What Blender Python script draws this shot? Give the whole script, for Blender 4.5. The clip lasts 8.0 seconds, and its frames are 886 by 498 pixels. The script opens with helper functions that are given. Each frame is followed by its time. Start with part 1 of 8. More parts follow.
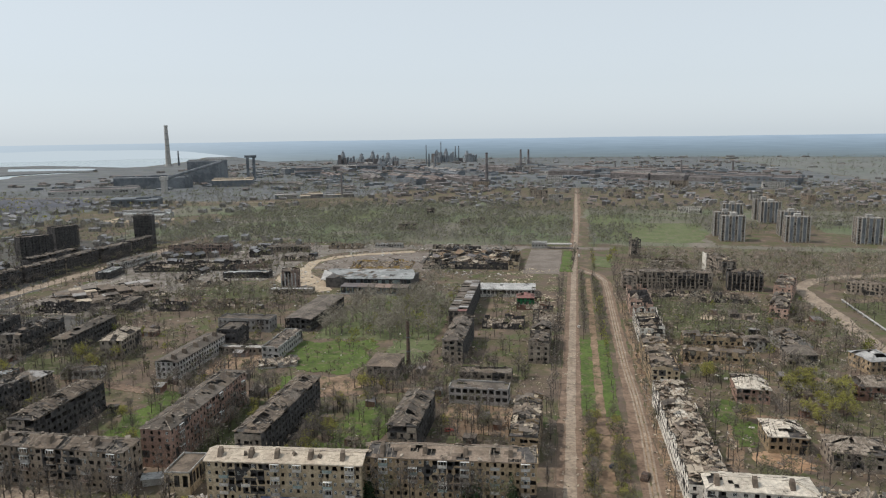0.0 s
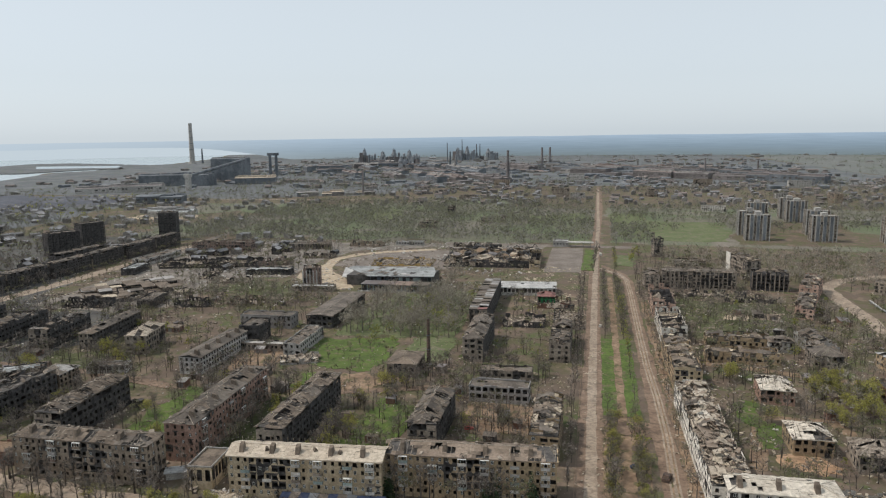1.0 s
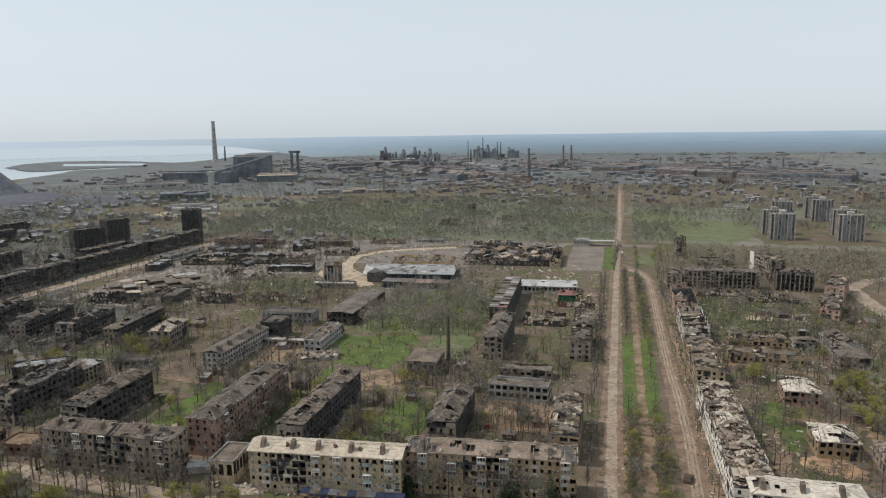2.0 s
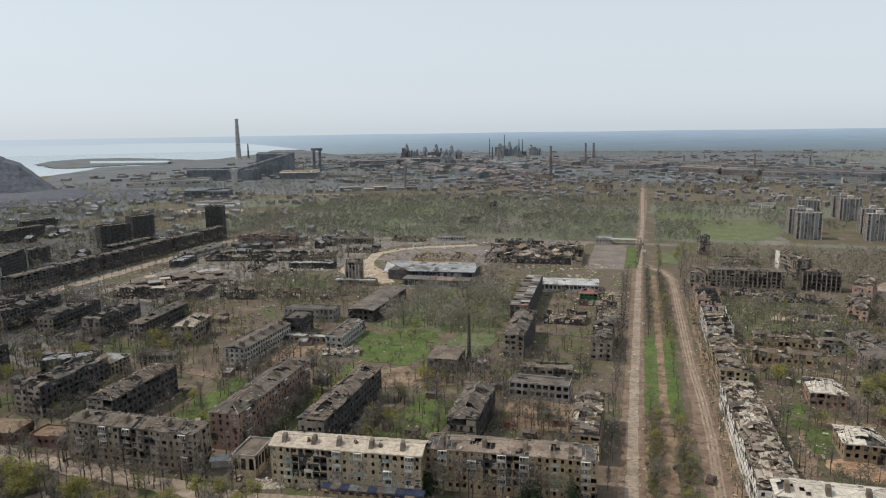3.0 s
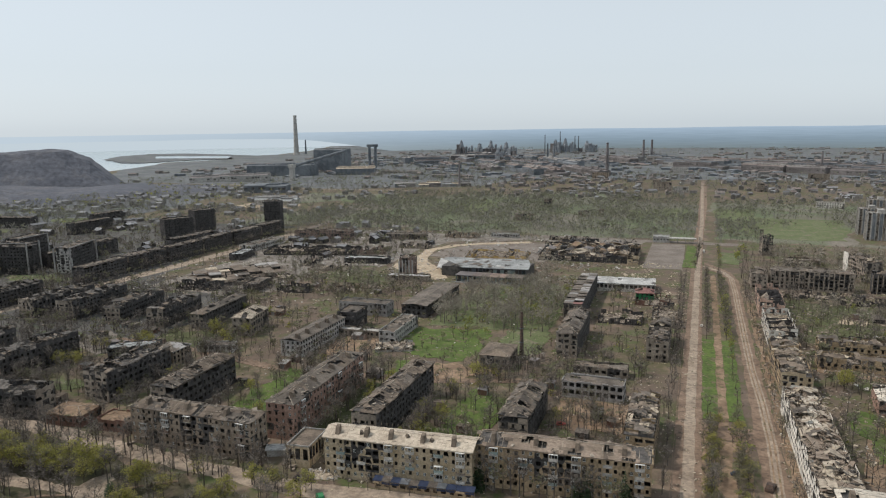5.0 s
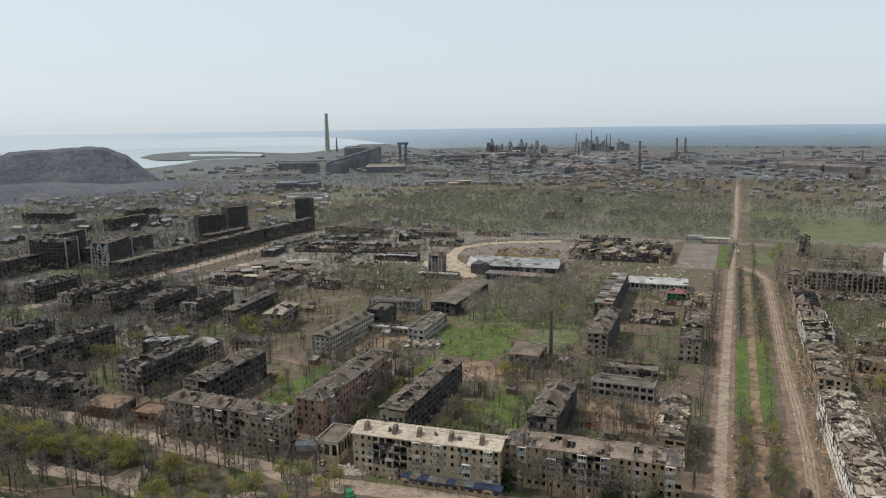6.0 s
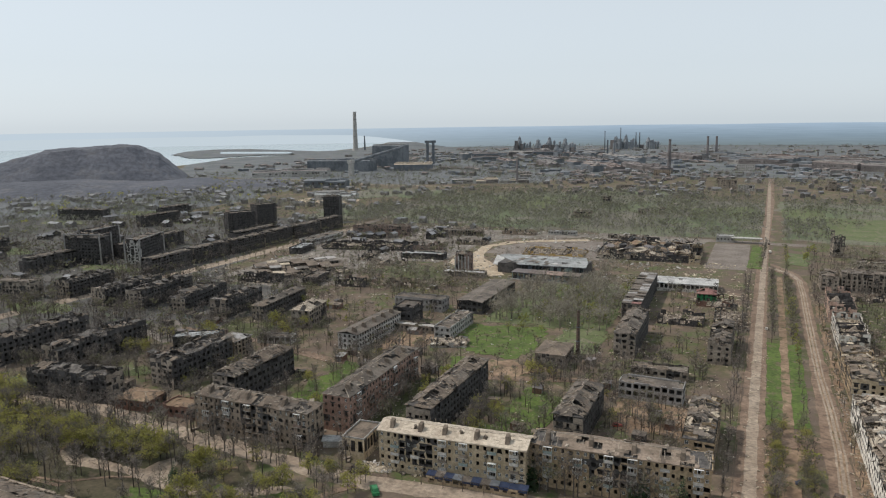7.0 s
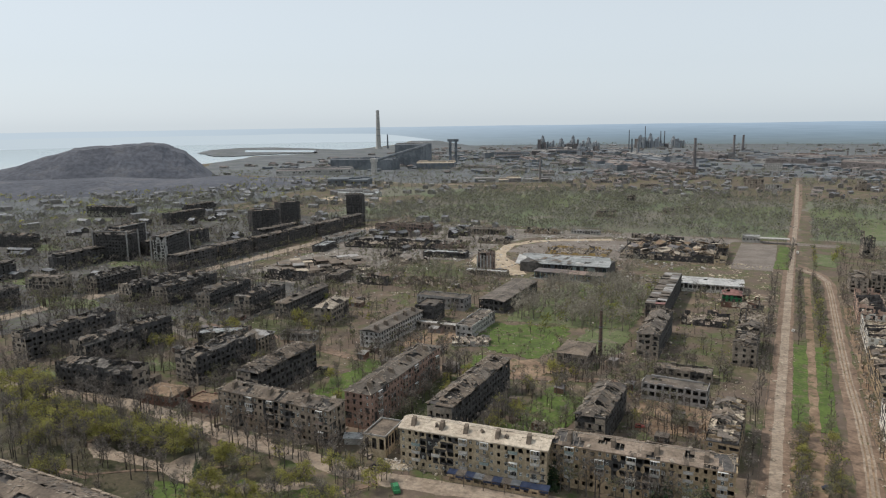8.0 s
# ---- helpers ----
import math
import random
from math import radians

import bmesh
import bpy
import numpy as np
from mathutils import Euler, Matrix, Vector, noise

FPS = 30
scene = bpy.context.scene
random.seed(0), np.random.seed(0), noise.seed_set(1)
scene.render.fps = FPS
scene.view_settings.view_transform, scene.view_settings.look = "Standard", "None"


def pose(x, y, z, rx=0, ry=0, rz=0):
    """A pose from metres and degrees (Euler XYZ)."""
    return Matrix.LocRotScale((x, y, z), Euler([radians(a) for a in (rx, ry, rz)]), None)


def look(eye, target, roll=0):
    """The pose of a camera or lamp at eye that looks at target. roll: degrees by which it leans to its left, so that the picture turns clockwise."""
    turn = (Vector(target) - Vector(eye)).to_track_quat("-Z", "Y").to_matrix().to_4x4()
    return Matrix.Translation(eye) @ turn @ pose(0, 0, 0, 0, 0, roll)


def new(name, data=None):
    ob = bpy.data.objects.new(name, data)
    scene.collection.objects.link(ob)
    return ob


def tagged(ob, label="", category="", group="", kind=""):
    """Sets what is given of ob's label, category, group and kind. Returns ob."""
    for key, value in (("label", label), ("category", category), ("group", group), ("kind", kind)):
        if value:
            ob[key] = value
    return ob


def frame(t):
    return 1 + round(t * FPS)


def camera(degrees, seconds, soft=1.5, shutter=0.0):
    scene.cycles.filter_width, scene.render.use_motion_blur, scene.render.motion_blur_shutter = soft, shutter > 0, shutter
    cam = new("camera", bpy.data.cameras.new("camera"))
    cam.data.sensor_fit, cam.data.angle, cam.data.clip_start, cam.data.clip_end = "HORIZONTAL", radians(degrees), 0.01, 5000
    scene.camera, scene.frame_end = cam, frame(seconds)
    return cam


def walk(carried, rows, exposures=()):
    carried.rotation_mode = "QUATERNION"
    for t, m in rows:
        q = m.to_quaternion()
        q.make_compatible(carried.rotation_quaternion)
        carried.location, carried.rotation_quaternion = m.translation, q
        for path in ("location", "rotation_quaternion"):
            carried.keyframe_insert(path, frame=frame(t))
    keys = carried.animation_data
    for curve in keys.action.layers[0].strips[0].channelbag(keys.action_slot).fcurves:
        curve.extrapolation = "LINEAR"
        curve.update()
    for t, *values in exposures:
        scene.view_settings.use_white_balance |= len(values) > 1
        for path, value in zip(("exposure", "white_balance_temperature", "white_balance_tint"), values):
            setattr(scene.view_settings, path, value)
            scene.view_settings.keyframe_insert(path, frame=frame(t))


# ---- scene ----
from mathutils.geometry import delaunay_2d_cdt

cam = camera(64.8, 8.0, soft=1.2)
PATH = [
    (0, (-4.33, -1.643, 120.423), (-4.692, 0.298, 120.1), -0.8),
    (0.5, (-4.345, -1.593, 120.424), (-4.732, 0.342, 120.099), -0.8),
    (1, (-4.374, -1.556, 120.426), (-4.794, 0.372, 120.098), -0.8),
    (1.5, (-4.41, -1.544, 120.424), (-4.859, 0.377, 120.094), -0.8),
    (3, (-4.532, -1.578, 120.387), (-5.066, 0.32, 120.048), -0.8),
    (3.5, (-4.576, -1.588, 120.378), (-5.144, 0.3, 120.038), -0.8),
    (4, (-4.622, -1.589, 120.371), (-5.228, 0.286, 120.028), -0.8),
    (4.5, (-4.671, -1.575, 120.367), (-5.312, 0.288, 120.022), -0.8),
    (6, (-4.795, -1.432, 120.356), (-5.552, 0.386, 120.005), -0.8),
    (6.5, (-4.831, -1.386, 120.354), (-5.623, 0.416, 120.001), -0.8),
    (7, (-4.858, -1.349, 120.355), (-5.685, 0.437, 120.0), -0.8),
    (7.5, (-4.868, -1.313, 120.356), (-5.726, 0.458, 119.999), -0.8),
    (8, (-4.87, -1.281, 120.358), (-5.754, 0.477, 120.0), -0.8),
]
walk(cam, [(t, look(eye, target, roll)) for t, eye, target, roll in PATH], ((0, 0.0, 6120, 10), (8, 0.0, 6120, 10)))

# ---- light: a hazy spring sky and one sun from the sea side ----
SUN_AZ, SUN_EL = 262.0, 56.0    # compass degrees from the avenue's direction, clockwise
world = bpy.data.worlds.new("sky")
scene.world = world
world.use_nodes = True
wn, wl = world.node_tree.nodes, world.node_tree.links
sky = wn.new("ShaderNodeTexSky")
sky.sky_type, sky.sun_disc = "NISHITA", False
sky.sun_elevation, sky.sun_rotation = radians(SUN_EL), radians(SUN_AZ)
sky.air_density, sky.dust_density, sky.ozone_density, sky.altitude = 1.0, 1.0, 1.0, 0
pale, veil = wn.new("ShaderNodeHueSaturation"), wn.new("ShaderNodeMix")
pale.inputs["Saturation"].default_value = 0.3
veil.data_type = "RGBA"
veil.inputs[0].default_value = 0.64          # thin even haze over the blue
veil.inputs[7].default_value = (7.25, 7.8, 7.9, 1)
wl.new(sky.outputs[0], pale.inputs["Color"])
wl.new(pale.outputs[0], veil.inputs[6])
wl.new(veil.outputs[2], wn["Background"].inputs[0])
wn["Background"].inputs[1].default_value = 0.106
sun = new("sun", bpy.data.lights.new("sun", "SUN"))
sun.data.energy, sun.data.angle, sun.data.color = 2.76, radians(0.8), (1.0, 0.88, 0.745)
az, el = radians(SUN_AZ), radians(SUN_EL)
sun_way = Vector((math.sin(az) * math.cos(el), math.cos(az) * math.cos(el), math.sin(el)))
sun.matrix_world = look(sun_way * 100, (0, 0, 0))
scene.view_settings.exposure = 0.0


# ---- materials ----
def surf(name, low, high, coarse=0.15, fine=2.0, rough=0.9, bump=0.3, soot=0.0, spec=0.3, third=None, streak=1.0, metal=0.0, vary=0.12, island=False):
    """A weathered surface: two colours mixed at a coarse and a fine scale, with soot stains of their own shape."""
    m = bpy.data.materials.new(name)
    m.use_nodes = True
    n, l = m.node_tree.nodes, m.node_tree.links
    bsdf = n["Principled BSDF"]
    bsdf.inputs["Roughness"].default_value = rough
    bsdf.inputs["Metallic"].default_value = metal
    bsdf.inputs["Specular IOR Level"].default_value = spec
    tc, info = n.new("ShaderNodeTexCoord"), n.new("ShaderNodeObjectInfo")
    shift = n.new("ShaderNodeVectorMath")
    shift.operation = "MULTIPLY_ADD"
    l.new(info.outputs["Random"], shift.inputs[0])
    shift.inputs[1].default_value = (37.0, 53.0, 19.0) if vary else (0, 0, 0)
    l.new(tc.outputs["Object"], shift.inputs[2])

    def cloud(scale, detail=4.0, stretch=None, rough_n=0.6):
        t = n.new("ShaderNodeTexNoise")
        t.inputs["Scale"].default_value, t.inputs["Detail"].default_value, t.inputs["Roughness"].default_value = scale, detail, rough_n
        src = shift.outputs[0]
        if stretch:
            k = n.new("ShaderNodeVectorMath")
            k.operation = "MULTIPLY"
            k.inputs[1].default_value = stretch
            l.new(src, k.inputs[0])
            src = k.outputs[0]
        l.new(src, t.inputs["Vector"])
        return t

    def ramp(src, a, b):
        r = n.new("ShaderNodeMapRange")
        r.interpolation_type = "SMOOTHSTEP"
        r.inputs["From Min"].default_value, r.inputs["From Max"].default_value = a, b
        l.new(src, r.inputs["Value"])
        return r.outputs["Result"]

    def mix(fac, a, b, kind="MIX"):
        x = n.new("ShaderNodeMix")
        x.data_type, x.blend_type = "RGBA", kind
        for sock, value in ((x.inputs[0], fac), (x.inputs[6], a), (x.inputs[7], b)):
            if isinstance(value, (int, float)):
                sock.default_value = value
            elif isinstance(value, tuple):
                sock.default_value = (*value, 1)
            else:
                l.new(value, sock)
        return x.outputs[2]

    c1, c2 = cloud(coarse), cloud(fine, 3.0)
    col = mix(ramp(c1.outputs["Fac"], 0.38, 0.62), low, high)
    if third:
        c3 = cloud(coarse * 2.3, 5.0)
        col = mix(ramp(c3.outputs["Fac"], 0.52, 0.66), col, third)
    grain = ramp(c2.outputs["Fac"], 0.25, 0.75)
    g = n.new("ShaderNodeMapRange")
    g.inputs["To Min"].default_value, g.inputs["To Max"].default_value = 0.72, 1.22
    l.new(grain, g.inputs["Value"])
    gc = n.new("ShaderNodeCombineColor")
    for i in range(3):
        l.new(g.outputs[0], gc.inputs[i])
    col = mix(1.0, col, gc.outputs[0], "MULTIPLY")
    if vary:
        v = n.new("ShaderNodeMapRange")
        v.inputs["To Min"].default_value, v.inputs["To Max"].default_value = 1 - vary, 1 + vary
        if island:
            geo = n.new("ShaderNodeNewGeometry")
            l.new(geo.outputs["Random Per Island"], v.inputs["Value"])
        else:
            l.new(info.outputs["Random"], v.inputs["Value"])
        vc = n.new("ShaderNodeCombineColor")
        for i in range(3):
            l.new(v.outputs[0], vc.inputs[i])
        col = mix(1.0, col, vc.outputs[0], "MULTIPLY")
    if soot:
        s = cloud(0.16, 5.0, (1, 1, streak), 0.7)
        col = mix(ramp(s.outputs["Fac"], 0.66 - 0.3 * soot, 0.74 - 0.22 * soot), col, (0.022, 0.02, 0.02))
    l.new(col, bsdf.inputs["Base Color"])
    if bump:
        b = n.new("ShaderNodeBump")
        b.inputs["Strength"].default_value, b.inputs["Distance"].default_value = bump, 0.15
        l.new(c2.outputs["Fac"], b.inputs["Height"])
        l.new(b.outputs[0], bsdf.inputs["Normal"])
    return m


M = {}
M["cream"] = surf("cream_plaster", (0.36, 0.285, 0.185), (0.465, 0.38, 0.265), 0.2, 1.2, soot=0.34, streak=0.5)
M["tan"] = surf("tan_plaster", (0.3, 0.225, 0.14), (0.4, 0.305, 0.195), 0.2, 1.2, soot=0.4, streak=0.5)
M["grey"] = surf("grey_plaster", (0.21, 0.175, 0.14), (0.31, 0.265, 0.215), 0.2, 1.2, soot=0.48, streak=0.5)
M["brownplaster"] = surf("brown_plaster", (0.22, 0.175, 0.132), (0.31, 0.25, 0.19), 0.2, 1.2, soot=0.45, streak=0.5)
M["scrubgrass"] = surf("olive_undergrowth", (0.064, 0.07, 0.03), (0.086, 0.094, 0.041), 0.06, 0.5, 0.95, 0.5, third=(0.13, 0.11, 0.078), vary=0)
# charred plaster, cooled and raised for the haze over the blocks
M["burnt"] = surf("burnt_plaster", (0.05, 0.048, 0.049), (0.1, 0.093, 0.09), 0.2, 1.2, soot=0.6, streak=0.5)
M["pink"] = surf("pink_brick", (0.26, 0.165, 0.125), (0.34, 0.225, 0.175), 0.2, 1.5, soot=0.36, streak=0.5)
M["rosy"] = surf("faded_rose_plaster", (0.354, 0.232, 0.177), (0.488, 0.348, 0.275), 0.2, 1.5, soot=0.42, streak=0.5)
M["brick"] = surf("dark_red_brick", (0.14, 0.08, 0.06), (0.21, 0.125, 0.095), 0.2, 1.5, soot=0.3)
M["white"] = surf("white_plaster", (0.45, 0.42, 0.375), (0.58, 0.55, 0.5), 0.2, 1.2, soot=0.28, streak=0.5)
M["brightplaster"] = surf("bright_white_plaster", (0.6, 0.565, 0.5), (0.74, 0.7, 0.63), 0.2, 1.2, soot=0.16, streak=0.5)
M["chalkroof"] = surf("chalky_roof_sheet", (0.42, 0.375, 0.31), (0.56, 0.51, 0.43), 0.15, 0.9, 0.75, 0.15, soot=0.14)
# undergrowth colour darkened by the shade of the park's trees
M["parkground"] = surf("undergrowth_and_tree_shade", (0.05, 0.051, 0.025), (0.075, 0.064, 0.04), 0.07, 0.6, 0.95, 0.5, third=(0.1, 0.08, 0.056), vary=0)
M["ochre"] = surf("ochre_plaster", (0.4, 0.27, 0.1), (0.5, 0.36, 0.16), 0.2, 1.2, soot=0.15)
M["slate"] = surf("grey_slate", (0.09, 0.077, 0.065), (0.16, 0.137, 0.115), 0.12, 1.0, soot=0.25)
M["creamroof"] = surf("pale_roof_sheet", (0.345, 0.29, 0.225), (0.44, 0.38, 0.3), 0.12, 0.8, 0.7, 0.1, soot=0.12)
M["tanroof"] = surf("tan_roof_sheet", (0.19, 0.15, 0.115), (0.27, 0.215, 0.168), 0.15, 1.0, soot=0.18)
M["brownroof"] = surf("brown_roof_sheet", (0.105, 0.084, 0.066), (0.175, 0.14, 0.108), 0.15, 1.0, soot=0.15)
M["whiteroof"] = surf("white_roof_sheet", (0.3, 0.295, 0.285), (0.43, 0.425, 0.41), 0.12, 0.8, 0.6, 0.1, soot=0.25)
M["greyroof"] = surf("grey_roof_sheet", (0.235, 0.245, 0.243), (0.35, 0.36, 0.355), 0.06, 0.6, 0.9, 0.1, soot=0.3, spec=0.15)
# dark tone of reveals, rooms and far windows, raised for haze
M["inside"] = surf("dark_interior", (0.06, 0.056, 0.054), (0.115, 0.106, 0.098), 0.4, 2.0)
M["rubble"] = surf("broken_masonry", (0.17, 0.14, 0.11), (0.31, 0.265, 0.215), 0.5, 2.5, bump=0.6, third=(0.08, 0.068, 0.06))
M["charrubble"] = surf("charred_masonry", (0.075, 0.068, 0.062), (0.15, 0.136, 0.122), 0.5, 2.5, bump=0.6, third=(0.045, 0.041, 0.039))
M["palewaste"] = surf("rubble_strewn_ground", (0.15, 0.13, 0.112), (0.23, 0.205, 0.178), 0.05, 1.2, 0.95, 0.6, third=(0.1, 0.098, 0.066), vary=0)
M["chalk"] = surf("broken_pale_concrete", (0.33, 0.275, 0.205), (0.5, 0.43, 0.33), 0.4, 2.0, bump=0.5, third=(0.16, 0.135, 0.11))
M["wood"] = surf("charred_timber", (0.06, 0.05, 0.045), (0.16, 0.13, 0.1), 0.6, 3.0)
M["paletimber"] = surf("weathered_timber", (0.2, 0.17, 0.135), (0.34, 0.295, 0.24), 0.6, 3.0)
M["concrete"] = surf("concrete", (0.3, 0.29, 0.27), (0.42, 0.4, 0.37), 0.3, 2.0, soot=0.15)
# steel raised to a cool grey, with distance haze in the colour
M["darksteel"] = surf("haze_grey_steel", (0.105, 0.116, 0.128), (0.17, 0.182, 0.195), 0.05, 0.5, 0.7)
# furnace steel: its pale blue-grey puts the distance haze into the colour
M["hazedsteel"] = surf("haze_toned_steel", (0.19, 0.205, 0.222), (0.26, 0.275, 0.29), 0.05, 0.5, 0.8)
# rust, greyed and raised for haze over the works
M["rust"] = surf("rusty_sheet", (0.12, 0.108, 0.105), (0.185, 0.168, 0.164), 0.03, 0.4, 0.8)
M["greyshed"] = surf("dusty_shed_sheet", (0.2, 0.19, 0.18), (0.3, 0.285, 0.27), 0.03, 0.3, 0.8)
M["road"] = surf("dusty_road", (0.162, 0.113, 0.081), (0.222, 0.158, 0.114), 0.1, 0.6, 0.9, 0.2, third=(0.122, 0.088, 0.063), vary=0)
M["track"] = surf("sandy_track", (0.25, 0.198, 0.15), (0.325, 0.265, 0.205), 0.1, 0.6, 0.95, 0.2, third=(0.195, 0.158, 0.122), vary=0)
M["darkground"] = surf("dark_patchy_ground", (0.068, 0.065, 0.062), (0.108, 0.102, 0.094), 0.05, 1.0, 0.95, 0.4, third=(0.085, 0.098, 0.06), vary=0)
M["sand"] = surf("pale_sand", (0.34, 0.275, 0.195), (0.43, 0.355, 0.26), 0.1, 0.6, 0.95, 0.2, third=(0.26, 0.21, 0.155), vary=0)
M["asphalt"] = surf("worn_asphalt", (0.148, 0.125, 0.106), (0.2, 0.172, 0.147), 0.08, 0.8, 0.9, 0.2, vary=0)
M["grass"] = surf("spring_grass", (0.066, 0.095, 0.024), (0.092, 0.132, 0.03), 0.09, 0.6, 0.95, 0.4, third=(0.13, 0.11, 0.066), vary=0)
M["dirt"] = surf("bare_dirt", (0.178, 0.122, 0.081), (0.263, 0.187, 0.126), 0.08, 0.5, 0.95, 0.4, third=(0.1, 0.095, 0.045), vary=0)
M["redearth"] = surf("red_earth", (0.29, 0.185, 0.112), (0.38, 0.255, 0.16), 0.1, 0.5, 0.95, 0.4, vary=0)
# slag raised and blued for the haze in front of the heap
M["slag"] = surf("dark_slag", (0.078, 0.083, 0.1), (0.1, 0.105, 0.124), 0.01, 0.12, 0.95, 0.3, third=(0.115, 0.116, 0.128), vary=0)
M["bark"] = surf("bark", (0.062, 0.052, 0.045), (0.115, 0.098, 0.084), 0.5, 3.0)
M["twig"] = surf("bare_twigs", (0.13, 0.112, 0.096), (0.21, 0.182, 0.158), 0.3, 2.0, bump=0, vary=0.2, island=True)
M["grovetwig"] = surf("dense_twigs", (0.23, 0.205, 0.165), (0.33, 0.3, 0.24), 0.06, 2.0, bump=0, vary=0.15, island=True)
# paler, greyer copy of the twigs that carries distance haze
M["fartwig"] = surf("hazed_twigs", (0.165, 0.157, 0.138), (0.25, 0.238, 0.212), 0.012, 2.0, bump=0, vary=0.06, island=True)
M["needle"] = surf("dark_needles", (0.02, 0.035, 0.015), (0.035, 0.055, 0.02), 0.4, 2.0, 0.8, 0)
M["blue"] = surf("blue_sheet", (0.02, 0.03, 0.062), (0.034, 0.046, 0.085), 0.3, 1.5, 0.5)
M["greenpaint"] = surf("green_paint", (0.03, 0.16, 0.06), (0.05, 0.22, 0.09), 0.5, 2.0, 0.45)
M["teal"] = surf("pale_teal_paint", (0.2, 0.25, 0.24), (0.28, 0.33, 0.31), 0.3, 2.0, soot=0.3)
M["redpaint"] = surf("red_paint", (0.3, 0.05, 0.04), (0.4, 0.09, 0.07), 0.5, 2.0, 0.5)
M["burntcar"] = surf("burnt_car_body", (0.05, 0.04, 0.035), (0.12, 0.08, 0.06), 1.0, 5.0, 0.7)
M["tyre"] = surf("tyre_rubber", (0.02, 0.02, 0.02), (0.035, 0.035, 0.035), 1.0, 5.0)
M["glass"] = surf("dusty_glass", (0.03, 0.04, 0.045), (0.05, 0.06, 0.065), 0.5, 2.0, 0.15, 0, spec=0.6)
M["winframe"] = surf("white_window_paint", (0.6, 0.6, 0.58), (0.75, 0.75, 0.72), 0.5, 2.0, 0.5)
# soot held above black, since haze lifts the dark tones
M["soot"] = surf("thick_soot", (0.036, 0.034, 0.034), (0.085, 0.079, 0.074), 0.5, 2.0)
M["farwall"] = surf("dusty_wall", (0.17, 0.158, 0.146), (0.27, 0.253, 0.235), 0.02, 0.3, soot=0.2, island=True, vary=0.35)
# far roofs in a neutral grey that stands for haze
M["farroof"] = surf("haze_grey_roof", (0.14, 0.142, 0.148), (0.22, 0.22, 0.224), 0.02, 0.3, island=True, vary=0.35)
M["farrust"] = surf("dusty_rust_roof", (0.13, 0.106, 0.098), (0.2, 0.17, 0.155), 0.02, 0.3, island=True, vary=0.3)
# works dust with distance haze mixed into its blue-grey
M["hazydust"] = surf("hazy_works_dust", (0.1, 0.107, 0.114), (0.142, 0.148, 0.154), 0.012, 0.12, 0.95, 0.4, third=(0.098, 0.116, 0.082), vary=0)
M["fieldgrass"] = surf("dull_spring_grass", (0.1, 0.122, 0.05), (0.125, 0.142, 0.068), 0.05, 0.5, 0.95, 0.5, third=(0.165, 0.145, 0.105), vary=0)
# meadow tones raised for the haze over the far scrubland
M["meadow"] = surf("dull_meadow", (0.152, 0.14, 0.112), (0.115, 0.14, 0.074), 0.008, 0.3, 0.95, 0.5, third=(0.19, 0.168, 0.138), vary=0)
# fields cooled towards blue-grey: haze over the plain, put into colour
M["farfield"] = surf("hazed_fields", (0.135, 0.145, 0.135), (0.155, 0.158, 0.148), 0.004, 0.05, 0.95, 0.3, third=(0.12, 0.142, 0.108), vary=0)
M["palebrick"] = surf("pale_brick", (0.2, 0.145, 0.12), (0.28, 0.215, 0.18), 0.3, 2.0, soot=0.25)
M["redroof"] = surf("faded_red_roof", (0.16, 0.085, 0.075), (0.24, 0.13, 0.115), 0.4, 2.0, soot=0.2)
M["lagoon"] = None


def leafy(name, low, high):
    """Thin leaves: light falls on them and shines through."""
    m = bpy.data.materials.new(name)
    m.use_nodes = True
    n, l = m.node_tree.nodes, m.node_tree.links
    n.remove(n["Principled BSDF"])
    d, t, x, geo, mixc = (n.new("ShaderNode" + k) for k in ("BsdfDiffuse", "BsdfTranslucent", "MixShader", "NewGeometry", "Mix"))
    mixc.data_type = "RGBA"
    mixc.inputs[6].default_value, mixc.inputs[7].default_value = (*low, 1), (*high, 1)
    l.new(geo.outputs["Random Per Island"], mixc.inputs[0])
    info, tone = n.new("ShaderNodeObjectInfo"), n.new("ShaderNodeHueSaturation")     # each tree a little browner or greener
    for sock, a, c in (("Hue", 0.494, 0.512), ("Saturation", 0.85, 1.05), ("Value", 0.9, 1.2)):
        r = n.new("ShaderNodeMapRange")
        r.inputs["To Min"].default_value, r.inputs["To Max"].default_value = a, c
        l.new(info.outputs["Random"], r.inputs["Value"])
        l.new(r.outputs[0], tone.inputs[sock])
    l.new(mixc.outputs[2], tone.inputs["Color"])
    for q in (d, t):
        l.new(tone.outputs[0], q.inputs["Color"])
    x.inputs[0].default_value = 0.4
    l.new(d.outputs[0], x.inputs[1])
    l.new(t.outputs[0], x.inputs[2])
    l.new(x.outputs[0], n["Material Output"].inputs["Surface"])
    return m


M["leaf"] = leafy("young_leaves", (0.25, 0.25, 0.045), (0.43, 0.41, 0.085))
M["midleaf"] = leafy("fresh_leaves", (0.165, 0.17, 0.055), (0.28, 0.27, 0.09))
# duller copy of the budding leaves, haze included in its colour
M["farbud"] = leafy("hazed_budding_leaves", (0.155, 0.157, 0.108), (0.215, 0.215, 0.148))
M["bud"] = leafy("budding_leaves", (0.125, 0.122, 0.072), (0.2, 0.195, 0.115))


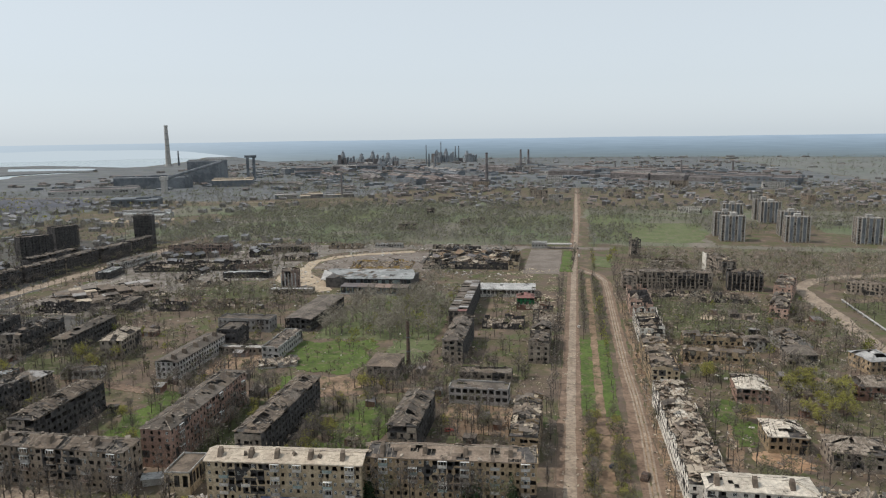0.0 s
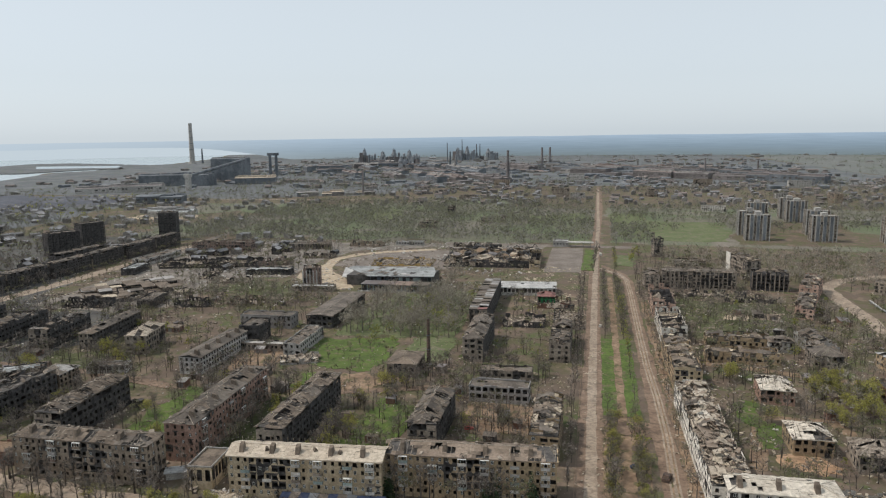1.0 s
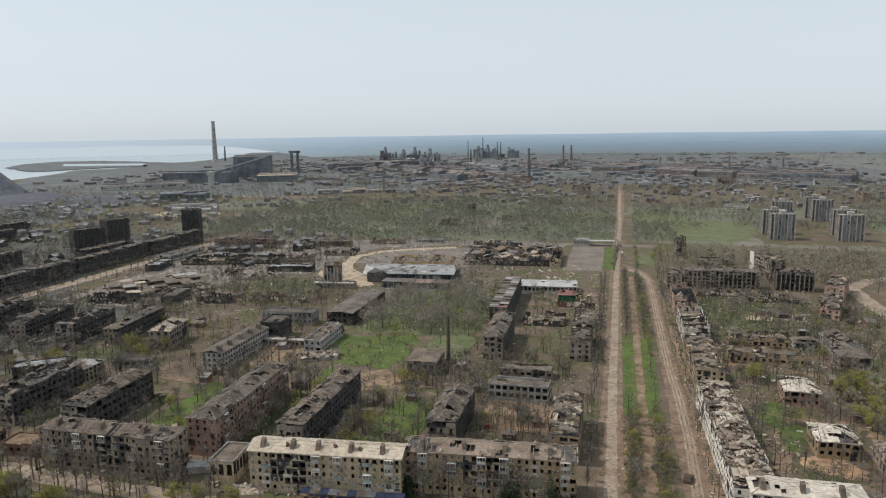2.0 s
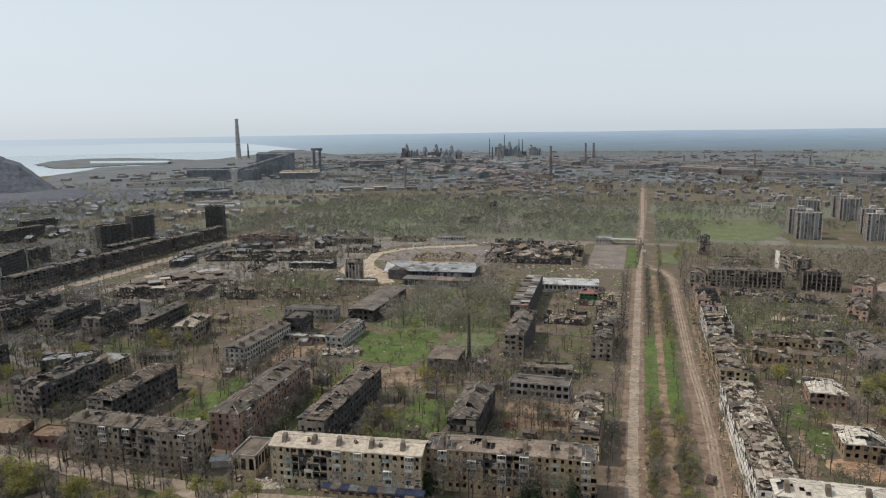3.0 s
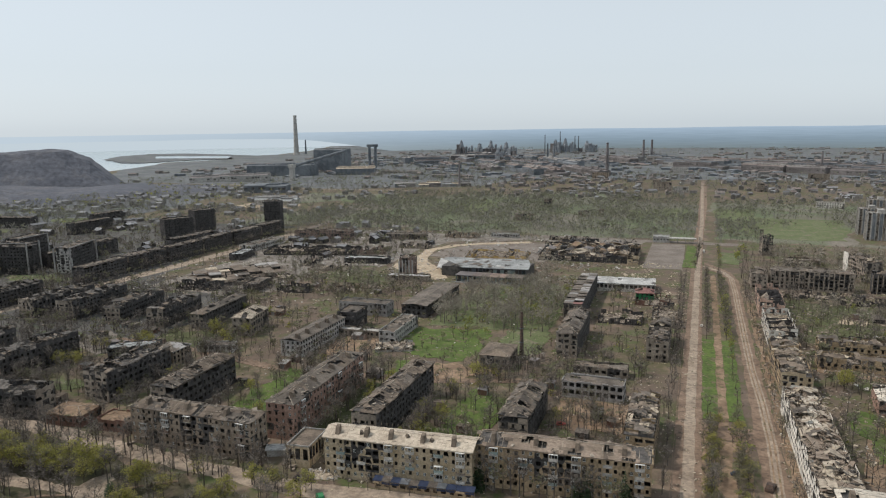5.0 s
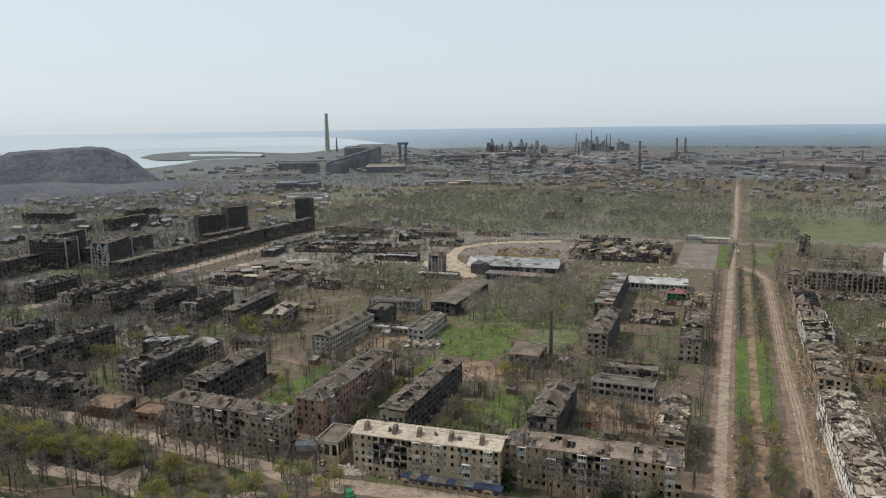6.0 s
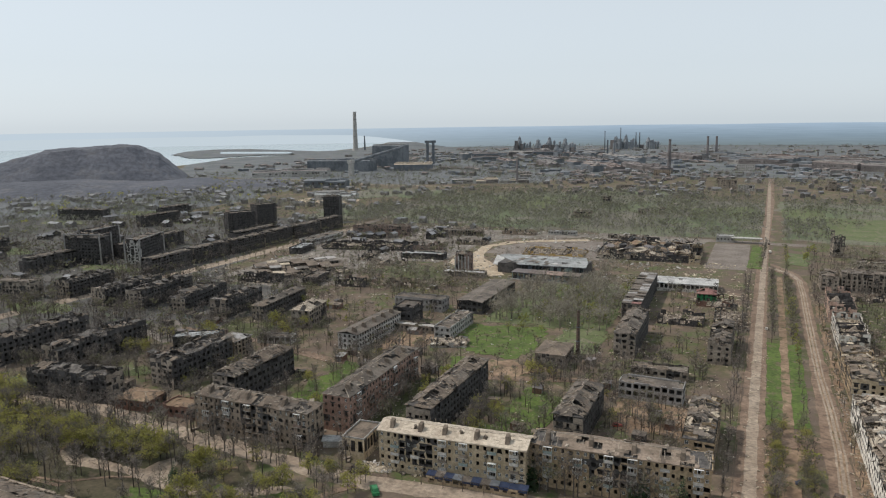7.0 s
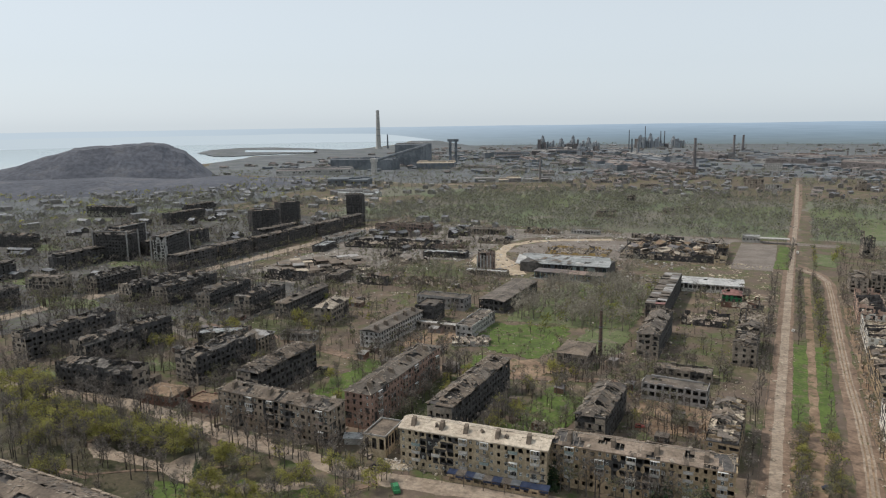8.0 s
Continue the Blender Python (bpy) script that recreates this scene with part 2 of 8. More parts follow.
def plain_water():
    m = bpy.data.materials.new("sea_water")
    m.use_nodes = True
    n, l = m.node_tree.nodes, m.node_tree.links
    b = n["Principled BSDF"]
    # pale base: turbid water plus the haze lying over it
    b.inputs["Base Color"].default_value = (0.24, 0.29, 0.3, 1)
    b.inputs["Roughness"].default_value = 0.12
    b.inputs["Specular IOR Level"].default_value = 0.5
    tc, t, bump = n.new("ShaderNodeTexCoord"), n.new("ShaderNodeTexNoise"), n.new("ShaderNodeBump")
    t.inputs["Scale"].default_value, t.inputs["Detail"].default_value = 0.02, 6
    l.new(tc.outputs["Object"], t.inputs["Vector"])
    bump.inputs["Strength"].default_value, bump.inputs["Distance"].default_value = 0.25, 1.0
    l.new(t.outputs["Fac"], bump.inputs["Height"])
    l.new(bump.outputs[0], b.inputs["Normal"])
    return m


M["sea"] = M["lagoon"] = plain_water()


# ---- mesh helpers ----
class Geo:
    """Collects faces for one mesh."""

    def __init__(self):
        self.v, self.f, self.m = [], [], []

    def face(self, pts, m=0):
        k = len(self.v)
        self.v.extend(tuple(p) for p in pts)
        self.f.append(tuple(range(k, k + len(pts))))
        self.m.append(m)

    def hexa(self, c, m=0):
        """A solid from eight corners: four below, four above."""
        k = len(self.v)
        self.v.extend(tuple(p) for p in c)
        for q in ((0, 3, 2, 1), (4, 5, 6, 7), (0, 1, 5, 4), (1, 2, 6, 5), (2, 3, 7, 6), (3, 0, 4, 7)):
            self.f.append(tuple(k + i for i in q))
            self.m.append(m)

    def box(self, x0, y0, z0, x1, y1, z1, m=0):
        self.hexa(((x0, y0, z0), (x1, y0, z0), (x1, y1, z0), (x0, y1, z0), (x0, y0, z1), (x1, y0, z1), (x1, y1, z1), (x0, y1, z1)), m)

    def slab(self, at, size, turn=(0, 0, 0), m=0):
        """A box of that size at a place, turned by radians."""
        r = Euler(turn).to_matrix()
        a = Vector(at)
        hx, hy, hz = (s / 2 for s in size)
        self.hexa([a + r @ Vector((x * hx, y * hy, z * hz)) for z in (-1, 1) for x, y in ((-1, -1), (1, -1), (1, 1), (-1, 1))], m)

    def beam(self, p, q, r, m=0, n=4, r2=None):
        """A tapered bar between two points."""
        p, q = Vector(p), Vector(q)
        d = (q - p).normalized()
        a = d.orthogonal().normalized()
        b = d.cross(a)
        r2 = r if r2 is None else r2
        k = len(self.v)
        for c, rad in ((p, r), (q, r2)):
            for i in range(n):
                w = 2 * math.pi * i / n
                self.v.append(tuple(c + a * (math.cos(w) * rad) + b * (math.sin(w) * rad)))
        for i in range(n):
            j = (i + 1) % n
            self.f.append((k + i, k + j, k + n + j, k + n + i))
            self.m.append(m)
        self.f.append(tuple(k + n + i for i in range(n)))
        self.m.append(m)

    def mesh(self, name, mats):
        me = bpy.data.meshes.new(name)
        me.from_pydata(self.v, [], self.f)
        for x in mats:
            me.materials.append(M[x])
        me.polygons.foreach_set("material_index", self.m)
        me.update()
        return me


def piece(name, me, parent=None, m=None, label=""):
    ob = new(name, me)
    ob.parent = parent
    if m is not None:
        ob.matrix_basis = m
    return tagged(ob, label)


def stuff(name, me, parent=None, label=""):
    """A joined lot of small pieces that nobody could count."""
    return tagged(piece(name, me, parent, None, label), kind="stuff")


def thing(name, x, y, turn, label, category, group="", z=0.0):
    ob = new(name)
    ob.empty_display_size = 1
    ob.matrix_basis = pose(x, y, z, 0, 0, turn)
    return tagged(ob, label, category, group)


TAKEN = []    # footprints: centre, half sizes, turn


def take(x, y, hx, hy, turn):
    TAKEN.append((x, y, hx, hy, math.cos(radians(turn)), math.sin(radians(turn))))


def is_free(x, y, gap=2.0):
    for cx, cy, hx, hy, c, s in TAKEN:
        dx, dy = x - cx, y - cy
        if abs(dx * c + dy * s) < hx + gap and abs(dy * c - dx * s) < hy + gap:
            return False
    return True


def scrub():
    """Town ground: dark soil, tan dirt, olive and green growth in patches of several sizes."""
    m = bpy.data.materials.new("scrub_ground")
    m.use_nodes = True
    n, l = m.node_tree.nodes, m.node_tree.links
    b = n["Principled BSDF"]
    b.inputs["Roughness"].default_value, b.inputs["Specular IOR Level"].default_value = 0.95, 0.2
    tc = n.new("ShaderNodeTexCoord")
    col = None
    for scale, lo, hi, c in ((0.02, 0, 1, (0.122, 0.093, 0.072)), (0.045, 0.44, 0.57, (0.092, 0.09, 0.045)), (0.09, 0.51, 0.63, (0.075, 0.1, 0.034)), (0.07, 0.52, 0.64, (0.188, 0.142, 0.106)),
                             (0.35, 0.5, 0.66, (0.142, 0.109, 0.085)), (1.3, 0.58, 0.7, (0.22, 0.178, 0.144))):
        if col is None:
            col = c
            continue
        t, r, x = n.new("ShaderNodeTexNoise"), n.new("ShaderNodeMapRange"), n.new("ShaderNodeMix")
        t.noise_dimensions = "4D"
        t.inputs["Scale"].default_value, t.inputs["Detail"].default_value, t.inputs["Roughness"].default_value, t.inputs["W"].default_value = scale, 5.0, 0.65, scale * 100
        l.new(tc.outputs["Object"], t.inputs["Vector"])
        r.interpolation_type = "SMOOTHSTEP"
        r.inputs["From Min"].default_value, r.inputs["From Max"].default_value, r.inputs["To Max"].default_value = lo, hi, 0.85
        l.new(t.outputs["Fac"], r.inputs["Value"])
        x.data_type = "RGBA"
        l.new(r.outputs[0], x.inputs[0])
        if isinstance(col, tuple):
            x.inputs[6].default_value = (*col, 1)
        else:
            l.new(col, x.inputs[6])
        x.inputs[7].default_value = (*c, 1)
        col = x.outputs[2]
    l.new(col, b.inputs["Base Color"])
    return m


M["ground"] = scrub()


# ---- builders of houses and ruins ----
def facade(g, o, along, out, length, height, floors, bays, rng, base=0.9, ww=1.3, wh=1.5, depth=0.4, hurt=0.2, cut=None, burn=None, m=0, char_shade=0.0):
    """One wall with openings that go through it. Returns the openings: centre, width, height, way out, whether still framed."""
    o, along, out = Vector(o), Vector(along), Vector(out)
    fh, bw = (height - base) / floors, length / bays
    up = Vector((0, 0, 1))
    found = []
    fire = rng.uniform(0, 900)

    def at(u, z, d=0.0):
        return o + along * u - out * d + up * z

    g.face((at(0, 0), at(length, 0), at(length, base), at(0, base)), m)
    for i in range(bays):
        top = cut(i, bays) if cut else height
        for k in range(floors):
            u0, u1, z0, z1 = i * bw, (i + 1) * bw, base + k * fh, base + (k + 1) * fh
            if z0 >= top - 0.3:
                continue
            whole = z1 <= top
            zt = [min(z1, top - rng.random() * 0.9) if not whole else z1 for _ in range(2)]
            w, s, h = min(ww, bw * 0.7), z0 + fh * 0.3, min(wh, fh * 0.58)
            charred = burn and burn[0] < (i + 0.5) / bays < burn[1] and k > 0
            big = rng.random() < (0.5 if charred else hurt * 0.45)
            if hurt > 0.15:
                w, h = w * rng.uniform(0.78, 1.15), h * rng.uniform(0.82, 1.12)
            if big:
                w, s, h = bw * rng.uniform(0.55, 0.9), z0 + fh * rng.uniform(0.05, 0.25), fh * rng.uniform(0.6, 0.72)
            if not whole and s + h > min(zt) - 0.15:
                if rng.random() < 0.5:
                    g.face((at(u0, z0), at(u1, z0), at(u1, zt[1]), at(u0, zt[0])), m)
                continue
            j = 0.28 * bw * max(hurt, 0.5) if big else 0.0
            a, b = u0 + (bw - w) / 2, u0 + (bw + w) / 2
            ring = [(a + rng.uniform(-j, j), s + rng.uniform(0, j)), (b + rng.uniform(-j, j), s + rng.uniform(0, j)),
                    (b + rng.uniform(-j, j), s + h - rng.uniform(0, j)), (a + rng.uniform(-j, j), s + h - rng.uniform(0, j))]
            edge = [(u0, z0), (u1, z0), (u1, zt[1]), (u0, zt[0])]
            burnt = charred or noise.noise((i * 0.33 + fire, k * 0.55, 0.0)) > 0.55 - 0.9 * hurt
            for q in range(4):
                r = (q + 1) % 4
                sooty = burnt and (q == 2 or rng.random() < 0.55) or q == 2 and rng.random() < hurt * 0.5 or rng.random() < char_shade
                g.face((at(*edge[q]), at(*edge[r]), at(*ring[r]), at(*ring[q])), 2 if sooty else m)
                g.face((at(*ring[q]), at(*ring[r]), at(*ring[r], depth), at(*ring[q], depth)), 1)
            if not big:
                found.append((at((a + b) / 2, s + h / 2, 0.2), b - a, h, along.copy()))
    return found


def roof_shell(g, L, W, eave, rise, over, rng, hurt, step=2.6, hip=True, m=0, drop=1.2, ends=0.0):
    """A pitched roof of patched sheets with torn holes, over a footprint L x W."""
    nx, ny = max(4, int((L + 2 * over) / step)), max(4, int((W + 2 * over) / step) // 2 * 2)
    off = rng.uniform(0, 500)
    hx, hy = L / 2 + over, W / 2 + over

    def z(x, y):
        t = min(hy - abs(y), (hx - abs(x)) if hip else 1e9)
        return eave + rise * max(0.0, t) / hy

    pts = {}
    for i in range(nx + 1):
        for j in range(ny + 1):
            x, y = -hx + 2 * hx * i / nx, -hy + 2 * hy * j / ny
            sag = noise.noise((x * 0.11 + off, y * 0.13, 3.0))
            d = max(0.0, sag - 0.25 + hurt * 0.45) * drop * hurt * 1.7
            pts[i, j] = Vector((x, y, max(eave - 1.5 - hurt, z(x, y) - d + rng.uniform(-0.05, 0.05) * (1 + 2.5 * hurt))))
    for i in range(nx):
        for j in range(ny):
            c = pts[i, j]
            hole = noise.noise((c.x * 0.16 + off + 40, c.y * 0.2, 8.0)) + 0.35 * rng.random()
            gone = hurt + ends * max(0.0, min(1.0, (abs(c.x) / hx - 0.58) * 5))
            if hole > 0.62 - 0.75 * gone and gone > 0.03:
                continue
            other = noise.noise((c.x * 0.09 + off + 90, c.y * 0.1, 5.0)) + 0.5 * rng.random() > 0.48 and hurt > 0.03
            lift = Vector((0, 0, rng.uniform(-0.05, 0.09))) * (1 + 2 * hurt)
            g.face([p + lift for p in (pts[i, j], pts[i + 1, j], pts[i + 1, j + 1], pts[i, j + 1])], m + 1 if other else m)
    for i in range(nx):
        for j, s in ((0, -1), (ny, 1)):
            a, b = pts[i, j], pts[i + 1, j]
            g.face((a, b, b - Vector((0, 0, 0.35)), a - Vector((0, 0, 0.35))), m)


def scatter(g, L, W, z, rng, count, size=(0.3, 1.6), m=0, flat=0.45):
    """Broken pieces lying over a footprint."""
    for _ in range(count):
        s = rng.uniform(*size) * (0.6 + 0.8 * rng.random())
        g.slab((rng.uniform(-L / 2, L / 2), rng.uniform(-W / 2, W / 2), z + s * 0.15),
               (s * rng.uniform(0.6, 1.8), s * rng.uniform(0.4, 1.0), s * flat * rng.uniform(0.2, 0.7)),
               (rng.uniform(-0.5, 0.5), rng.uniform(-0.5, 0.5), rng.uniform(0, 6.3)), m)


def heap(g, L, W, top, rng, m=0, step=1.8, low=0.0):
    """A rough heap of rubble over a footprint."""
    nx, ny = max(3, int(L / step)), max(3, int(W / step))
    off = rng.uniform(0, 300)
    p = {}
    for i in range(nx + 1):
        for j in range(ny + 1):
            u, v = 2 * i / nx - 1, 2 * j / ny - 1
            edge = max(0.0, 1 - max(abs(u), abs(v)) ** 3)
            x, y = u * L / 2, v * W / 2
            p[i, j] = (x + rng.uniform(-0.4, 0.4), y + rng.uniform(-0.4, 0.4),
                       low + edge * top * (0.55 + 0.8 * noise.noise((x * 0.2 + off, y * 0.2, 1.0)) + 0.3 * rng.random()))
    for i in range(nx):
        for j in range(ny):
            g.face((p[i, j], p[i + 1, j], p[i + 1, j + 1]), m)
            g.face((p[i, j], p[i + 1, j + 1], p[i, j + 1]), m)


win_mesh = {}


def window_mesh(w, h):
    key = (round(w, 1), round(h, 1))
    if key not in win_mesh:
        p = Geo()
        t = 0.09
        xs = (-w / 2, -w / 2 + t, -t / 2, t / 2, w / 2 - t, w / 2)
        zs = (-h / 2, -h / 2 + t, h * 0.18, h * 0.18 + t * 0.7, h / 2 - t, h / 2)
        bm = bmesh.new()
        vs = [[[bm.verts.new((x, d, z)) for z in zs] for x in xs] for d in (-0.05, 0.05)]

        def solid(i, k):
            return 0 <= i < 5 and 0 <= k < 5 and (i % 2 == 0 or k % 2 == 0)
        for i in range(5):
            for k in range(5):
                if not solid(i, k):
                    continue
                ring = [(i, k), (i + 1, k), (i + 1, k + 1), (i, k + 1)]
                for d in (0, 1):
                    bm.faces.new([vs[d][u][v] for u, v in (ring if d == 0 else ring[::-1])])
                for (p0, p1), n in zip(((ring[0], ring[1]), (ring[1], ring[2]), (ring[2], ring[3]), (ring[3], ring[0])), ((i, k - 1), (i + 1, k), (i, k + 1), (i - 1, k))):
                    if not solid(*n):
                        bm.faces.new([vs[0][p1[0]][p1[1]], vs[0][p0[0]][p0[1]], vs[1][p0[0]][p0[1]], vs[1][p1[0]][p1[1]]])
        for v in [v for v in bm.verts if not v.link_faces]:
            bm.verts.remove(v)
        frame_me = bpy.data.meshes.new("window")
        bm.to_mesh(frame_me)
        bm.free()
        frame_me.materials.append(M["winframe"])
        p.box(-w / 2 + 0.02, -0.012, -h / 2 + 0.02, w / 2 - 0.02, 0.012, h / 2 - 0.02)
        win_mesh[key] = (frame_me, p.mesh("pane", ["glass"]))
    return win_mesh[key]


def ragged(rng, height, drop, freq=0.35):
    """A torn top edge: gives the wall's height bay by bay."""
    off = rng.uniform(0, 400)

    def cut(i, n):
        d = noise.noise((i * freq + off, 0.0, 0.0)) + 0.25
        return height - max(0.0, d) * drop
    return cut


def block(name, x, y, turn, L, W, H, floors, wall, label, category="house", roof="pitched", roofmat="slate", hurt=0.25, seed=1,
          rise=2.0, bay=3.1, framed=0.0, stacks=0, torn=0.0, ww=1.3, wh=1.5, hip=True, group="", over=0.5, base=0.9, balconies=0, burn=None, skip_taken=False, ends=0.0, shell=0.7, gable="", blank=False, timber="wood", rim=""):
    """A house: walls with openings, floors inside, a roof of its kind, stacks, balconies and the frames that still hang in it."""
    rng = random.Random(seed * 7919 + 13)
    top = thing(name, x, y, turn, label, category, group)
    if not skip_taken:
        take(x, y, L / 2, W / 2, turn)
    g = Geo()
    cut = ragged(rng, H, torn) if torn else None
    nl, nw = max(2, round(L / bay)), max(2, round(W / (bay * 1.15)))
    holes = []
    sides = (((-L / 2, -W / 2, 0), (1, 0, 0), (0, -1, 0), L, nl), ((L / 2, W / 2, 0), (-1, 0, 0), (0, 1, 0), L, nl),
             ((L / 2, -W / 2, 0), (0, 1, 0), (1, 0, 0), W, nw), ((-L / 2, W / 2, 0), (0, -1, 0), (-1, 0, 0), W, nw))
    for k, (o, al, out, ln, nb) in enumerate(sides):
        if blank and k > 1:
            a, b = Vector(o), Vector(o) + Vector(al) * ln
            g.face((a, b, b + Vector((0, 0, H)), a + Vector((0, 0, H))))
            continue
        # burnt walls darken by side: charring plus the shade of east faces
        holes += facade(g, o, al, out, ln, H, floors, nb, rng, base=base, ww=ww, wh=wh, hurt=hurt if k < 2 else hurt * 0.6, cut=cut, burn=burn if out[1] < 0 else None,
                        m=3 if gable and k > 1 else 0, char_shade=(0.85, 0.5, 0.15, 0.15)[k] if wall == "burnt" else 0.0)
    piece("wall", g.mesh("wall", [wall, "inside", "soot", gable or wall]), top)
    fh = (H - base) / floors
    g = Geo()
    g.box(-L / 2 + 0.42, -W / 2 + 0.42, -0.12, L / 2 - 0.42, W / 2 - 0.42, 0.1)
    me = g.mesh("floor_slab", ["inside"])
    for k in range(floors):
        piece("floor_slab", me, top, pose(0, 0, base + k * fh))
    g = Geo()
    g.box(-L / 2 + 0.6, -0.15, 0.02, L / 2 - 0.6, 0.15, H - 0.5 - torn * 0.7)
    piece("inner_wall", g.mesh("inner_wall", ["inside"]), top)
    g = Geo()
    g.box(-0.12, -W / 2 + 0.5, 0.03, 0.12, W / 2 - 0.5, H - 0.4 - torn * 0.8)
    me = g.mesh("inner_wall", ["inside"])
    for i in range(1, nl // 2):
        piece("inner_wall", me, top, pose(-L / 2 + i * 2 * L / nl + 0.05, 0, 0))
    if roof == "pitched":
        # attic floor coloured dark, as the shade seen in torn roof holes
        g = Geo()
        g.box(-L / 2 + 0.1, -W / 2 + 0.1, H - 0.25, L / 2 - 0.1, W / 2 - 0.1, H - 0.02)
        piece("attic_floor", g.mesh("attic_floor", ["inside"]), top)
        g = Geo()
        roof_shell(g, L, W, H + 0.1, rise, over, rng, hurt, hip=hip, step=1.4 if y < 330 else 2.6, ends=ends)
        piece("roof", g.mesh("roof", [roofmat, {"slate": "brownroof", "brownroof": "slate", "greyshed": "slate", "tanroof": "brownroof"}.get(roofmat, roofmat)]), top)
        # ridge and hip caps, and loose battens and shards lying on the slopes
        cap = "paletimber" if roofmat not in ("creamroof", "whiteroof", "chalkroof") else roofmat
        hx, hy = L / 2 + over, W / 2 + over
        back = hy if hip else 0.0
        lines = [((-hx + back, 0, H + rise + 0.12), (hx - back, 0, H + rise + 0.12))]
        if hip:
            for u in (-1, 1):
                for v in (-1, 1):
                    lines.append(((u * hx, v * hy, H + 0.2), (u * (hx - hy), 0, H + rise + 0.12)))
        for a, b in lines:
            a, b = Vector(a), Vector(b)
            n = max(2, int((b - a).length / 3.0))
            for k in range(n):
                if rng.random() < 0.95 - hurt * 1.1:
                    g = Geo()
                    g.beam(a.lerp(b, k / n), a.lerp(b, (k + 0.97) / n), 0.15)
                    piece("ridge_cap", g.mesh("ridge_cap", [cap]), top)
        if hurt > 0.12 and y < 420:
            g = Geo()
            for _ in range(int(L * W * 0.16)):
                u, v = rng.uniform(-hx, hx), rng.uniform(-hy, hy)
                zz = H + 0.28 + rise * max(0.0, min(hy - abs(v), hx - abs(u) if hip else 99)) / hy
                s = rng.uniform(0.35, 1.1)
                g.slab((u, v, zz), (s * rng.uniform(0.8, 2.4), s * rng.uniform(0.2, 0.6), 0.08), (rng.uniform(-0.35, 0.35), rng.uniform(-0.35, 0.35), rng.uniform(0, 6.3)), rng.randrange(3))
            stuff("roof_litter", g.mesh("roof_litter", ["paletimber", "wood", "rubble"]), top)
        if hurt > 0.3 or ends:
            g = Geo()
            n = int(L / 1.6)
            for i in range(n):
                u = -L / 2 + L * (i + 0.5) / n
                for s in (-1, 1):
                    if rng.random() < 0.75:
                        g.beam((u, s * W / 2, H + 0.1), (u + rng.uniform(-0.4, 0.4), s * rng.uniform(0.0, 2.0), H + rise * rng.uniform(0.55, 1.0)), 0.11)
            scatter(g, L, W, H + 0.2, rng, int(L * W * 0.10 * (0.4 + hurt)), (0.4, 1.6))
            stuff("timber_debris", g.mesh("timber_debris", [timber]), top)
            g = Geo()
            scatter(g, L * 0.98, W * 0.98, H + 0.35, rng, int(L * W * 0.12 * (0.2 + hurt)), (0.3, 1.3))
            stuff("debris", g.mesh("debris", ["chalk" if wall in ("cream", "white", "pink", "brightplaster") else "rubble"]), top)
    elif roof == "flat":
        g = Geo()
        roof_shell(g, L - 0.6, W - 0.6, H - 0.3, 0.25, 0.0, rng, hurt * 0.7, hip=False, step=2.2, drop=1.6)
        piece("roof", g.mesh("roof", [roofmat, "slate" if roofmat == "brownroof" else "brownroof" if roofmat == "slate" else roofmat]), top)
        g = Geo()
        for o, al, out, ln, nb in sides:
            o, al, out = Vector(o), Vector(al), Vector(out)
            n = max(3, int(ln / 2.2))
            for i in range(n):
                if rng.random() < 0.85 - 0.6 * hurt or hurt < 0.06:
                    a, b = o + al * (ln * i / n), o + al * (ln * (i + 1) / n)
                    t = rng.uniform(0.45, 0.6)
                    g.hexa([p + Vector((0, 0, zz)) for zz in (H, H + t) for p in (a, b, b - out * 0.3, a - out * 0.3)])
        if len(g.f):
            stuff("parapet", g.mesh("parapet", [rim or wall]), top)
        if hurt > 0.2:
            g = Geo()
            scatter(g, L, W, H - 0.1, rng, int(L * W * 0.12 * (0.3 + hurt)), (0.3, 1.5))
            stuff("debris", g.mesh("debris", ["chalk" if wall in ("cream", "white", "pink", "brightplaster") else "rubble"]), top)
    else:
        low = H - fh * 0.95
        g = Geo()
        heap(g, L - 1, W - 1, 1.5, rng, low=low - 0.2)
        scatter(g, L - 1, W - 1, low + 0.5, rng, int(L * W * 0.16), (0.4, 1.5))
        stuff("rubble", g.mesh("rubble", ["charrubble" if wall == "burnt" else "rubble"]), top)
        g = Geo()
        roof_shell(g, L - 0.4, W - 0.4, H - 0.4, rise * 0.8, 0.0, rng, 0.8 if wall == "burnt" else shell, hip=hip, step=1.4 if y < 330 else 2.2, drop=1.0)
        piece("roof", g.mesh("roof", ["charrubble" if wall == "burnt" else roofmat, "brownroof" if roofmat == "slate" else "slate"]), top, None, "torn remains of a roof")
        if wall != "burnt":
            g = Geo()
            for _ in range(int(L * W * 0.02)):
                u, v = rng.uniform(-L / 2 + 1, L / 2 - 1), rng.uniform(-W / 2 + 1, W / 2 - 1)
                g.slab((u, v, low + rng.uniform(0.8, 2.4)), (rng.uniform(2, 4.5), rng.uniform(1.4, 2.6), 0.22), (rng.uniform(-0.6, 0.6), rng.uniform(-0.6, 0.6), rng.uniform(0, 6.3)))
            stuff("fallen_slab", g.mesh("fallen_slab", ["chalk"]), top)
        for i in range(1, nl):
            if rng.random() < 0.75:
                u = -L / 2 + i * L / nl
                g = Geo()
                y0, y1 = (-W / 2 + 0.45, -0.2) if rng.random() < 0.5 else (0.2, W / 2 - 0.45)
                h0, h1 = H - torn * rng.uniform(0, 0.8) - rng.uniform(0, 0.8), H - torn * rng.uniform(0, 0.8) - rng.uniform(0, 1.2)
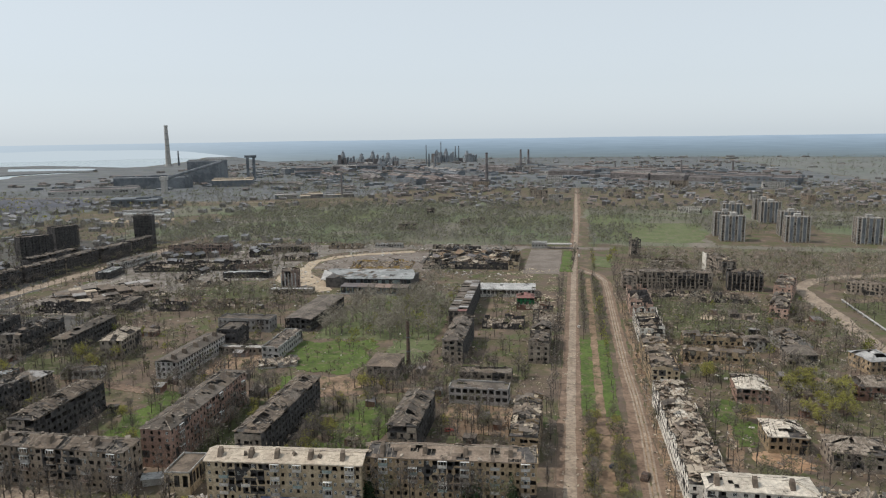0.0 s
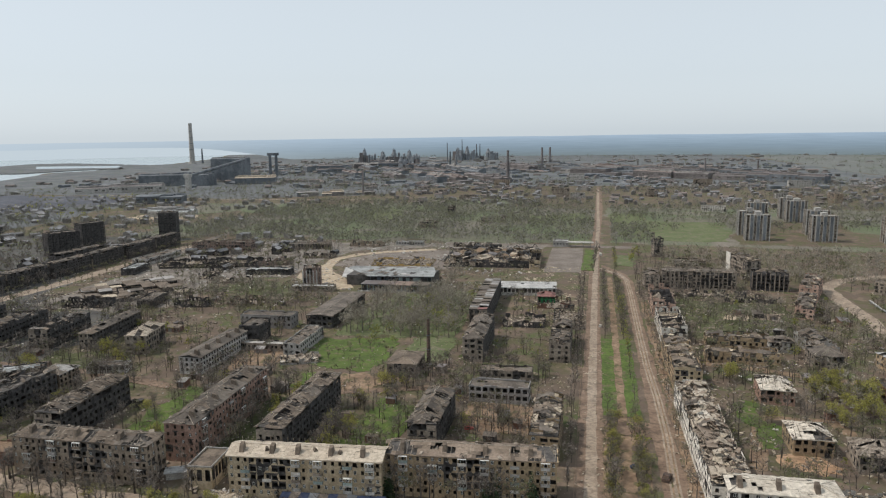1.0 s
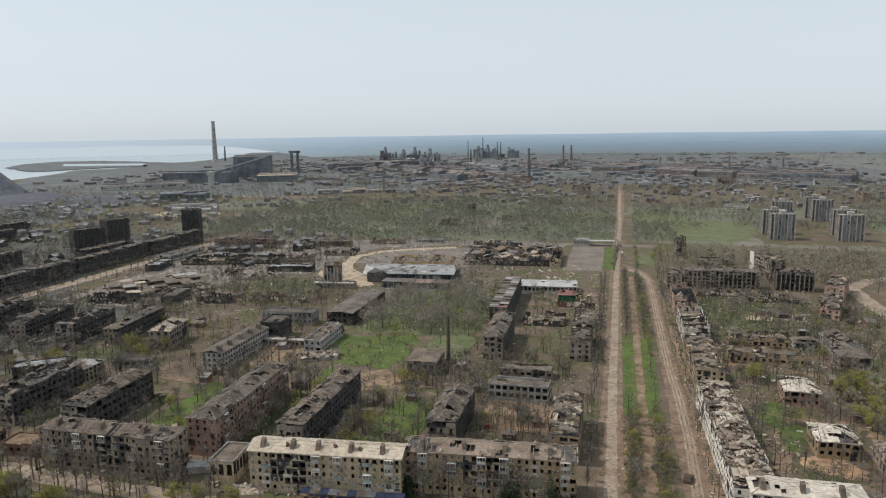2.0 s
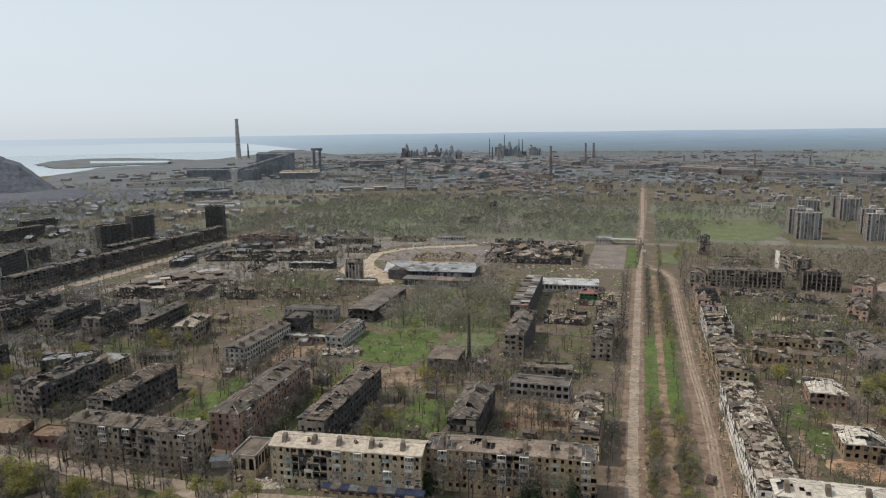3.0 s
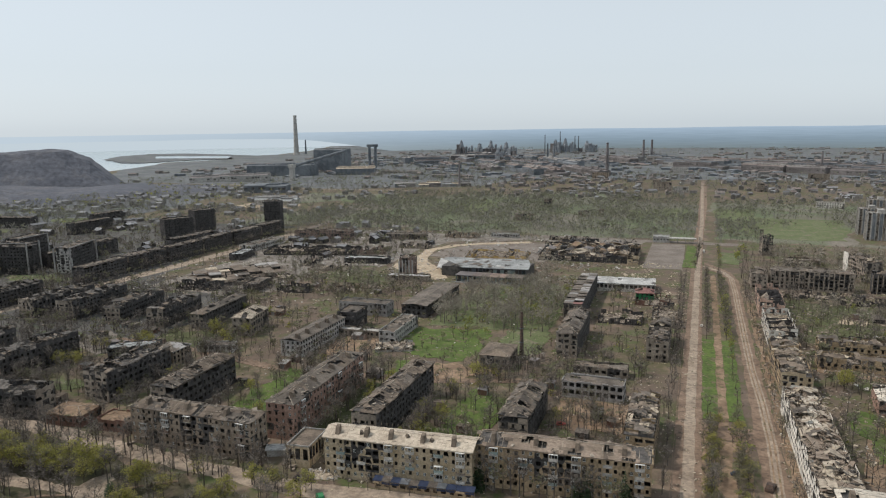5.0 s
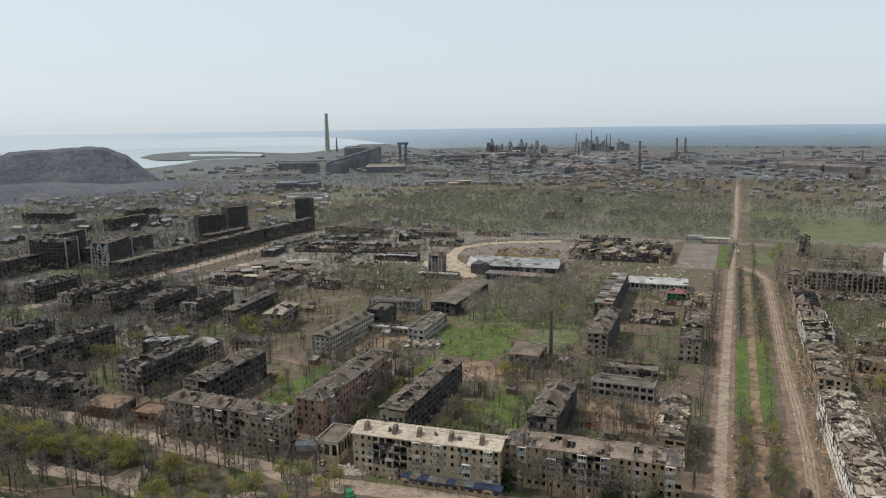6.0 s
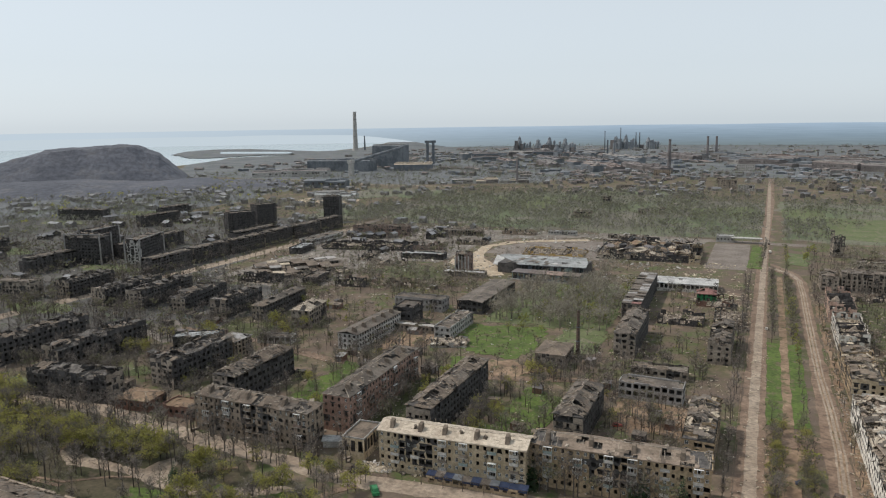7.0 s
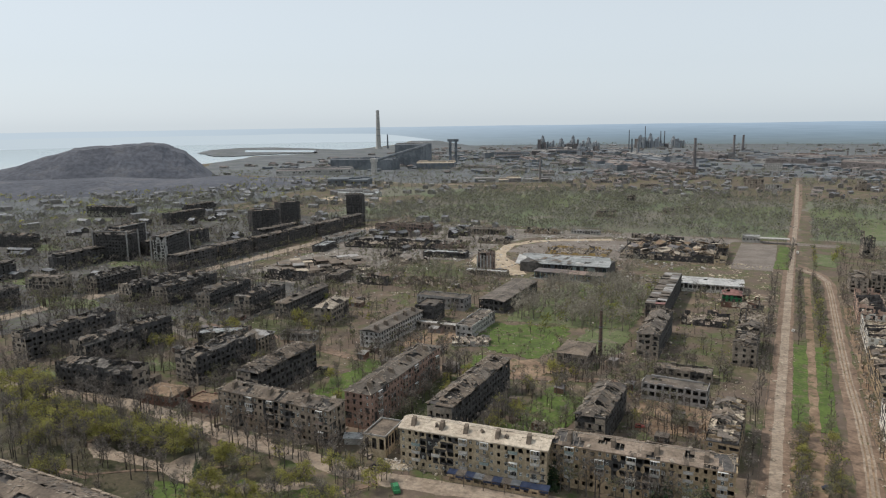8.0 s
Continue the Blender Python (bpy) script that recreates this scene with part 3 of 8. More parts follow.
                g.hexa(((u - .16, y0, low - 2), (u + .16, y0, low - 2), (u + .16, y1, low - 2), (u - .16, y1, low - 2),
                        (u - .16, y0, h0), (u + .16, y0, h0), (u + .16, y1, h1), (u - .16, y1, h1)))
                piece("partition", g.mesh("partition", [wall if rng.random() < 0.6 else "inside"]), top)
        g = Geo()
        for _ in range(int(L * 1.1)):
            u, v = rng.uniform(-L / 2, L / 2), rng.uniform(-W / 2, W / 2)
            w = rng.uniform(0, 6.3)
            d = rng.uniform(1.5, 4.0)
            g.beam((u, v, low + rng.uniform(0.2, 1.4)), (u + d * math.cos(w), v + d * math.sin(w), low + rng.uniform(0.6, 3.6)), 0.13)
        stuff("timber_debris", g.mesh("timber_debris", ["wood"]), top)
        g = Geo()
        scatter(g, L - 1, W - 1, low + 0.9, rng, int(L * W * 0.05), (0.6, 2.4), flat=0.25)
        stuff("debris", g.mesh("debris", ["chalk" if wall in ("white", "tan") else "rubble"]), top)
    if over > 0.5:
        cornice(top, L, W, H, wall)
    if stacks:
        g = Geo()
        g.hexa(((-0.75, -1.5, 0), (0.75, -1.5, 0), (0.75, 1.6, 0), (-0.75, 1.6, 0), (-0.65, -0.5, 2.9), (0.65, -0.5, 2.9), (0.65, 1.2, 3.3), (-0.65, 1.2, 3.3)))
        me = g.mesh("chimney", ["brownroof"])
        for i in range(stacks):
            piece("chimney", me, top, pose(-L / 2 + L * (i + 0.35) / stacks + rng.uniform(-1, 1), -W * 0.27, H + 0.2, 0, 0, rng.uniform(-4, 4)))
    if framed:
        for c, w, h, al in holes:
            if rng.random() < framed:
                fr, pn = window_mesh(w, h)
                m = pose(*c, 0, 0, math.degrees(math.atan2(al.y, al.x)))
                ob = piece("window", fr, top, m)
                if rng.random() < 0.7:
                    piece("pane", pn, ob)
    if balconies:
        g = Geo()
        g.box(-1.5, -1.0, -0.12, 1.5, 0, 0.06)
        g.box(-1.5, -1.0, 0.06, 1.5, -0.92, 1.0, 1)
        g.box(-1.5, -0.92, 0.06, -1.42, 0, 1.0, 1)
        g.box(1.42, -0.92, 0.06, 1.5, 0, 1.0, 1)
        kinds = [g.mesh("balcony", ["concrete", k]) for k in (("concrete", "white", "grey", "teal") if wall in ("cream", "tan") else ("concrete", "grey", "brownplaster", "palebrick"))]
        g = Geo()
        g.box(-1.5, -1.0, 1.02, -1.4, -0.9, 2.3)
        g.box(1.4, -1.0, 1.02, 1.5, -0.9, 2.3)
        g.box(-0.5, -1.0, 1.02, -0.42, -0.92, 2.3)
        g.box(0.5, -1.0, 1.02, 0.58, -0.92, 2.3)
        g.box(-1.5, -1.0, 2.3, 1.5, 0, 2.4)
        glazing = g.mesh("balcony_frame", ["winframe"])
        for i in range(balconies):
            col = round((i + 0.5) * nl / balconies)
            u = -L / 2 + (col + 0.5) * L / nl
            for k in range(1, floors):
                if rng.random() < 0.86 - 0.4 * hurt:
                    ob = piece("balcony", rng.choice(kinds), top, pose(u, -W / 2 - 0.003, base + k * fh + 0.1))
                    if rng.random() < 0.4:
                        piece("balcony_frame", glazing, ob)
    return top


def cornice(top, L, W, H, mat):
    g = Geo()
    for x0, y0, x1, y1 in ((-L / 2 - 0.35, -W / 2 - 0.35, L / 2 + 0.35, -W / 2 - 0.003), (-L / 2 - 0.35, W / 2 + 0.003, L / 2 + 0.35, W / 2 + 0.35),
                           (-L / 2 - 0.35, -W / 2, -L / 2 - 0.003, W / 2), (L / 2 + 0.003, -W / 2, L / 2 + 0.35, W / 2)):
        g.box(x0, y0, H - 0.45, x1, y1, H - 0.05)
    piece("cornice", g.mesh("cornice", [mat]), top)


def ruin(name, x, y, turn, L, W, H, wall, label, seed=1, floors=3, torn=4.0, fill=2.0, bay=3.1, category="ruined house", group="", chalky=0.3, cross=True, slabs=0, hurt=0.55):
    """A shell: torn outer and cross walls round heaps of rubble."""
    rng = random.Random(seed * 104729 + 7)
    top = thing(name, x, y, turn, label, category, group)
    take(x, y, L / 2, W / 2, turn)
    g = Geo()
    nl, nw = max(2, round(L / bay)), max(2, round(W / (bay * 1.15)))
    for o, al, out, ln, nb in (((-L / 2, -W / 2, 0), (1, 0, 0), (0, -1, 0), L, nl), ((L / 2, W / 2, 0), (-1, 0, 0), (0, 1, 0), L, nl),
                               ((L / 2, -W / 2, 0), (0, 1, 0), (1, 0, 0), W, nw), ((-L / 2, W / 2, 0), (0, -1, 0), (-1, 0, 0), W, nw)):
        facade(g, o, al, out, ln, H, floors, nb, rng, hurt=hurt, cut=ragged(rng, H, torn * rng.uniform(0.6, 1.4), 0.5))
    piece("wall", g.mesh("wall", [wall, "inside", "soot"]), top)
    g = Geo()
    if cross:
        for i in range(1, nl):
            if rng.random() < 0.6:
                g = Geo()
                u = -L / 2 + i * L / nl
                h = max(fill + 0.5, H - torn * rng.uniform(0.3, 1.2))
                w0, w1 = -W / 2 + 0.5, W / 2 - 0.5
                if rng.random() < 0.4:
                    w1 = rng.uniform(-1, 1)
                g.hexa(((u - .15, w0, 0), (u + .15, w0, 0), (u + .15, w1, 0), (u - .15, w1, 0),
                        (u - .15, w0, h), (u + .15, w0, h), (u + .15, w1, h * rng.uniform(0.5, 1)), (u - .15, w1, h * rng.uniform(0.5, 1))))
                piece("inner_wall", g.mesh("inner_wall", ["burnt"]), top)
    g = Geo()
    heap(g, L - 0.8, W - 0.8, fill * 1.5, rng, step=1.3, low=fill * 0.4)
    scatter(g, L, W, fill * 1.2, rng, int(L * W * 0.35), (0.4, 1.8))
    stuff("rubble", g.mesh("rubble", ["rubble"]), top)
    g = Geo()
    scatter(g, L, W, fill * 1.5, rng, int(L * W * chalky), (0.25, 1.15))
    stuff("rubble_stone", g.mesh("rubble_stone", ["chalk"]), top)
    for k in range(slabs):
        g = Geo()
        g.slab((0, 0, 0), (rng.uniform(2.4, 6.0), rng.uniform(1.4, 3.2), 0.22))
        piece("fallen_slab", g.mesh("fallen_slab", [rng.choice(("chalk", "chalkroof", "chalk", "brownroof", "rubble"))]), top,
              pose(rng.uniform(-L / 2, L / 2), rng.uniform(-W * 0.4, W * 0.4), fill * rng.uniform(1.1, 1.75), rng.uniform(-28, 28), rng.uniform(-28, 28), rng.uniform(0, 360)))
    g = Geo()
    for _ in range(int(L * W * 0.09)):
        u, v = rng.uniform(-L / 2, L / 2), rng.uniform(-W / 2, W / 2)
        w, d = rng.uniform(0, 6.3), rng.uniform(1.5, 4.5)
        z = fill * rng.uniform(0.8, 1.8)
        g.beam((u, v, z), (u + d * math.cos(w), v + d * math.sin(w), z + rng.uniform(0.2, 2.6)), 0.14)
    stuff("timber_debris", g.mesh("timber_debris", ["wood"]), top)
    return top


def ribs(top, L, W, H, n):
    """Upright pale ribs between the window columns of a front."""
    g = Geo()
    g.box(-0.3, -0.4, 0, 0.3, 0, H)
    me = g.mesh("pilaster", ["grey"])
    for k in range(n + 1):
        piece("pilaster", me, top, pose(-L / 2 + L * k / n, -W / 2 - 0.004, 0))


# ---- the land ----
SHEETS = []


def sheet(name, pts, z, mat, label, category, step=6.0, jag=0.0, kind="structure", thick=0.0):
    """A flat piece of ground with an uneven edge, as a thin slab."""
    SHEETS.append(name)
    if mat in ("grass", "dirt", "track", "redearth"):
        step = min(step, 1.6)
    z += 0.0015 * len(SHEETS) if z > 0 else 0.0
    thick = max(thick, z + 0.05) if z > 0 else 0.0
    ring = []
    for i, p in enumerate(pts):
        a, b = Vector(p), Vector(pts[(i + 1) % len(pts)])
        n = max(1, int((b - a).length / step))
        side = Vector((-(b - a).y, (b - a).x)).normalized()
        for k in range(n):
            c = a.lerp(b, k / n)
            ease = min(1.0, k / n * (b - a).length / (1.5 * jag + 0.1), (1 - k / n) * (b - a).length / (1.5 * jag + 0.1))
            c += side * jag * ease * (noise.noise((c.x * (0.09 if jag < 5 else 0.022), c.y * (0.09 if jag < 5 else 0.022), len(name))) * 1.6 + noise.noise((c.x * (0.45 if jag < 5 else 0.07), c.y * (0.45 if jag < 5 else 0.07), len(name))) * (0.7 if jag < 5 else 0.3))
            ring.append(c)
    bm = bmesh.new()
    flat, _, tris, *_ = delaunay_2d_cdt([c.to_2d() for c in ring], [], [list(range(len(ring)))], 1, 0.001)
    vs = [bm.verts.new((c.x, c.y, z)) for c in flat]
    for t in tris:
        bm.faces.new([vs[i] for i in t])
    if thick:
        for e in [e for e in bm.edges if e.is_boundary]:
            a, b = e.verts
            lo = [bm.verts.new((v.co.x, v.co.y, z - thick)) for v in (b, a)]
            bm.faces.new((a, b, lo[0], lo[1]))
    me = bpy.data.meshes.new(name)
    bm.to_mesh(me)
    bm.free()
    me.materials.append(M[mat])
    return tagged(new(name, me), label, category, "", kind)


def strip(name, line, width, z, mat, label, category, jag=0.6, step=8.0):
    """A road or path along a line of points."""
    left, right = [], []
    for i, p in enumerate(line):
        a, b = Vector(line[max(0, i - 1)]), Vector(line[min(len(line) - 1, i + 1)])
        d = (b - a).normalized()
        s = Vector((-d.y, d.x)) * width / 2
        left.append(Vector(p) + s)
        right.append(Vector(p) - s)
    return sheet(name, left + right[::-1], z, mat, label, category, step, jag)


# one ground sheet, with the shore as its edge
sheet("ground", [(-1750, -900), (-1640, 400), (-1630, 980), (-1680, 1640), (-1700, 1800), (-1880, 2110), (-1780, 2370), (-1960, 2560), (-1850, 2800),
                 (-1990, 3400), (-2390, 4330), (-2330, 4500), (-1000, 4750), (1000, 4750), (3000, 3800), (4300, 2200), (4500, 0), (3500, -1500), (0, -2000)],
      0.0, "ground", "brown and green scrubby ground between ruined houses", "ground", step=60, jag=8)
# headland, coast, works and rough field share the haze-toned ground colour
sheet("headland", [(-2393, 2314), (-2600, 2617), (-2643, 2859), (-2491, 2946), (-2136, 2828), (-1903, 2717), (-1789, 2392), (-1911, 2326), (-1942, 2225), (-1961, 2087), (-2049, 2073)], 0.0, "hazydust",
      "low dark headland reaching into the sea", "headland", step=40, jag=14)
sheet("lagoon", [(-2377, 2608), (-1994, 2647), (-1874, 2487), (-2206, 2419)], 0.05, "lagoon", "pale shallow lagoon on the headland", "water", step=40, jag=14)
sheet("coast", [(-1690, 1700), (-1860, 2120), (-1770, 2380), (-1940, 2570), (-1830, 2810), (-1970, 3400), (-2370, 4320), (-1290, 4300), (-1290, 3690), (-1590, 2600), (-1490, 1450)], 0.02, "hazydust",
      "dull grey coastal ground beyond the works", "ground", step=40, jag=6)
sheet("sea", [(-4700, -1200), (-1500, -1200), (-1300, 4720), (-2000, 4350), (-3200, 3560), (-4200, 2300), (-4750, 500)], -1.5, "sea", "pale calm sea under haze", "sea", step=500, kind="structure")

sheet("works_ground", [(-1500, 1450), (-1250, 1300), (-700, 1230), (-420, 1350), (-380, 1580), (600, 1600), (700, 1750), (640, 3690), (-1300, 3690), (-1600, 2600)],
      0.03, "hazydust", "dark ground of the steel works, dust and haze in its colour", "ground", step=30, jag=25)
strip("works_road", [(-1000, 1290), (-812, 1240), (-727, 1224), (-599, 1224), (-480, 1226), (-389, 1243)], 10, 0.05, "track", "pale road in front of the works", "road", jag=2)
sheet("rough_field", [(-1610, 420), (-1000, 470), (-800, 620), (-770, 820), (-820, 1120), (-1200, 1290), (-1450, 1440), (-1615, 1300)], 0.03, "hazydust",
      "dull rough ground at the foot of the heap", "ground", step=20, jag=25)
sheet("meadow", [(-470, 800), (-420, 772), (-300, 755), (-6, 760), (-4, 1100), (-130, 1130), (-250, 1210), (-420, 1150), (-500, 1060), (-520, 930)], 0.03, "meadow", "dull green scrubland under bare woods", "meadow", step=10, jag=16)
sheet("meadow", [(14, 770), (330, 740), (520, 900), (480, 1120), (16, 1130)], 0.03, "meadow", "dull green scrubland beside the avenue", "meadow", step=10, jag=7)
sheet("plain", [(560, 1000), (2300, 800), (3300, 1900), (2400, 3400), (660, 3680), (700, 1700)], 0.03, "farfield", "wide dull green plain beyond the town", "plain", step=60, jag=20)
# the avenue: two carriageways with a green strip between them
sheet("avenue_west", [(-8.5, 120), (1.2, 120), (1.2, 560), (2.5, 760), (9.0, 1100), (11, 1560), (1, 1560), (-2, 1100), (-6, 760), (-7.5, 560)], 0.05, "road",
      "dusty tan carriageway of a long straight avenue", "road", jag=0.5)
sheet("avenue_east", [(20.6, 120), (28.6, 120), (28.8, 300), (27.6, 420), (27.6, 572), (23.5, 598), (15, 616), (3, 640), (3, 612), (12, 597), (19.6, 574), (20.4, 420)], 0.06, "road",
      "dusty carriageway with sandy wheel tracks", "road", jag=0.6)
strip("wheel_track", [(24.6, 120), (24.8, 228), (26.0, 273), (25.7, 313), (24.2, 359), (23.9, 410), (23.7, 478), (23.8, 525), (23, 575), (18, 597), (9, 611), (3, 622)], 3.8, 0.1, "track", "pale sandy wheel track worn into the road", "track", jag=0.2)
for dx in (-0.85, 0.85):
    strip("wheel_rut", [(24.6 + dx, 120), (24.8 + dx, 228), (26.0 + dx, 273), (25.7 + dx, 313), (24.2 + dx, 359), (23.9 + dx, 410), (23.7 + dx, 478), (23.8 + dx, 525), (23 + dx, 572)], 0.6, 0.11, "dirt", "darker rut in the sandy track", "track", jag=0.1)
strip("wheel_track", [(-3.2, 120), (-3.5, 300), (-2.0, 600), (1.5, 900), (3, 1500)], 4.2, 0.09, "track", "pale worn middle of the avenue", "track", jag=0.3)
sheet("median", [(1.3, 290), (7.6, 290), (7.6, 405), (1.3, 405)], 0.12, "grass", "bright green grass strip in the avenue", "grass verge", jag=0.5, thick=0.1)
sheet("median", [(11.4, 290), (17.6, 290), (17.6, 405), (11.4, 405)], 0.12, "grass", "bright green grass strip in the avenue", "grass verge", jag=0.5, thick=0.1)
sheet("footpath", [(7.6, 284), (11.4, 284), (11.4, 585), (7.6, 585)], 0.1, "dirt", "bare footpath between the grass strips", "path", jag=0.4)
sheet("median_south", [(1.3, 120), (17.8, 120), (17.8, 270), (1.3, 270)], 0.08, "dirt", "worn brown strip with tufts of grass", "grass verge", jag=0.6)
sheet("median", [(12, 215), (17, 215), (17, 262), (12, 262)], 0.13, "ground", "patchy grass strip in the avenue", "grass verge", jag=1.0, thick=0.08)
sheet("median", [(1.6, 412), (7.4, 412), (7.4, 590), (1.6, 590)], 0.12, "ground", "brown scrubby strip in the avenue", "grass verge", jag=0.6)
sheet("crossing", [(-9, 271), (30, 271), (30, 285), (-9, 285)], 0.07, "road", "dusty cross street over the avenue", "road", jag=0.8)
for x in (-8.9, 29.4):
    g = Geo()
    g.box(x - 0.12, 122, 0, x + 0.12, 560, 0.22)
    tagged(new("kerb", g.mesh("kerb", ["road"])), "low dusty kerb along the avenue", "kerb", "", "structure")
sheet("pavement", [(-24, 120), (-9.2, 120), (-9.2, 560), (-14, 560)], 0.06, "ground", "bare trodden verge beside the avenue", "pavement", jag=1.5)
sheet("pavement", [(29.8, 120), (38, 120), (33, 330), (33, 500), (29.8, 500)], 0.07, "dirt", "dusty pavement strewn with rubble", "pavement", jag=1.0)

sheet("undergrowth", [(-340, 116), (-118, 116), (-122, 150), (-132, 176), (-190, 182), (-260, 184), (-340, 172)], 0.02, "parkground", "dark olive undergrowth of the park with tree shade in its colour", "undergrowth", jag=4)
# streets to the west
strip("street", [(-420, 178), (-330, 187), (-260, 196), (-190, 190), (-125, 187), (-70, 196), (-12, 203)], 9, 0.05, "track", "sandy street in front of the burnt rows", "road", jag=1.2)
strip("boulevard", [(-455, 240), (-446, 400), (-441, 470), (-438, 600), (-442, 700)], 14, 0.13, "track", "pale dusty boulevard between burnt slabs", "road", jag=1.0)
strip("boulevard", [(-442, 700), (-460, 850), (-520, 1100)], 9, 0.05, "asphalt", "grey street running towards the works", "road", jag=1.0)
strip("street", [(-330, 304), (-260, 300), (-205, 288), (-165, 292), (-120, 296), (-70, 312)], 6, 0.12, "road", "narrow dusty lane between courtyards", "road", jag=0.8)
strip("street", [(-165, 745), (-60, 742), (40, 740)], 16, 0.05, "asphalt", "wide grey cross street", "road")
strip("ring_road", [(-225, 545), (-243, 590), (-250, 632), (-236, 662), (-212, 680), (-165, 702)], 11, 0.13, "sand", "pale curved drive round the market hall", "road", jag=0.4)
sheet("forecourt", [(-264, 592), (-252, 545), (-232, 526), (-199, 504), (-190, 514), (-212, 552), (-232, 575), (-250, 600)], 0.11, "sand", "pale bare forecourt of the market hall", "yard", jag=1.0)
sheet("yard", [(-240, 600), (-130, 600), (-130, 700), (-170, 695), (-215, 672), (-240, 640)], 0.05, "asphalt", "grey yard behind the market hall", "yard", jag=1.0)
sheet("car_park", [(-46, 598), (-14, 600), (-14, 728), (-46, 728)], 0.08, "asphalt", "empty worn asphalt car park", "car park", jag=0.4)
g = Geo()
for k in range(13):
    g.box(-43 + k * 2.2, 604, 0.08, -42.85 + k * 2.2, 609, 0.1)
g.box(-20.4, 602, 0.08, -20.1, 726, 0.11)
tagged(new("parking_lines", g.mesh("parking_lines", ["white"])), "faded white lines on the car park", "road marking", "", "structure")
strip("street", [(158, 300), (164, 420), (167, 480), (167, 528), (169, 566), (188, 596), (220, 616), (270, 626)], 11, 0.06, "track", "dusty side street east of the ruins", "road", jag=1.0)
strip("lane", [(34, 372), (80, 362), (120, 350), (160, 352)], 6, 0.05, "dirt", "bare lane between low houses", "road", jag=0.8)
strip("lane", [(55, 250), (66, 300), (94, 300), (104, 262), (150, 244)], 6, 0.05, "dirt", "bare lane between low houses", "road", jag=0.8)
sheet("red_earth", [(64, 263), (72, 266), (79, 264.5), (86, 256), (83, 251), (77, 248.5), (70, 251), (64, 253.5)], 0.07, "redearth", "dug-up heap of reddish earth", "earth", jag=2.0)
sheet("yard", [(48, 456), (122, 452), (124, 505), (50, 512)], 0.045, "scrubgrass", "bare courtyard with scattered rubble", "yard", jag=3)
sheet("sand_patch", [(78, 460), (92, 458), (96, 474), (84, 480)], 0.07, "sand", "pale sandy patch in a courtyard", "earth", jag=2.0)
sheet("sand_patch", [(98, 462), (114, 462), (116, 480), (102, 482)], 0.07, "track", "bare patch in a courtyard", "earth", jag=2.0)

sheet("yard", [(150, 772), (330, 768), (345, 840), (290, 880), (300, 990), (210, 985), (172, 900), (146, 830)], 0.06, "ground", "bare brown yard round the tower blocks", "yard", jag=4)
sheet("undergrowth", [(-158, 384), (-84, 392), (-86, 512), (-120, 516), (-150, 500), (-160, 440)], 0.04, "fieldgrass", "olive undergrowth between bare trees", "undergrowth", jag=4)
sheet("undergrowth", [(-64, 330), (-28, 334), (-28, 352), (-60, 350)], 0.04, "scrubgrass", "olive undergrowth between bare trees", "undergrowth", jag=3)
sheet("undergrowth", [(-330, 300), (-262, 306), (-268, 330), (-330, 326)], 0.04, "scrubgrass", "olive undergrowth between bare trees", "undergrowth", jag=3)
sheet("undergrowth", [(-150, 226), (-128, 228), (-128, 284), (-148, 286)], 0.04, "scrubgrass", "olive undergrowth between bare trees", "undergrowth", jag=3)
sheet("undergrowth", [(-300, 486), (-236, 474), (-222, 500), (-290, 540)], 0.04, "scrubgrass", "olive undergrowth between bare trees", "undergrowth", jag=4)
sheet("undergrowth", [(56, 414), (120, 420), (118, 450), (60, 452)], 0.04, "scrubgrass", "olive undergrowth between bare trees", "undergrowth", jag=4)
sheet("undergrowth", [(178, 330), (330, 360), (330, 540), (190, 520)], 0.04, "scrubgrass", "olive undergrowth between bare trees", "undergrowth", jag=4)
for cx, cy, a, b in ((-288, 237, 12, 7), (-452, 303, 30, 13), (-518, 418, 34, 14), (-688, 440, 34, 16), (-325, 205, 14, 5), (-805, 716, 40, 24), (-675, 671, 36, 22), (-607, 513, 34, 20), (-542, 340, 32, 16), (-644, 720, 30, 18), (-827, 605, 34, 20), (-352, 300, 9, 6)):
    sheet("undergrowth", [(cx + a * math.cos(k * 0.785), cy + b * math.sin(k * 0.785)) for k in range(8)], 0.11, "fieldgrass", "dull spring grass between charred blocks", "undergrowth", step=4, jag=4)
sheet("bare_patch", [(-309, 276), (-308, 290), (-336, 314), (-346, 300), (-330, 284)], 0.13, "palewaste", "trodden tan ground between charred blocks", "ground", jag=3)
sheet("undergrowth", [(-400, 1085), (-320, 1095), (-276, 1000), (-285, 945), (-350, 950), (-400, 1010)], 0.045, "fieldgrass", "green clearing in the scrubland", "field", step=8, jag=14)
sheet("undergrowth", [(-98, 1010), (-14, 1060), (-12, 955), (-84, 925)], 0.045, "fieldgrass", "green clearing in the scrubland", "field", step=8, jag=12)
sheet("undergrowth", [(20, 1050), (66, 1052), (62, 835), (18, 828)], 0.05, "fieldgrass", "green verge beside the avenue", "field", step=8, jag=6)
strip("lane", [(-305, 832), (-257, 838), (-208, 843), (-160, 828), (-127, 830), (-60, 822)], 5, 0.06, "palewaste", "pale dirt lane through the scrubland", "road", jag=2)
sheet("pale_yard", [(-700, 915), (-600, 900), (-585, 930), (-605, 975), (-690, 980)], 0.05, "sand", "pale bare yard of the depot before the works", "yard", jag=4)
sheet("yard", [(-60, 398), (-15, 396), (-15, 592), (-42, 590), (-60, 545), (-64, 470)], 0.06, "ground", "bare tan ground between smashed shops", "yard", jag=2)
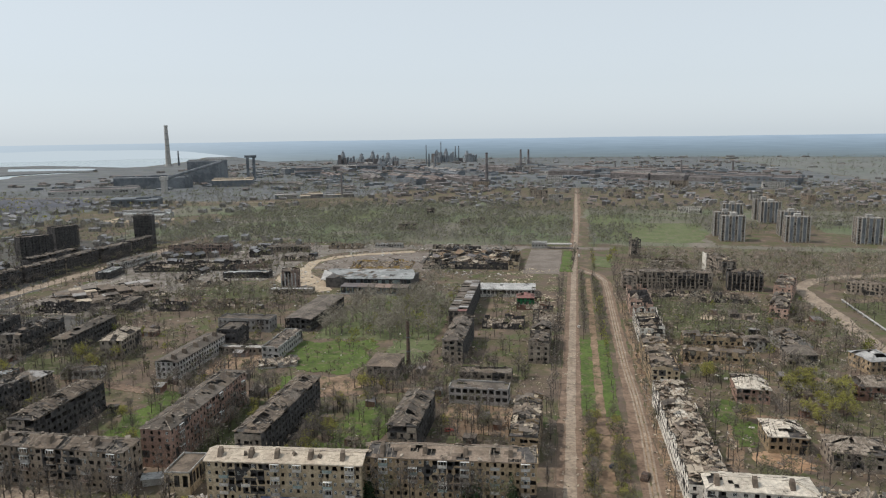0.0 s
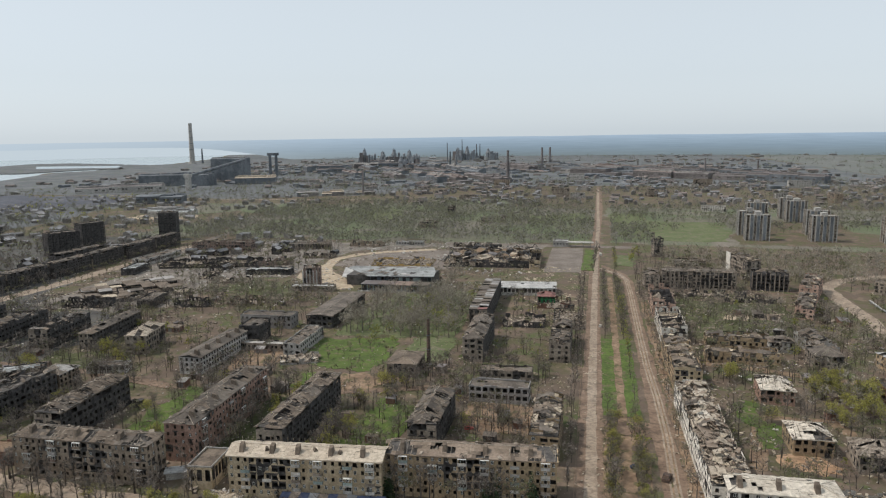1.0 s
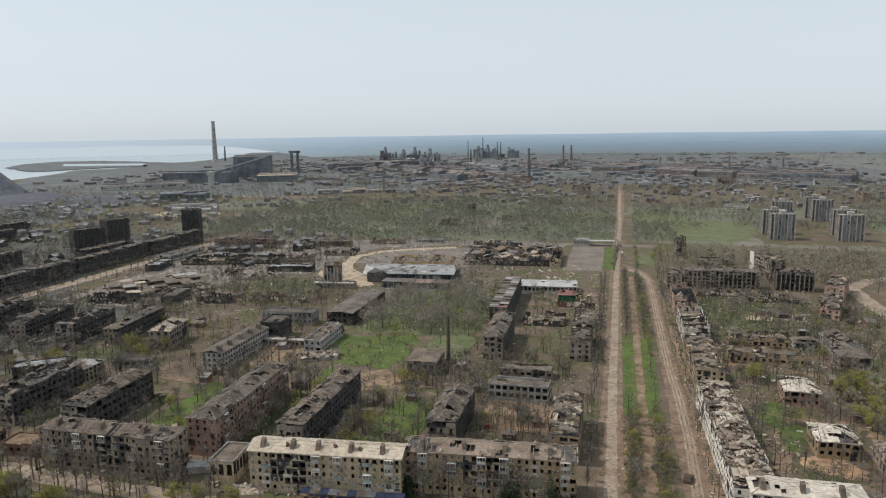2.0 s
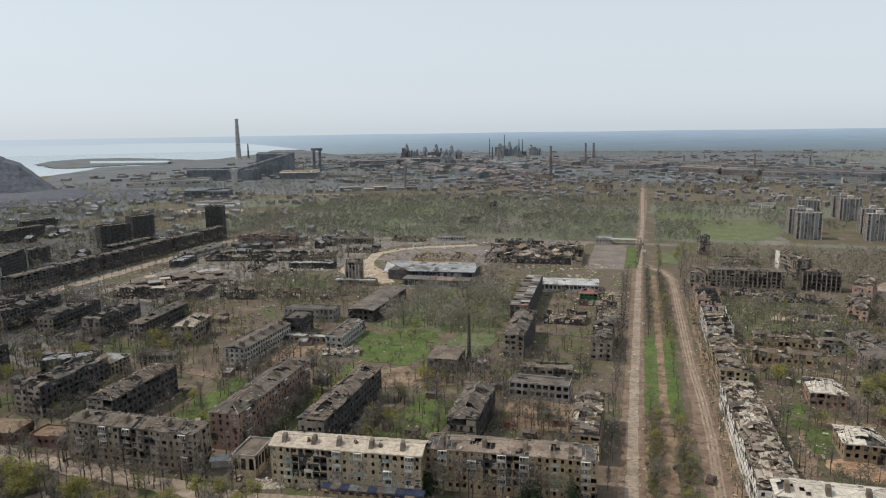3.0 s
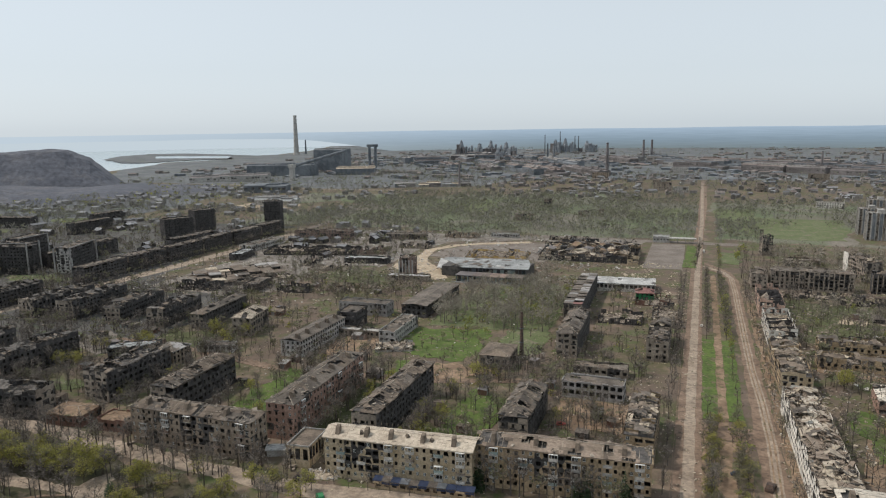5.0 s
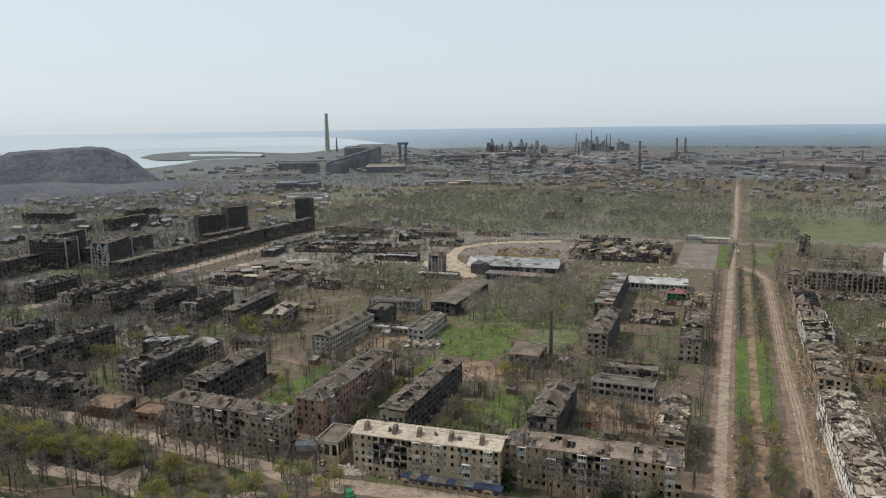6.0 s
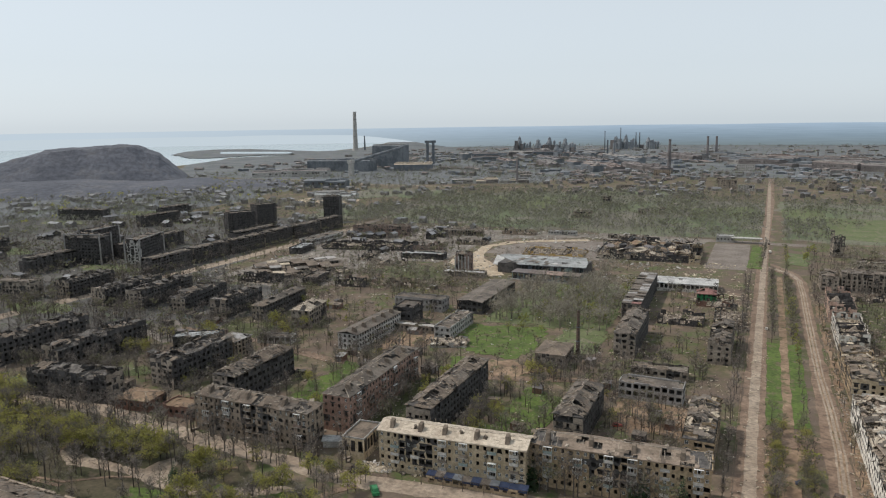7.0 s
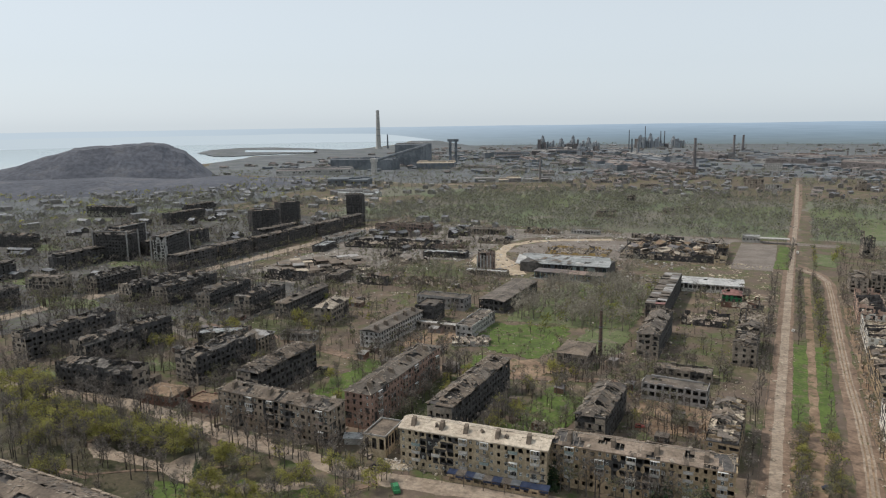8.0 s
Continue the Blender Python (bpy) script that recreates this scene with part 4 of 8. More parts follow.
# one dark grey sheet laid across the ground of the western blocks
sheet("scorched_ground", [(-900, 300), (-640, 250), (-470, 205), (-300, 300), (-300, 395), (-330, 420), (-400, 420), (-470, 560), (-470, 740), (-640, 760), (-900, 640)], 0.03, "darkground", "dark ground between charred blocks", "ground", jag=14)
sheet("waste_ground", [(-432, 545), (-400, 520), (-330, 512), (-262, 545), (-262, 590), (-262, 640), (-238, 690), (-170, 716), (-60, 706), (-52, 735), (-170, 742), (-300, 738), (-432, 735)], 0.03, "palewaste", "pale rubble-strewn ground behind the market", "ground", jag=7)
sheet("waste_ground", [(-405, 420), (-330, 408), (-296, 440), (-310, 505), (-345, 530), (-410, 520)], 0.03, "palewaste", "pale rubble-strewn ground round the depot", "ground", jag=6)
# lawns
lawn = "bright green spring lawn between the blocks"
sheet("lawn", [(-158, 332), (-116, 326), (-112, 352), (-116, 384), (-160, 378)], 0.05, "grass", lawn, "lawn", jag=4)
sheet("lawn", [(-106, 345), (-82, 348), (-82, 392), (-106, 392)], 0.05, "fieldgrass", "dull grass under trees behind the boiler house", "lawn", jag=4)
sheet("lawn", [(-103, 236), (-78, 238), (-80, 285), (-98, 292)], 0.05, "grass", lawn, "lawn", jag=4)
sheet("lawn", [(-148, 296), (-134, 298), (-132, 316), (-148, 318)], 0.05, "grass", lawn, "lawn", jag=3)
sheet("lawn", [(-194, 234), (-173, 238), (-168, 288), (-196, 291), (-198, 260)], 0.05, "grass", lawn, "lawn", jag=5)
sheet("lawn", [(60, 267), (67, 268), (73, 289), (66, 296), (69, 316), (61, 319), (57, 296), (62, 288)], 0.05, "grass", lawn, "lawn", jag=3)
sheet("lawn", [(-14, 610), (-3, 610), (-3, 720), (-12, 720)], 0.1, "grass", lawn, "lawn", jag=1)
sheet("lawn", [(18, 640), (32, 632), (34, 690), (16, 694)], 0.05, "fieldgrass", lawn, "lawn", jag=3)
sheet("lawn", [(40, 800), (140, 790), (165, 960), (60, 960)], 0.05, "fieldgrass", "green field beside the tower blocks", "field", jag=12)
sheet("lawn", [(-170, 150), (-140, 158), (-128, 172), (-168, 166)], 0.05, "grass", lawn, "lawn", jag=2)
sheet("lawn", [(-280, 256), (-262, 240), (-256, 280), (-276, 300)], 0.05, "grass", lawn, "lawn", jag=4)
sheet("lawn", [(-700, 1000), (-520, 1010), (-500, 1180), (-690, 1150)], 0.05, "meadow", "green field before the works", "field", jag=30)
sheet("lawn", [(-300, 1120), (-140, 1130), (-150, 1250), (-300, 1240)], 0.05, "meadow", "green field before the works", "field", jag=30)
sheet("lawn", [(-560, 740), (-480, 760), (-500, 900), (-600, 880)], 0.05, "meadow", "green field before the works", "field", jag=20)
sheet("yard", [(-56, 262), (-24, 262), (-26, 294), (-58, 292)], 0.05, "dirt", "bare courtyard with scattered rubble", "yard", jag=2)
sheet("yard", [(-132, 300), (-108, 300), (-96, 318), (-128, 322)], 0.05, "dirt", "bare courtyard with scattered rubble", "yard", jag=3)
sheet("yard", [(-196, 318), (-172, 310), (-166, 352), (-194, 362)], 0.05, "dirt", "bare courtyard of the school", "yard", jag=2)
sheet("park_square", [(-242, 162), (-235, 157.7), (-228.8, 154.5), (-215, 158), (-206, 158.4), (-199, 157.7), (-189, 156.3), (-181.6, 156.6), (-169.3, 155.6), (-158, 160), (-150, 166), (-138, 175), (-146, 174), (-160, 167), (-171, 161),
                      (-179.4, 162.6), (-187, 163.5), (-192, 172), (-196.8, 175), (-199.8, 170), (-200, 164), (-209.5, 162.2), (-220, 162.4), (-229, 163.5)], 0.06, "track", "sandy open square and path in the park", "path", jag=1.0)
strip("park_path", [(-246, 137), (-235, 142.2), (-217.5, 143.7)], 1.6, 0.06, "road", "narrow path through the park", "path", jag=0.2)
strip("park_path", [(-240, 143), (-219, 146), (-206.3, 155.2), (-199.5, 157.8)], 1.3, 0.07, "road", "narrow path through the park", "path", jag=0.2)
strip("park_path", [(-187, 164.6), (-180.8, 169.8), (-170, 178)], 1.3, 0.07, "road", "narrow path through the park", "path", jag=0.2)
strip("park_path", [(-242, 161), (-243.4, 170.7), (-245.4, 180.2), (-250, 192)], 1.6, 0.07, "road", "narrow path through the park", "path", jag=0.2)
sheet("lawn", [(-195, 153), (-188, 154.6), (-180, 154.4), (-172, 153), (-170, 147), (-180, 144), (-192, 146)], 0.05, "grass", lawn, "lawn", jag=2)
strip("park_path", [(-142, 150), (-130, 176), (-124, 184)], 2.6, 0.06, "road", "narrow path through the park", "path", jag=0.3)

# the spoil heap by the sea, with lower benches at its foot
def spoil(name, x, y, turn, length, width, height, steps, label, n1=80, n2=30):
    """A flat-topped tip: a profile along it, slopes across it, gullies and terraces on the flanks."""
    g = Geo()
    p = {}
    for i in range(n1 + 1):
        for j in range(n2 + 1):
            u, v = i / n1, j / n2 * 2 - 1
            lx = (u - 0.6) * length
            w = width * (1 - 0.2 * u)
            prof = 0.0
            for (ua, ha), (ub, hb) in zip(steps, steps[1:]):
                if ua <= u <= ub:
                    prof = ha + (hb - ha) * (u - ua) / (ub - ua)
            across = min(1.0, (1 - abs(v)) / 0.55)
            rise = prof * across
            rise = 0.88 * rise + 0.12 * round(rise * 5) / 5          # terraces
            h = height * rise + 0.035 * height * noise.noise((lx * 0.025 + x, v * 4, 0)) * prof * across + 1.1 * noise.noise((lx * 0.1, v * 14, 0)) * prof
            p[i, j] = (lx, v * w, max(-2.0, h - 1.0))
    for i in range(n1):
        for j in range(n2):
            g.face((p[i, j], p[i + 1, j], p[i + 1, j + 1], p[i, j + 1]))
    ob = tagged(new(name, g.mesh(name, ["slag"])), label, "spoil heap", "", "structure")
    ob.matrix_basis = pose(x, y, 0, 0, 0, turn)


spoil("spoil_heap", -1355, 1080, 45, 510, 230, 82, ((0.0, 0.0), (0.1, 0.3), (0.14, 0.42), (0.24, 0.52), (0.3, 0.68), (0.38, 0.8), (0.44, 0.92), (0.56, 0.95), (0.66, 1.0), (0.78, 1.0), (0.82, 0.88), (0.87, 0.76), (1.0, 0.0)),
      "huge flat-topped heap of dark grey slag")
spoil("spoil_bench", -1230, 960, 42, 760, 230, 22, ((0.0, 0.0), (0.15, 0.5), (0.3, 0.9), (0.6, 1.0), (0.75, 0.6), (0.9, 0.5), (1.0, 0.0)), "low bench of slag at the foot of the heap", 50, 20)
spoil("spoil_bench", -1050, 1080, 50, 520, 150, 10, ((0.0, 0.0), (0.2, 0.6), (0.4, 1.0), (0.6, 0.7), (0.8, 0.8), (1.0, 0.0)), "low bench of slag at the foot of the heap", 50, 20)

# far land past the edge of the ground: a plain strip of hazy distance up to the horizon
bd = bpy.data.materials.new("hazy_distance")
bd.use_nodes = True
bn, bl = bd.node_tree.nodes, bd.node_tree.links
bs = bn["Principled BSDF"]
tc, tx, mp = bn.new("ShaderNodeTexCoord"), bn.new("ShaderNodeTexNoise"), bn.new("ShaderNodeMapping")
mp.inputs["Scale"].default_value = (0.0016, 0.0016, 0.05)
bl.new(tc.outputs["Object"], mp.inputs[0])
bl.new(mp.outputs[0], tx.inputs["Vector"])
mx = bn.new("ShaderNodeMix")
mx.data_type = "RGBA"
mx.inputs[6].default_value, mx.inputs[7].default_value = (0.85, 0.85, 0.85, 1), (1.15, 1.15, 1.15, 1)
bl.new(tx.outputs["Fac"], mx.inputs[0])
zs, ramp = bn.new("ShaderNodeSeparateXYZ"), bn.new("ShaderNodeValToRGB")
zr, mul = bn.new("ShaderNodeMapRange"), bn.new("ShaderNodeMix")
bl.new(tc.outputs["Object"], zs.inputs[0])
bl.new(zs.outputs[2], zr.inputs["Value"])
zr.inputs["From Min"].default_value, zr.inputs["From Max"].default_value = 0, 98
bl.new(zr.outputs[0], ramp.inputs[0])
# haze painted as an emitted ramp, bluer and paler upward
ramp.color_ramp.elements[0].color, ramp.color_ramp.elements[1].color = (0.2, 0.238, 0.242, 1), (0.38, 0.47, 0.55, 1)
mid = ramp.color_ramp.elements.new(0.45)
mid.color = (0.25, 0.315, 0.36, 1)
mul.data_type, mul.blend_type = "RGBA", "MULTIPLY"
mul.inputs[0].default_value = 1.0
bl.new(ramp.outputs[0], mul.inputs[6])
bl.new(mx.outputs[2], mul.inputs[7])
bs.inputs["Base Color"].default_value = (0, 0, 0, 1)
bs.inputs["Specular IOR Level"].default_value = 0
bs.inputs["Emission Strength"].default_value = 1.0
M["distance"] = bd
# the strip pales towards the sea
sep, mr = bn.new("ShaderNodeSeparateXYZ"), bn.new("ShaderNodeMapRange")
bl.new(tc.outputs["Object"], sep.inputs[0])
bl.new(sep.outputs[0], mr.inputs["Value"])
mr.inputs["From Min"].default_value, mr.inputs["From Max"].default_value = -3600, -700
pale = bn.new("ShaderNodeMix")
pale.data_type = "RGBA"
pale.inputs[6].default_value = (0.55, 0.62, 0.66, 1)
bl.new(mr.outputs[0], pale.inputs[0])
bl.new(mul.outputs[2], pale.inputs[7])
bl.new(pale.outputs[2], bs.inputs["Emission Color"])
# far sea strip also glows, in one flat haze colour
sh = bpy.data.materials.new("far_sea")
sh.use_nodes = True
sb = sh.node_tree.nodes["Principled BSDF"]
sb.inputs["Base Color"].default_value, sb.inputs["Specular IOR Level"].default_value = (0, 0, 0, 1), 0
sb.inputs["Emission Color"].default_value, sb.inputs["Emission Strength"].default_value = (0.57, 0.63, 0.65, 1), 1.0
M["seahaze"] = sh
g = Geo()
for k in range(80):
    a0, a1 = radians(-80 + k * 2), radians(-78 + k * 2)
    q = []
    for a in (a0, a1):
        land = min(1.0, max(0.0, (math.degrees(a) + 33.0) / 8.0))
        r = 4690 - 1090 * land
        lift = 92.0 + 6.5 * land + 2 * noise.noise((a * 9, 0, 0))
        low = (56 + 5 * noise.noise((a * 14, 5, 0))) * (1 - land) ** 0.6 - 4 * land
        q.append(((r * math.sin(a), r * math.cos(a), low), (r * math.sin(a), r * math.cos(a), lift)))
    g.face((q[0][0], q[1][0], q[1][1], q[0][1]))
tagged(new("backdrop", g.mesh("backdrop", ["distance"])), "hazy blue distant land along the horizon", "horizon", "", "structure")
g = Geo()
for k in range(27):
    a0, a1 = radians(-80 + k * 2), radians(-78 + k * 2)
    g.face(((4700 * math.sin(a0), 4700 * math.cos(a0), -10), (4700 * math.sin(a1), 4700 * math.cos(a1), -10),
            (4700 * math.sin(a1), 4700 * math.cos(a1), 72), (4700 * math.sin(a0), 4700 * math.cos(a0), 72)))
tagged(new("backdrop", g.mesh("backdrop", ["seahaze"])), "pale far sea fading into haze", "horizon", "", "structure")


# ---- the front rows ----
cream_house = block("apartment_house", -97, 205, 5, 52.5, 11, 15, 5, "cream", "cream five-storey apartment house with a pale patched roof and burnt bays", "apartment house", roofmat="creamroof",
      hurt=0.03, seed=1, rise=1.7, stacks=5, bay=2.5, ww=0.95, wh=1.3, framed=0.6, balconies=6, hip=False, over=0.6, burn=(0.12, 0.36), blank=True)
g = Geo()
g.hexa(((-0.7, -0.9, 0), (0.7, -0.9, 0), (0.7, 0.9, 0), (-0.7, 0.9, 0), (-0.2, -0.9, 1.3), (0.5, -0.9, 0.9), (0.3, 0.2, 1.2), (-0.4, 0.2, 1.4)))
me = g.mesh("roof_hatch", ["wood"])
for u, v, w in ((-13.5, -2.2, 20), (12.0, -2.6, -15), (3.0, -1.5, 35)):
    piece("roof_hatch", me, cream_house, pose(u, v, 15.9, 0, 0, w), "splintered roof hatch")
g = Geo()
for k in range(26):
    u = -25.5 + k * 2.05
    g.box(u, 5.55, 16.0, u + 0.16, 5.7, 16.9)
stuff("edge_post", g.mesh("edge_post", ["paletimber"]), cream_house, "broken railing posts along the eave")
block("apartment_house", -43, 216, 4, 57, 11.5, 15, 5, "tan", "tan five-storey apartment house with its roof torn open at both ends", "apartment house", roofmat="tanroof",
      hurt=0.1, ends=0.9, timber="paletimber", seed=2, rise=2.0, stacks=4, bay=2.5, ww=0.95, wh=1.3, burn=(0.36, 0.62), framed=0.5, balconies=6, hip=False, over=0.6)
block("apartment_house", -181, 203, 1, 54, 11, 15, 5, "brownplaster", "brown scorched apartment house with a ragged brown roof", "apartment house", hurt=0.31, timber="paletimber", seed=3, rise=2.0, bay=2.6, ww=0.95, wh=1.3, framed=0.3, balconies=5, roofmat="brownroof", burn=(0.42, 0.68), stacks=3)
block("apartment_house", -155, 250, 92, 65, 12, 15, 5, "pink", "pink brick apartment house with a torn grey hipped roof", "apartment house", hurt=0.2, seed=4, rise=2.6, bay=2.7, ww=0.95, wh=1.3, framed=0.3, balconies=6, stacks=4)
block("apartment_house", -120, 253, 90, 61, 10.5, 14, 5, "burnt", "burnt-out apartment house with a sagging roof", "apartment house", roofmat="brownroof", hurt=0.33, seed=5, rise=2.2, torn=0.6, gable="grey")
block("apartment_house", -255, 245, 90, 40, 14, 15, 5, "burnt", "blackened apartment house with an open top", "apartment house", roof="open", hurt=0.4, seed=6, torn=1.5, gable="grey")
block("apartment_house", -215, 243, 92, 44, 12, 13.5, 4, "burnt", "blackened apartment house with a reddish torn roof", "apartment house", roofmat="brownroof", hurt=0.5, seed=7, rise=2.0, torn=0.8, gable="grey")
block("apartment_house", -285, 203, 8, 44, 11, 14, 4, "burnt", "burnt grey apartment house with a broken stepped roof", "apartment house", roof="open", hurt=0.45, seed=8, torn=2.2, gable="grey")
block("apartment_house", -362, 240, 89, 54, 12, 15, 5, "burnt", "charred long apartment house without roof", "apartment house", roof="open", hurt=0.4, seed=9, torn=1.2, gable="grey")
block("apartment_house", -322, 245, 89, 54, 12, 15, 5, "burnt", "charred long apartment house without roof", "apartment house", roof="open", hurt=0.4, seed=10, torn=1.2, gable="grey")
block("hall", -136, 207.5, 95, 15, 9, 8, 1, "cream", "small flat-roofed cream corner hall with tall openings", "hall", roof="flat", roofmat="brownroof", rim="concrete", hurt=0.0, seed=11, bay=2.6, ww=1.8, wh=5.0)
block("apartment_house", -20.5, 259, 90, 40, 11, 14, 5, "tan", "tan apartment house end-on to the avenue with its roof fallen in", "apartment house", roof="open", hurt=0.4, seed=12, torn=2.0, framed=0.15)
block("apartment_house", -66.5, 259.5, 90, 37, 11.5, 12, 4, "burnt", "dark grey apartment house with tangled pale roof sheets", "apartment house", roofmat="slate", hurt=0.42, timber="paletimber", seed=13, rise=3.0, torn=0.5, gable="grey")
block("school", -44.5, 300.5, -1, 27, 10, 7.5, 2, "greyshed", "two-storey grey nursery with a flat pale roof", "school", roof="flat", roofmat="slate", hurt=0.12, seed=14, ww=2.5, wh=2.1)
block("school", -45, 329, 3, 26, 9, 5, 1, "grey", "single-storey burnt nursery wing", "school", roof="flat", roofmat="brownroof", hurt=0.5, seed=15, ww=2.0)
block("boiler_house", -97, 331, 92, 21, 15, 7, 1, "grey", "low boiler house with a dull brown roof", "boiler house", roof="pitched", roofmat="brownroof", hurt=0.03, seed=16, rise=2.0, ww=2.0, wh=2.5)

block("house", -255.5, 274, 92, 14, 13, 10.5, 4, "brownplaster", "house with a pale ribbed hip roof behind a burnt block", "house", roofmat="greyshed", hurt=0.14, timber="paletimber", seed=700, rise=2.6)
block("house", -286, 281, 35, 26, 10, 7, 2, "burnt", "low burnt house with pale broken roof panels", "house", roof="flat", roofmat="greyroof", hurt=0.35, seed=701)
block("shop", -250, 303, 15, 20, 8, 4, 1, "concrete", "low pale shop with an open front", "shop", roof="flat", roofmat="slate", hurt=0.1, seed=702, ww=2.2, wh=2.2)

# ---- behind the lawns ----
block("apartment_house", -66, 375, 91, 50, 11, 13, 4, "burnt", "burnt apartment house with a caved white-grey roof", "apartment house", hurt=0.36, seed=17, rise=2.6, roofmat="slate", gable="grey")
block("apartment_house", -75, 460, 92, 92, 11.5, 12, 4, "burnt", "very long apartment house with a patchy brown flat roof", "apartment house", roof="flat", roofmat="brownroof", hurt=0.25, seed=18, gable="grey")
block("apartment_house", -20.5, 378, 90, 43, 11, 13, 4, "grey", "grey apartment house with a collapsed roof", "apartment house", roof="open", hurt=0.4, seed=19, torn=1.5)
lh = thing("roof_panels", -75, 460, 92, "patchwork of grey, brown and red roof panels", "roof", z=12.35)
rng = random.Random(181)
for k in range(22):
    for v in (-2.9, 2.9):
        if rng.random() < 0.9:
            g = Geo()
            g.box(-2.02, -2.8, 0, 2.02, 2.8, 0.16)
            piece("roof_panel", g.mesh("roof_panel", ["redroof" if k < 7 and rng.random() < 0.3 else rng.choice(("slate", "brownroof", "greyshed", "slate"))]), lh,
                  pose(-44 + k * 4.2, v, rng.uniform(0, 0.25), rng.uniform(-2, 2), rng.uniform(-1.5, 1.5), 0))
block("school", -205, 331, 90, 50, 12, 9, 3, "concrete", "long pale school building with a grey sheet roof", "school", roofmat="slate", hurt=0.03, seed=20, rise=1.4, bay=2.6, stacks=5, hip=False)
block("school", -200, 368, 95, 18, 12, 11, 3, "burnt", "burnt taller end wing of the school", "school", roof="flat", roofmat="slate", hurt=0.25, seed=21)
block("school", -186, 352, 2, 26, 7, 4, 1, "grey", "low flat-roofed link between school wings", "school", roof="flat", roofmat="concrete", hurt=0.05, seed=22, skip_taken=True)
block("school", -166, 361, 92, 37, 10, 7, 2, "concrete", "pale two-storey school wing, broken at one end", "school", roof="flat", roofmat="slate", hurt=0.3, seed=23)
block("office", -206, 399, 2, 34, 12, 8, 2, "greyshed", "pale grey-green two-storey office with a flat roof", "office", roof="flat", roofmat="slate", hurt=0.1, seed=24)
block("hall", -172, 431, 90, 65, 17, 8, 2, "burnt", "long low hall with a dark grey-brown roof", "hall", roofmat="slate", hurt=0.03, seed=25, rise=0.9, ww=2.2, wh=2.2, hip=False)
block("apartment_house", -386, 349, 96, 52, 13, 14, 5, "burnt", "charred roofless apartment house", "apartment house", roof="open", hurt=0.35, seed=26, torn=1.0, group="charred blocks", gable="grey")
block("apartment_house", -353, 351, 97, 46, 13, 13, 4, "burnt", "charred apartment house with jagged walls", "apartment house", roof="open", hurt=0.45, seed=27, torn=2.5, group="charred blocks", gable="grey")
block("apartment_house", -317, 348, 95, 40, 12, 13, 4, "burnt", "charred roofless apartment house", "apartment house", roof="open", hurt=0.4, seed=28, torn=1.0, group="charred blocks", gable="grey")
block("apartment_house", -290, 358, 96, 51, 9, 10, 3, "burnt", "burnt apartment house with a pale grey roof", "apartment house", roofmat="slate", hurt=0.2, seed=29, rise=1.6, gable="grey")
block("apartment_house", -256, 343, 101, 26, 12, 11, 3, "grey", "grey apartment house with a cream pyramid roof end", "apartment house", roofmat="creamroof", hurt=0.36, seed=30, rise=3.0)
block("apartment_house", -411, 343, 88, 48, 14, 14, 5, "burnt", "charred slab beside the boulevard", "apartment house", roof="open", hurt=0.35, seed=31, torn=1.0, group="charred blocks", gable="grey")
block("apartment_house", -460, 348, 92, 40, 13, 14, 5, "burnt", "charred slab beside the boulevard", "apartment house", roof="open", hurt=0.35, seed=32, torn=1.0, group="charred blocks", gable="grey")
for k in range(6):
    block("apartment_house", -465 - (k % 2) * 2, 432 + k * 49, 91, 46, 12, 14, 5, "burnt", "charred slab in the row along the boulevard", "apartment house", roof="flat", roofmat="slate", gable="grey" if k % 2 else "burnt",
          hurt=0.3, seed=33 + k, torn=0.6, group="slabs along the boulevard")
block("tower_block", -556, 428, 15, 34, 16, 27, 9, "burnt", "burnt-out nine-storey slab with a pale frame", "tower block", roof="open", roofmat="slate", hurt=0.45, torn=7.0, seed=41)
block("tower_block", -570, 452, 100, 34, 14, 28, 9, "burnt", "burnt-out nine-storey slab behind another", "tower block", roof="flat", roofmat="slate", hurt=0.4, seed=42)
block("tower_block", -505, 445, 112, 40, 13, 25, 9, "burnt", "charred nine-storey tower block with a pale end", "tower block", gable="concrete", roof="flat", roofmat="slate", hurt=0.4, torn=1.5, seed=43)
block("tower_block", -546, 618, 62, 32, 14, 24, 8, "burnt", "dark tall slab behind the boulevard", "tower block", roof="flat", roofmat="slate", hurt=0.2, seed=44)
block("tower_block", -549, 664, 72, 27, 14, 28, 9, "burnt", "dark tall slab behind the boulevard", "tower block", roof="flat", roofmat="slate", hurt=0.2, seed=45)
block("apartment_house", -494, 577, 86, 58, 12, 14, 5, "burnt", "charred slab behind the row along the boulevard", "apartment house", roof="flat", roofmat="slate", hurt=0.35, torn=0.8, seed=47, group="charred blocks")
block("tower_block", -498, 735, 20, 20, 16, 35, 11, "burnt", "lone blackened tower block", "tower block", roof="open", roofmat="slate", hurt=0.45, seed=46, torn=8.0)
block("shop", -248, 206, 8, 17, 12, 5, 1, "brick", "low red-brown shop with a dirt-coloured roof", "shop", roofmat="dirt", hurt=0.02, seed=48, rise=1.4)
block("shop", -222, 207, 5, 18, 10, 5, 1, "brick", "low brick shop with a broken front", "shop", roof="flat", roofmat="dirt", hurt=0.25, seed=49)
park_house = block("apartment_house", -204, 114.6, 0.3, 66, 13, 15, 5, "grey", "grey apartment house with a torn patched roof", "apartment house", roofmat="brownroof", hurt=0.28, timber="paletimber", seed=50, rise=1.9, hip=False)
q = random.Random(77)
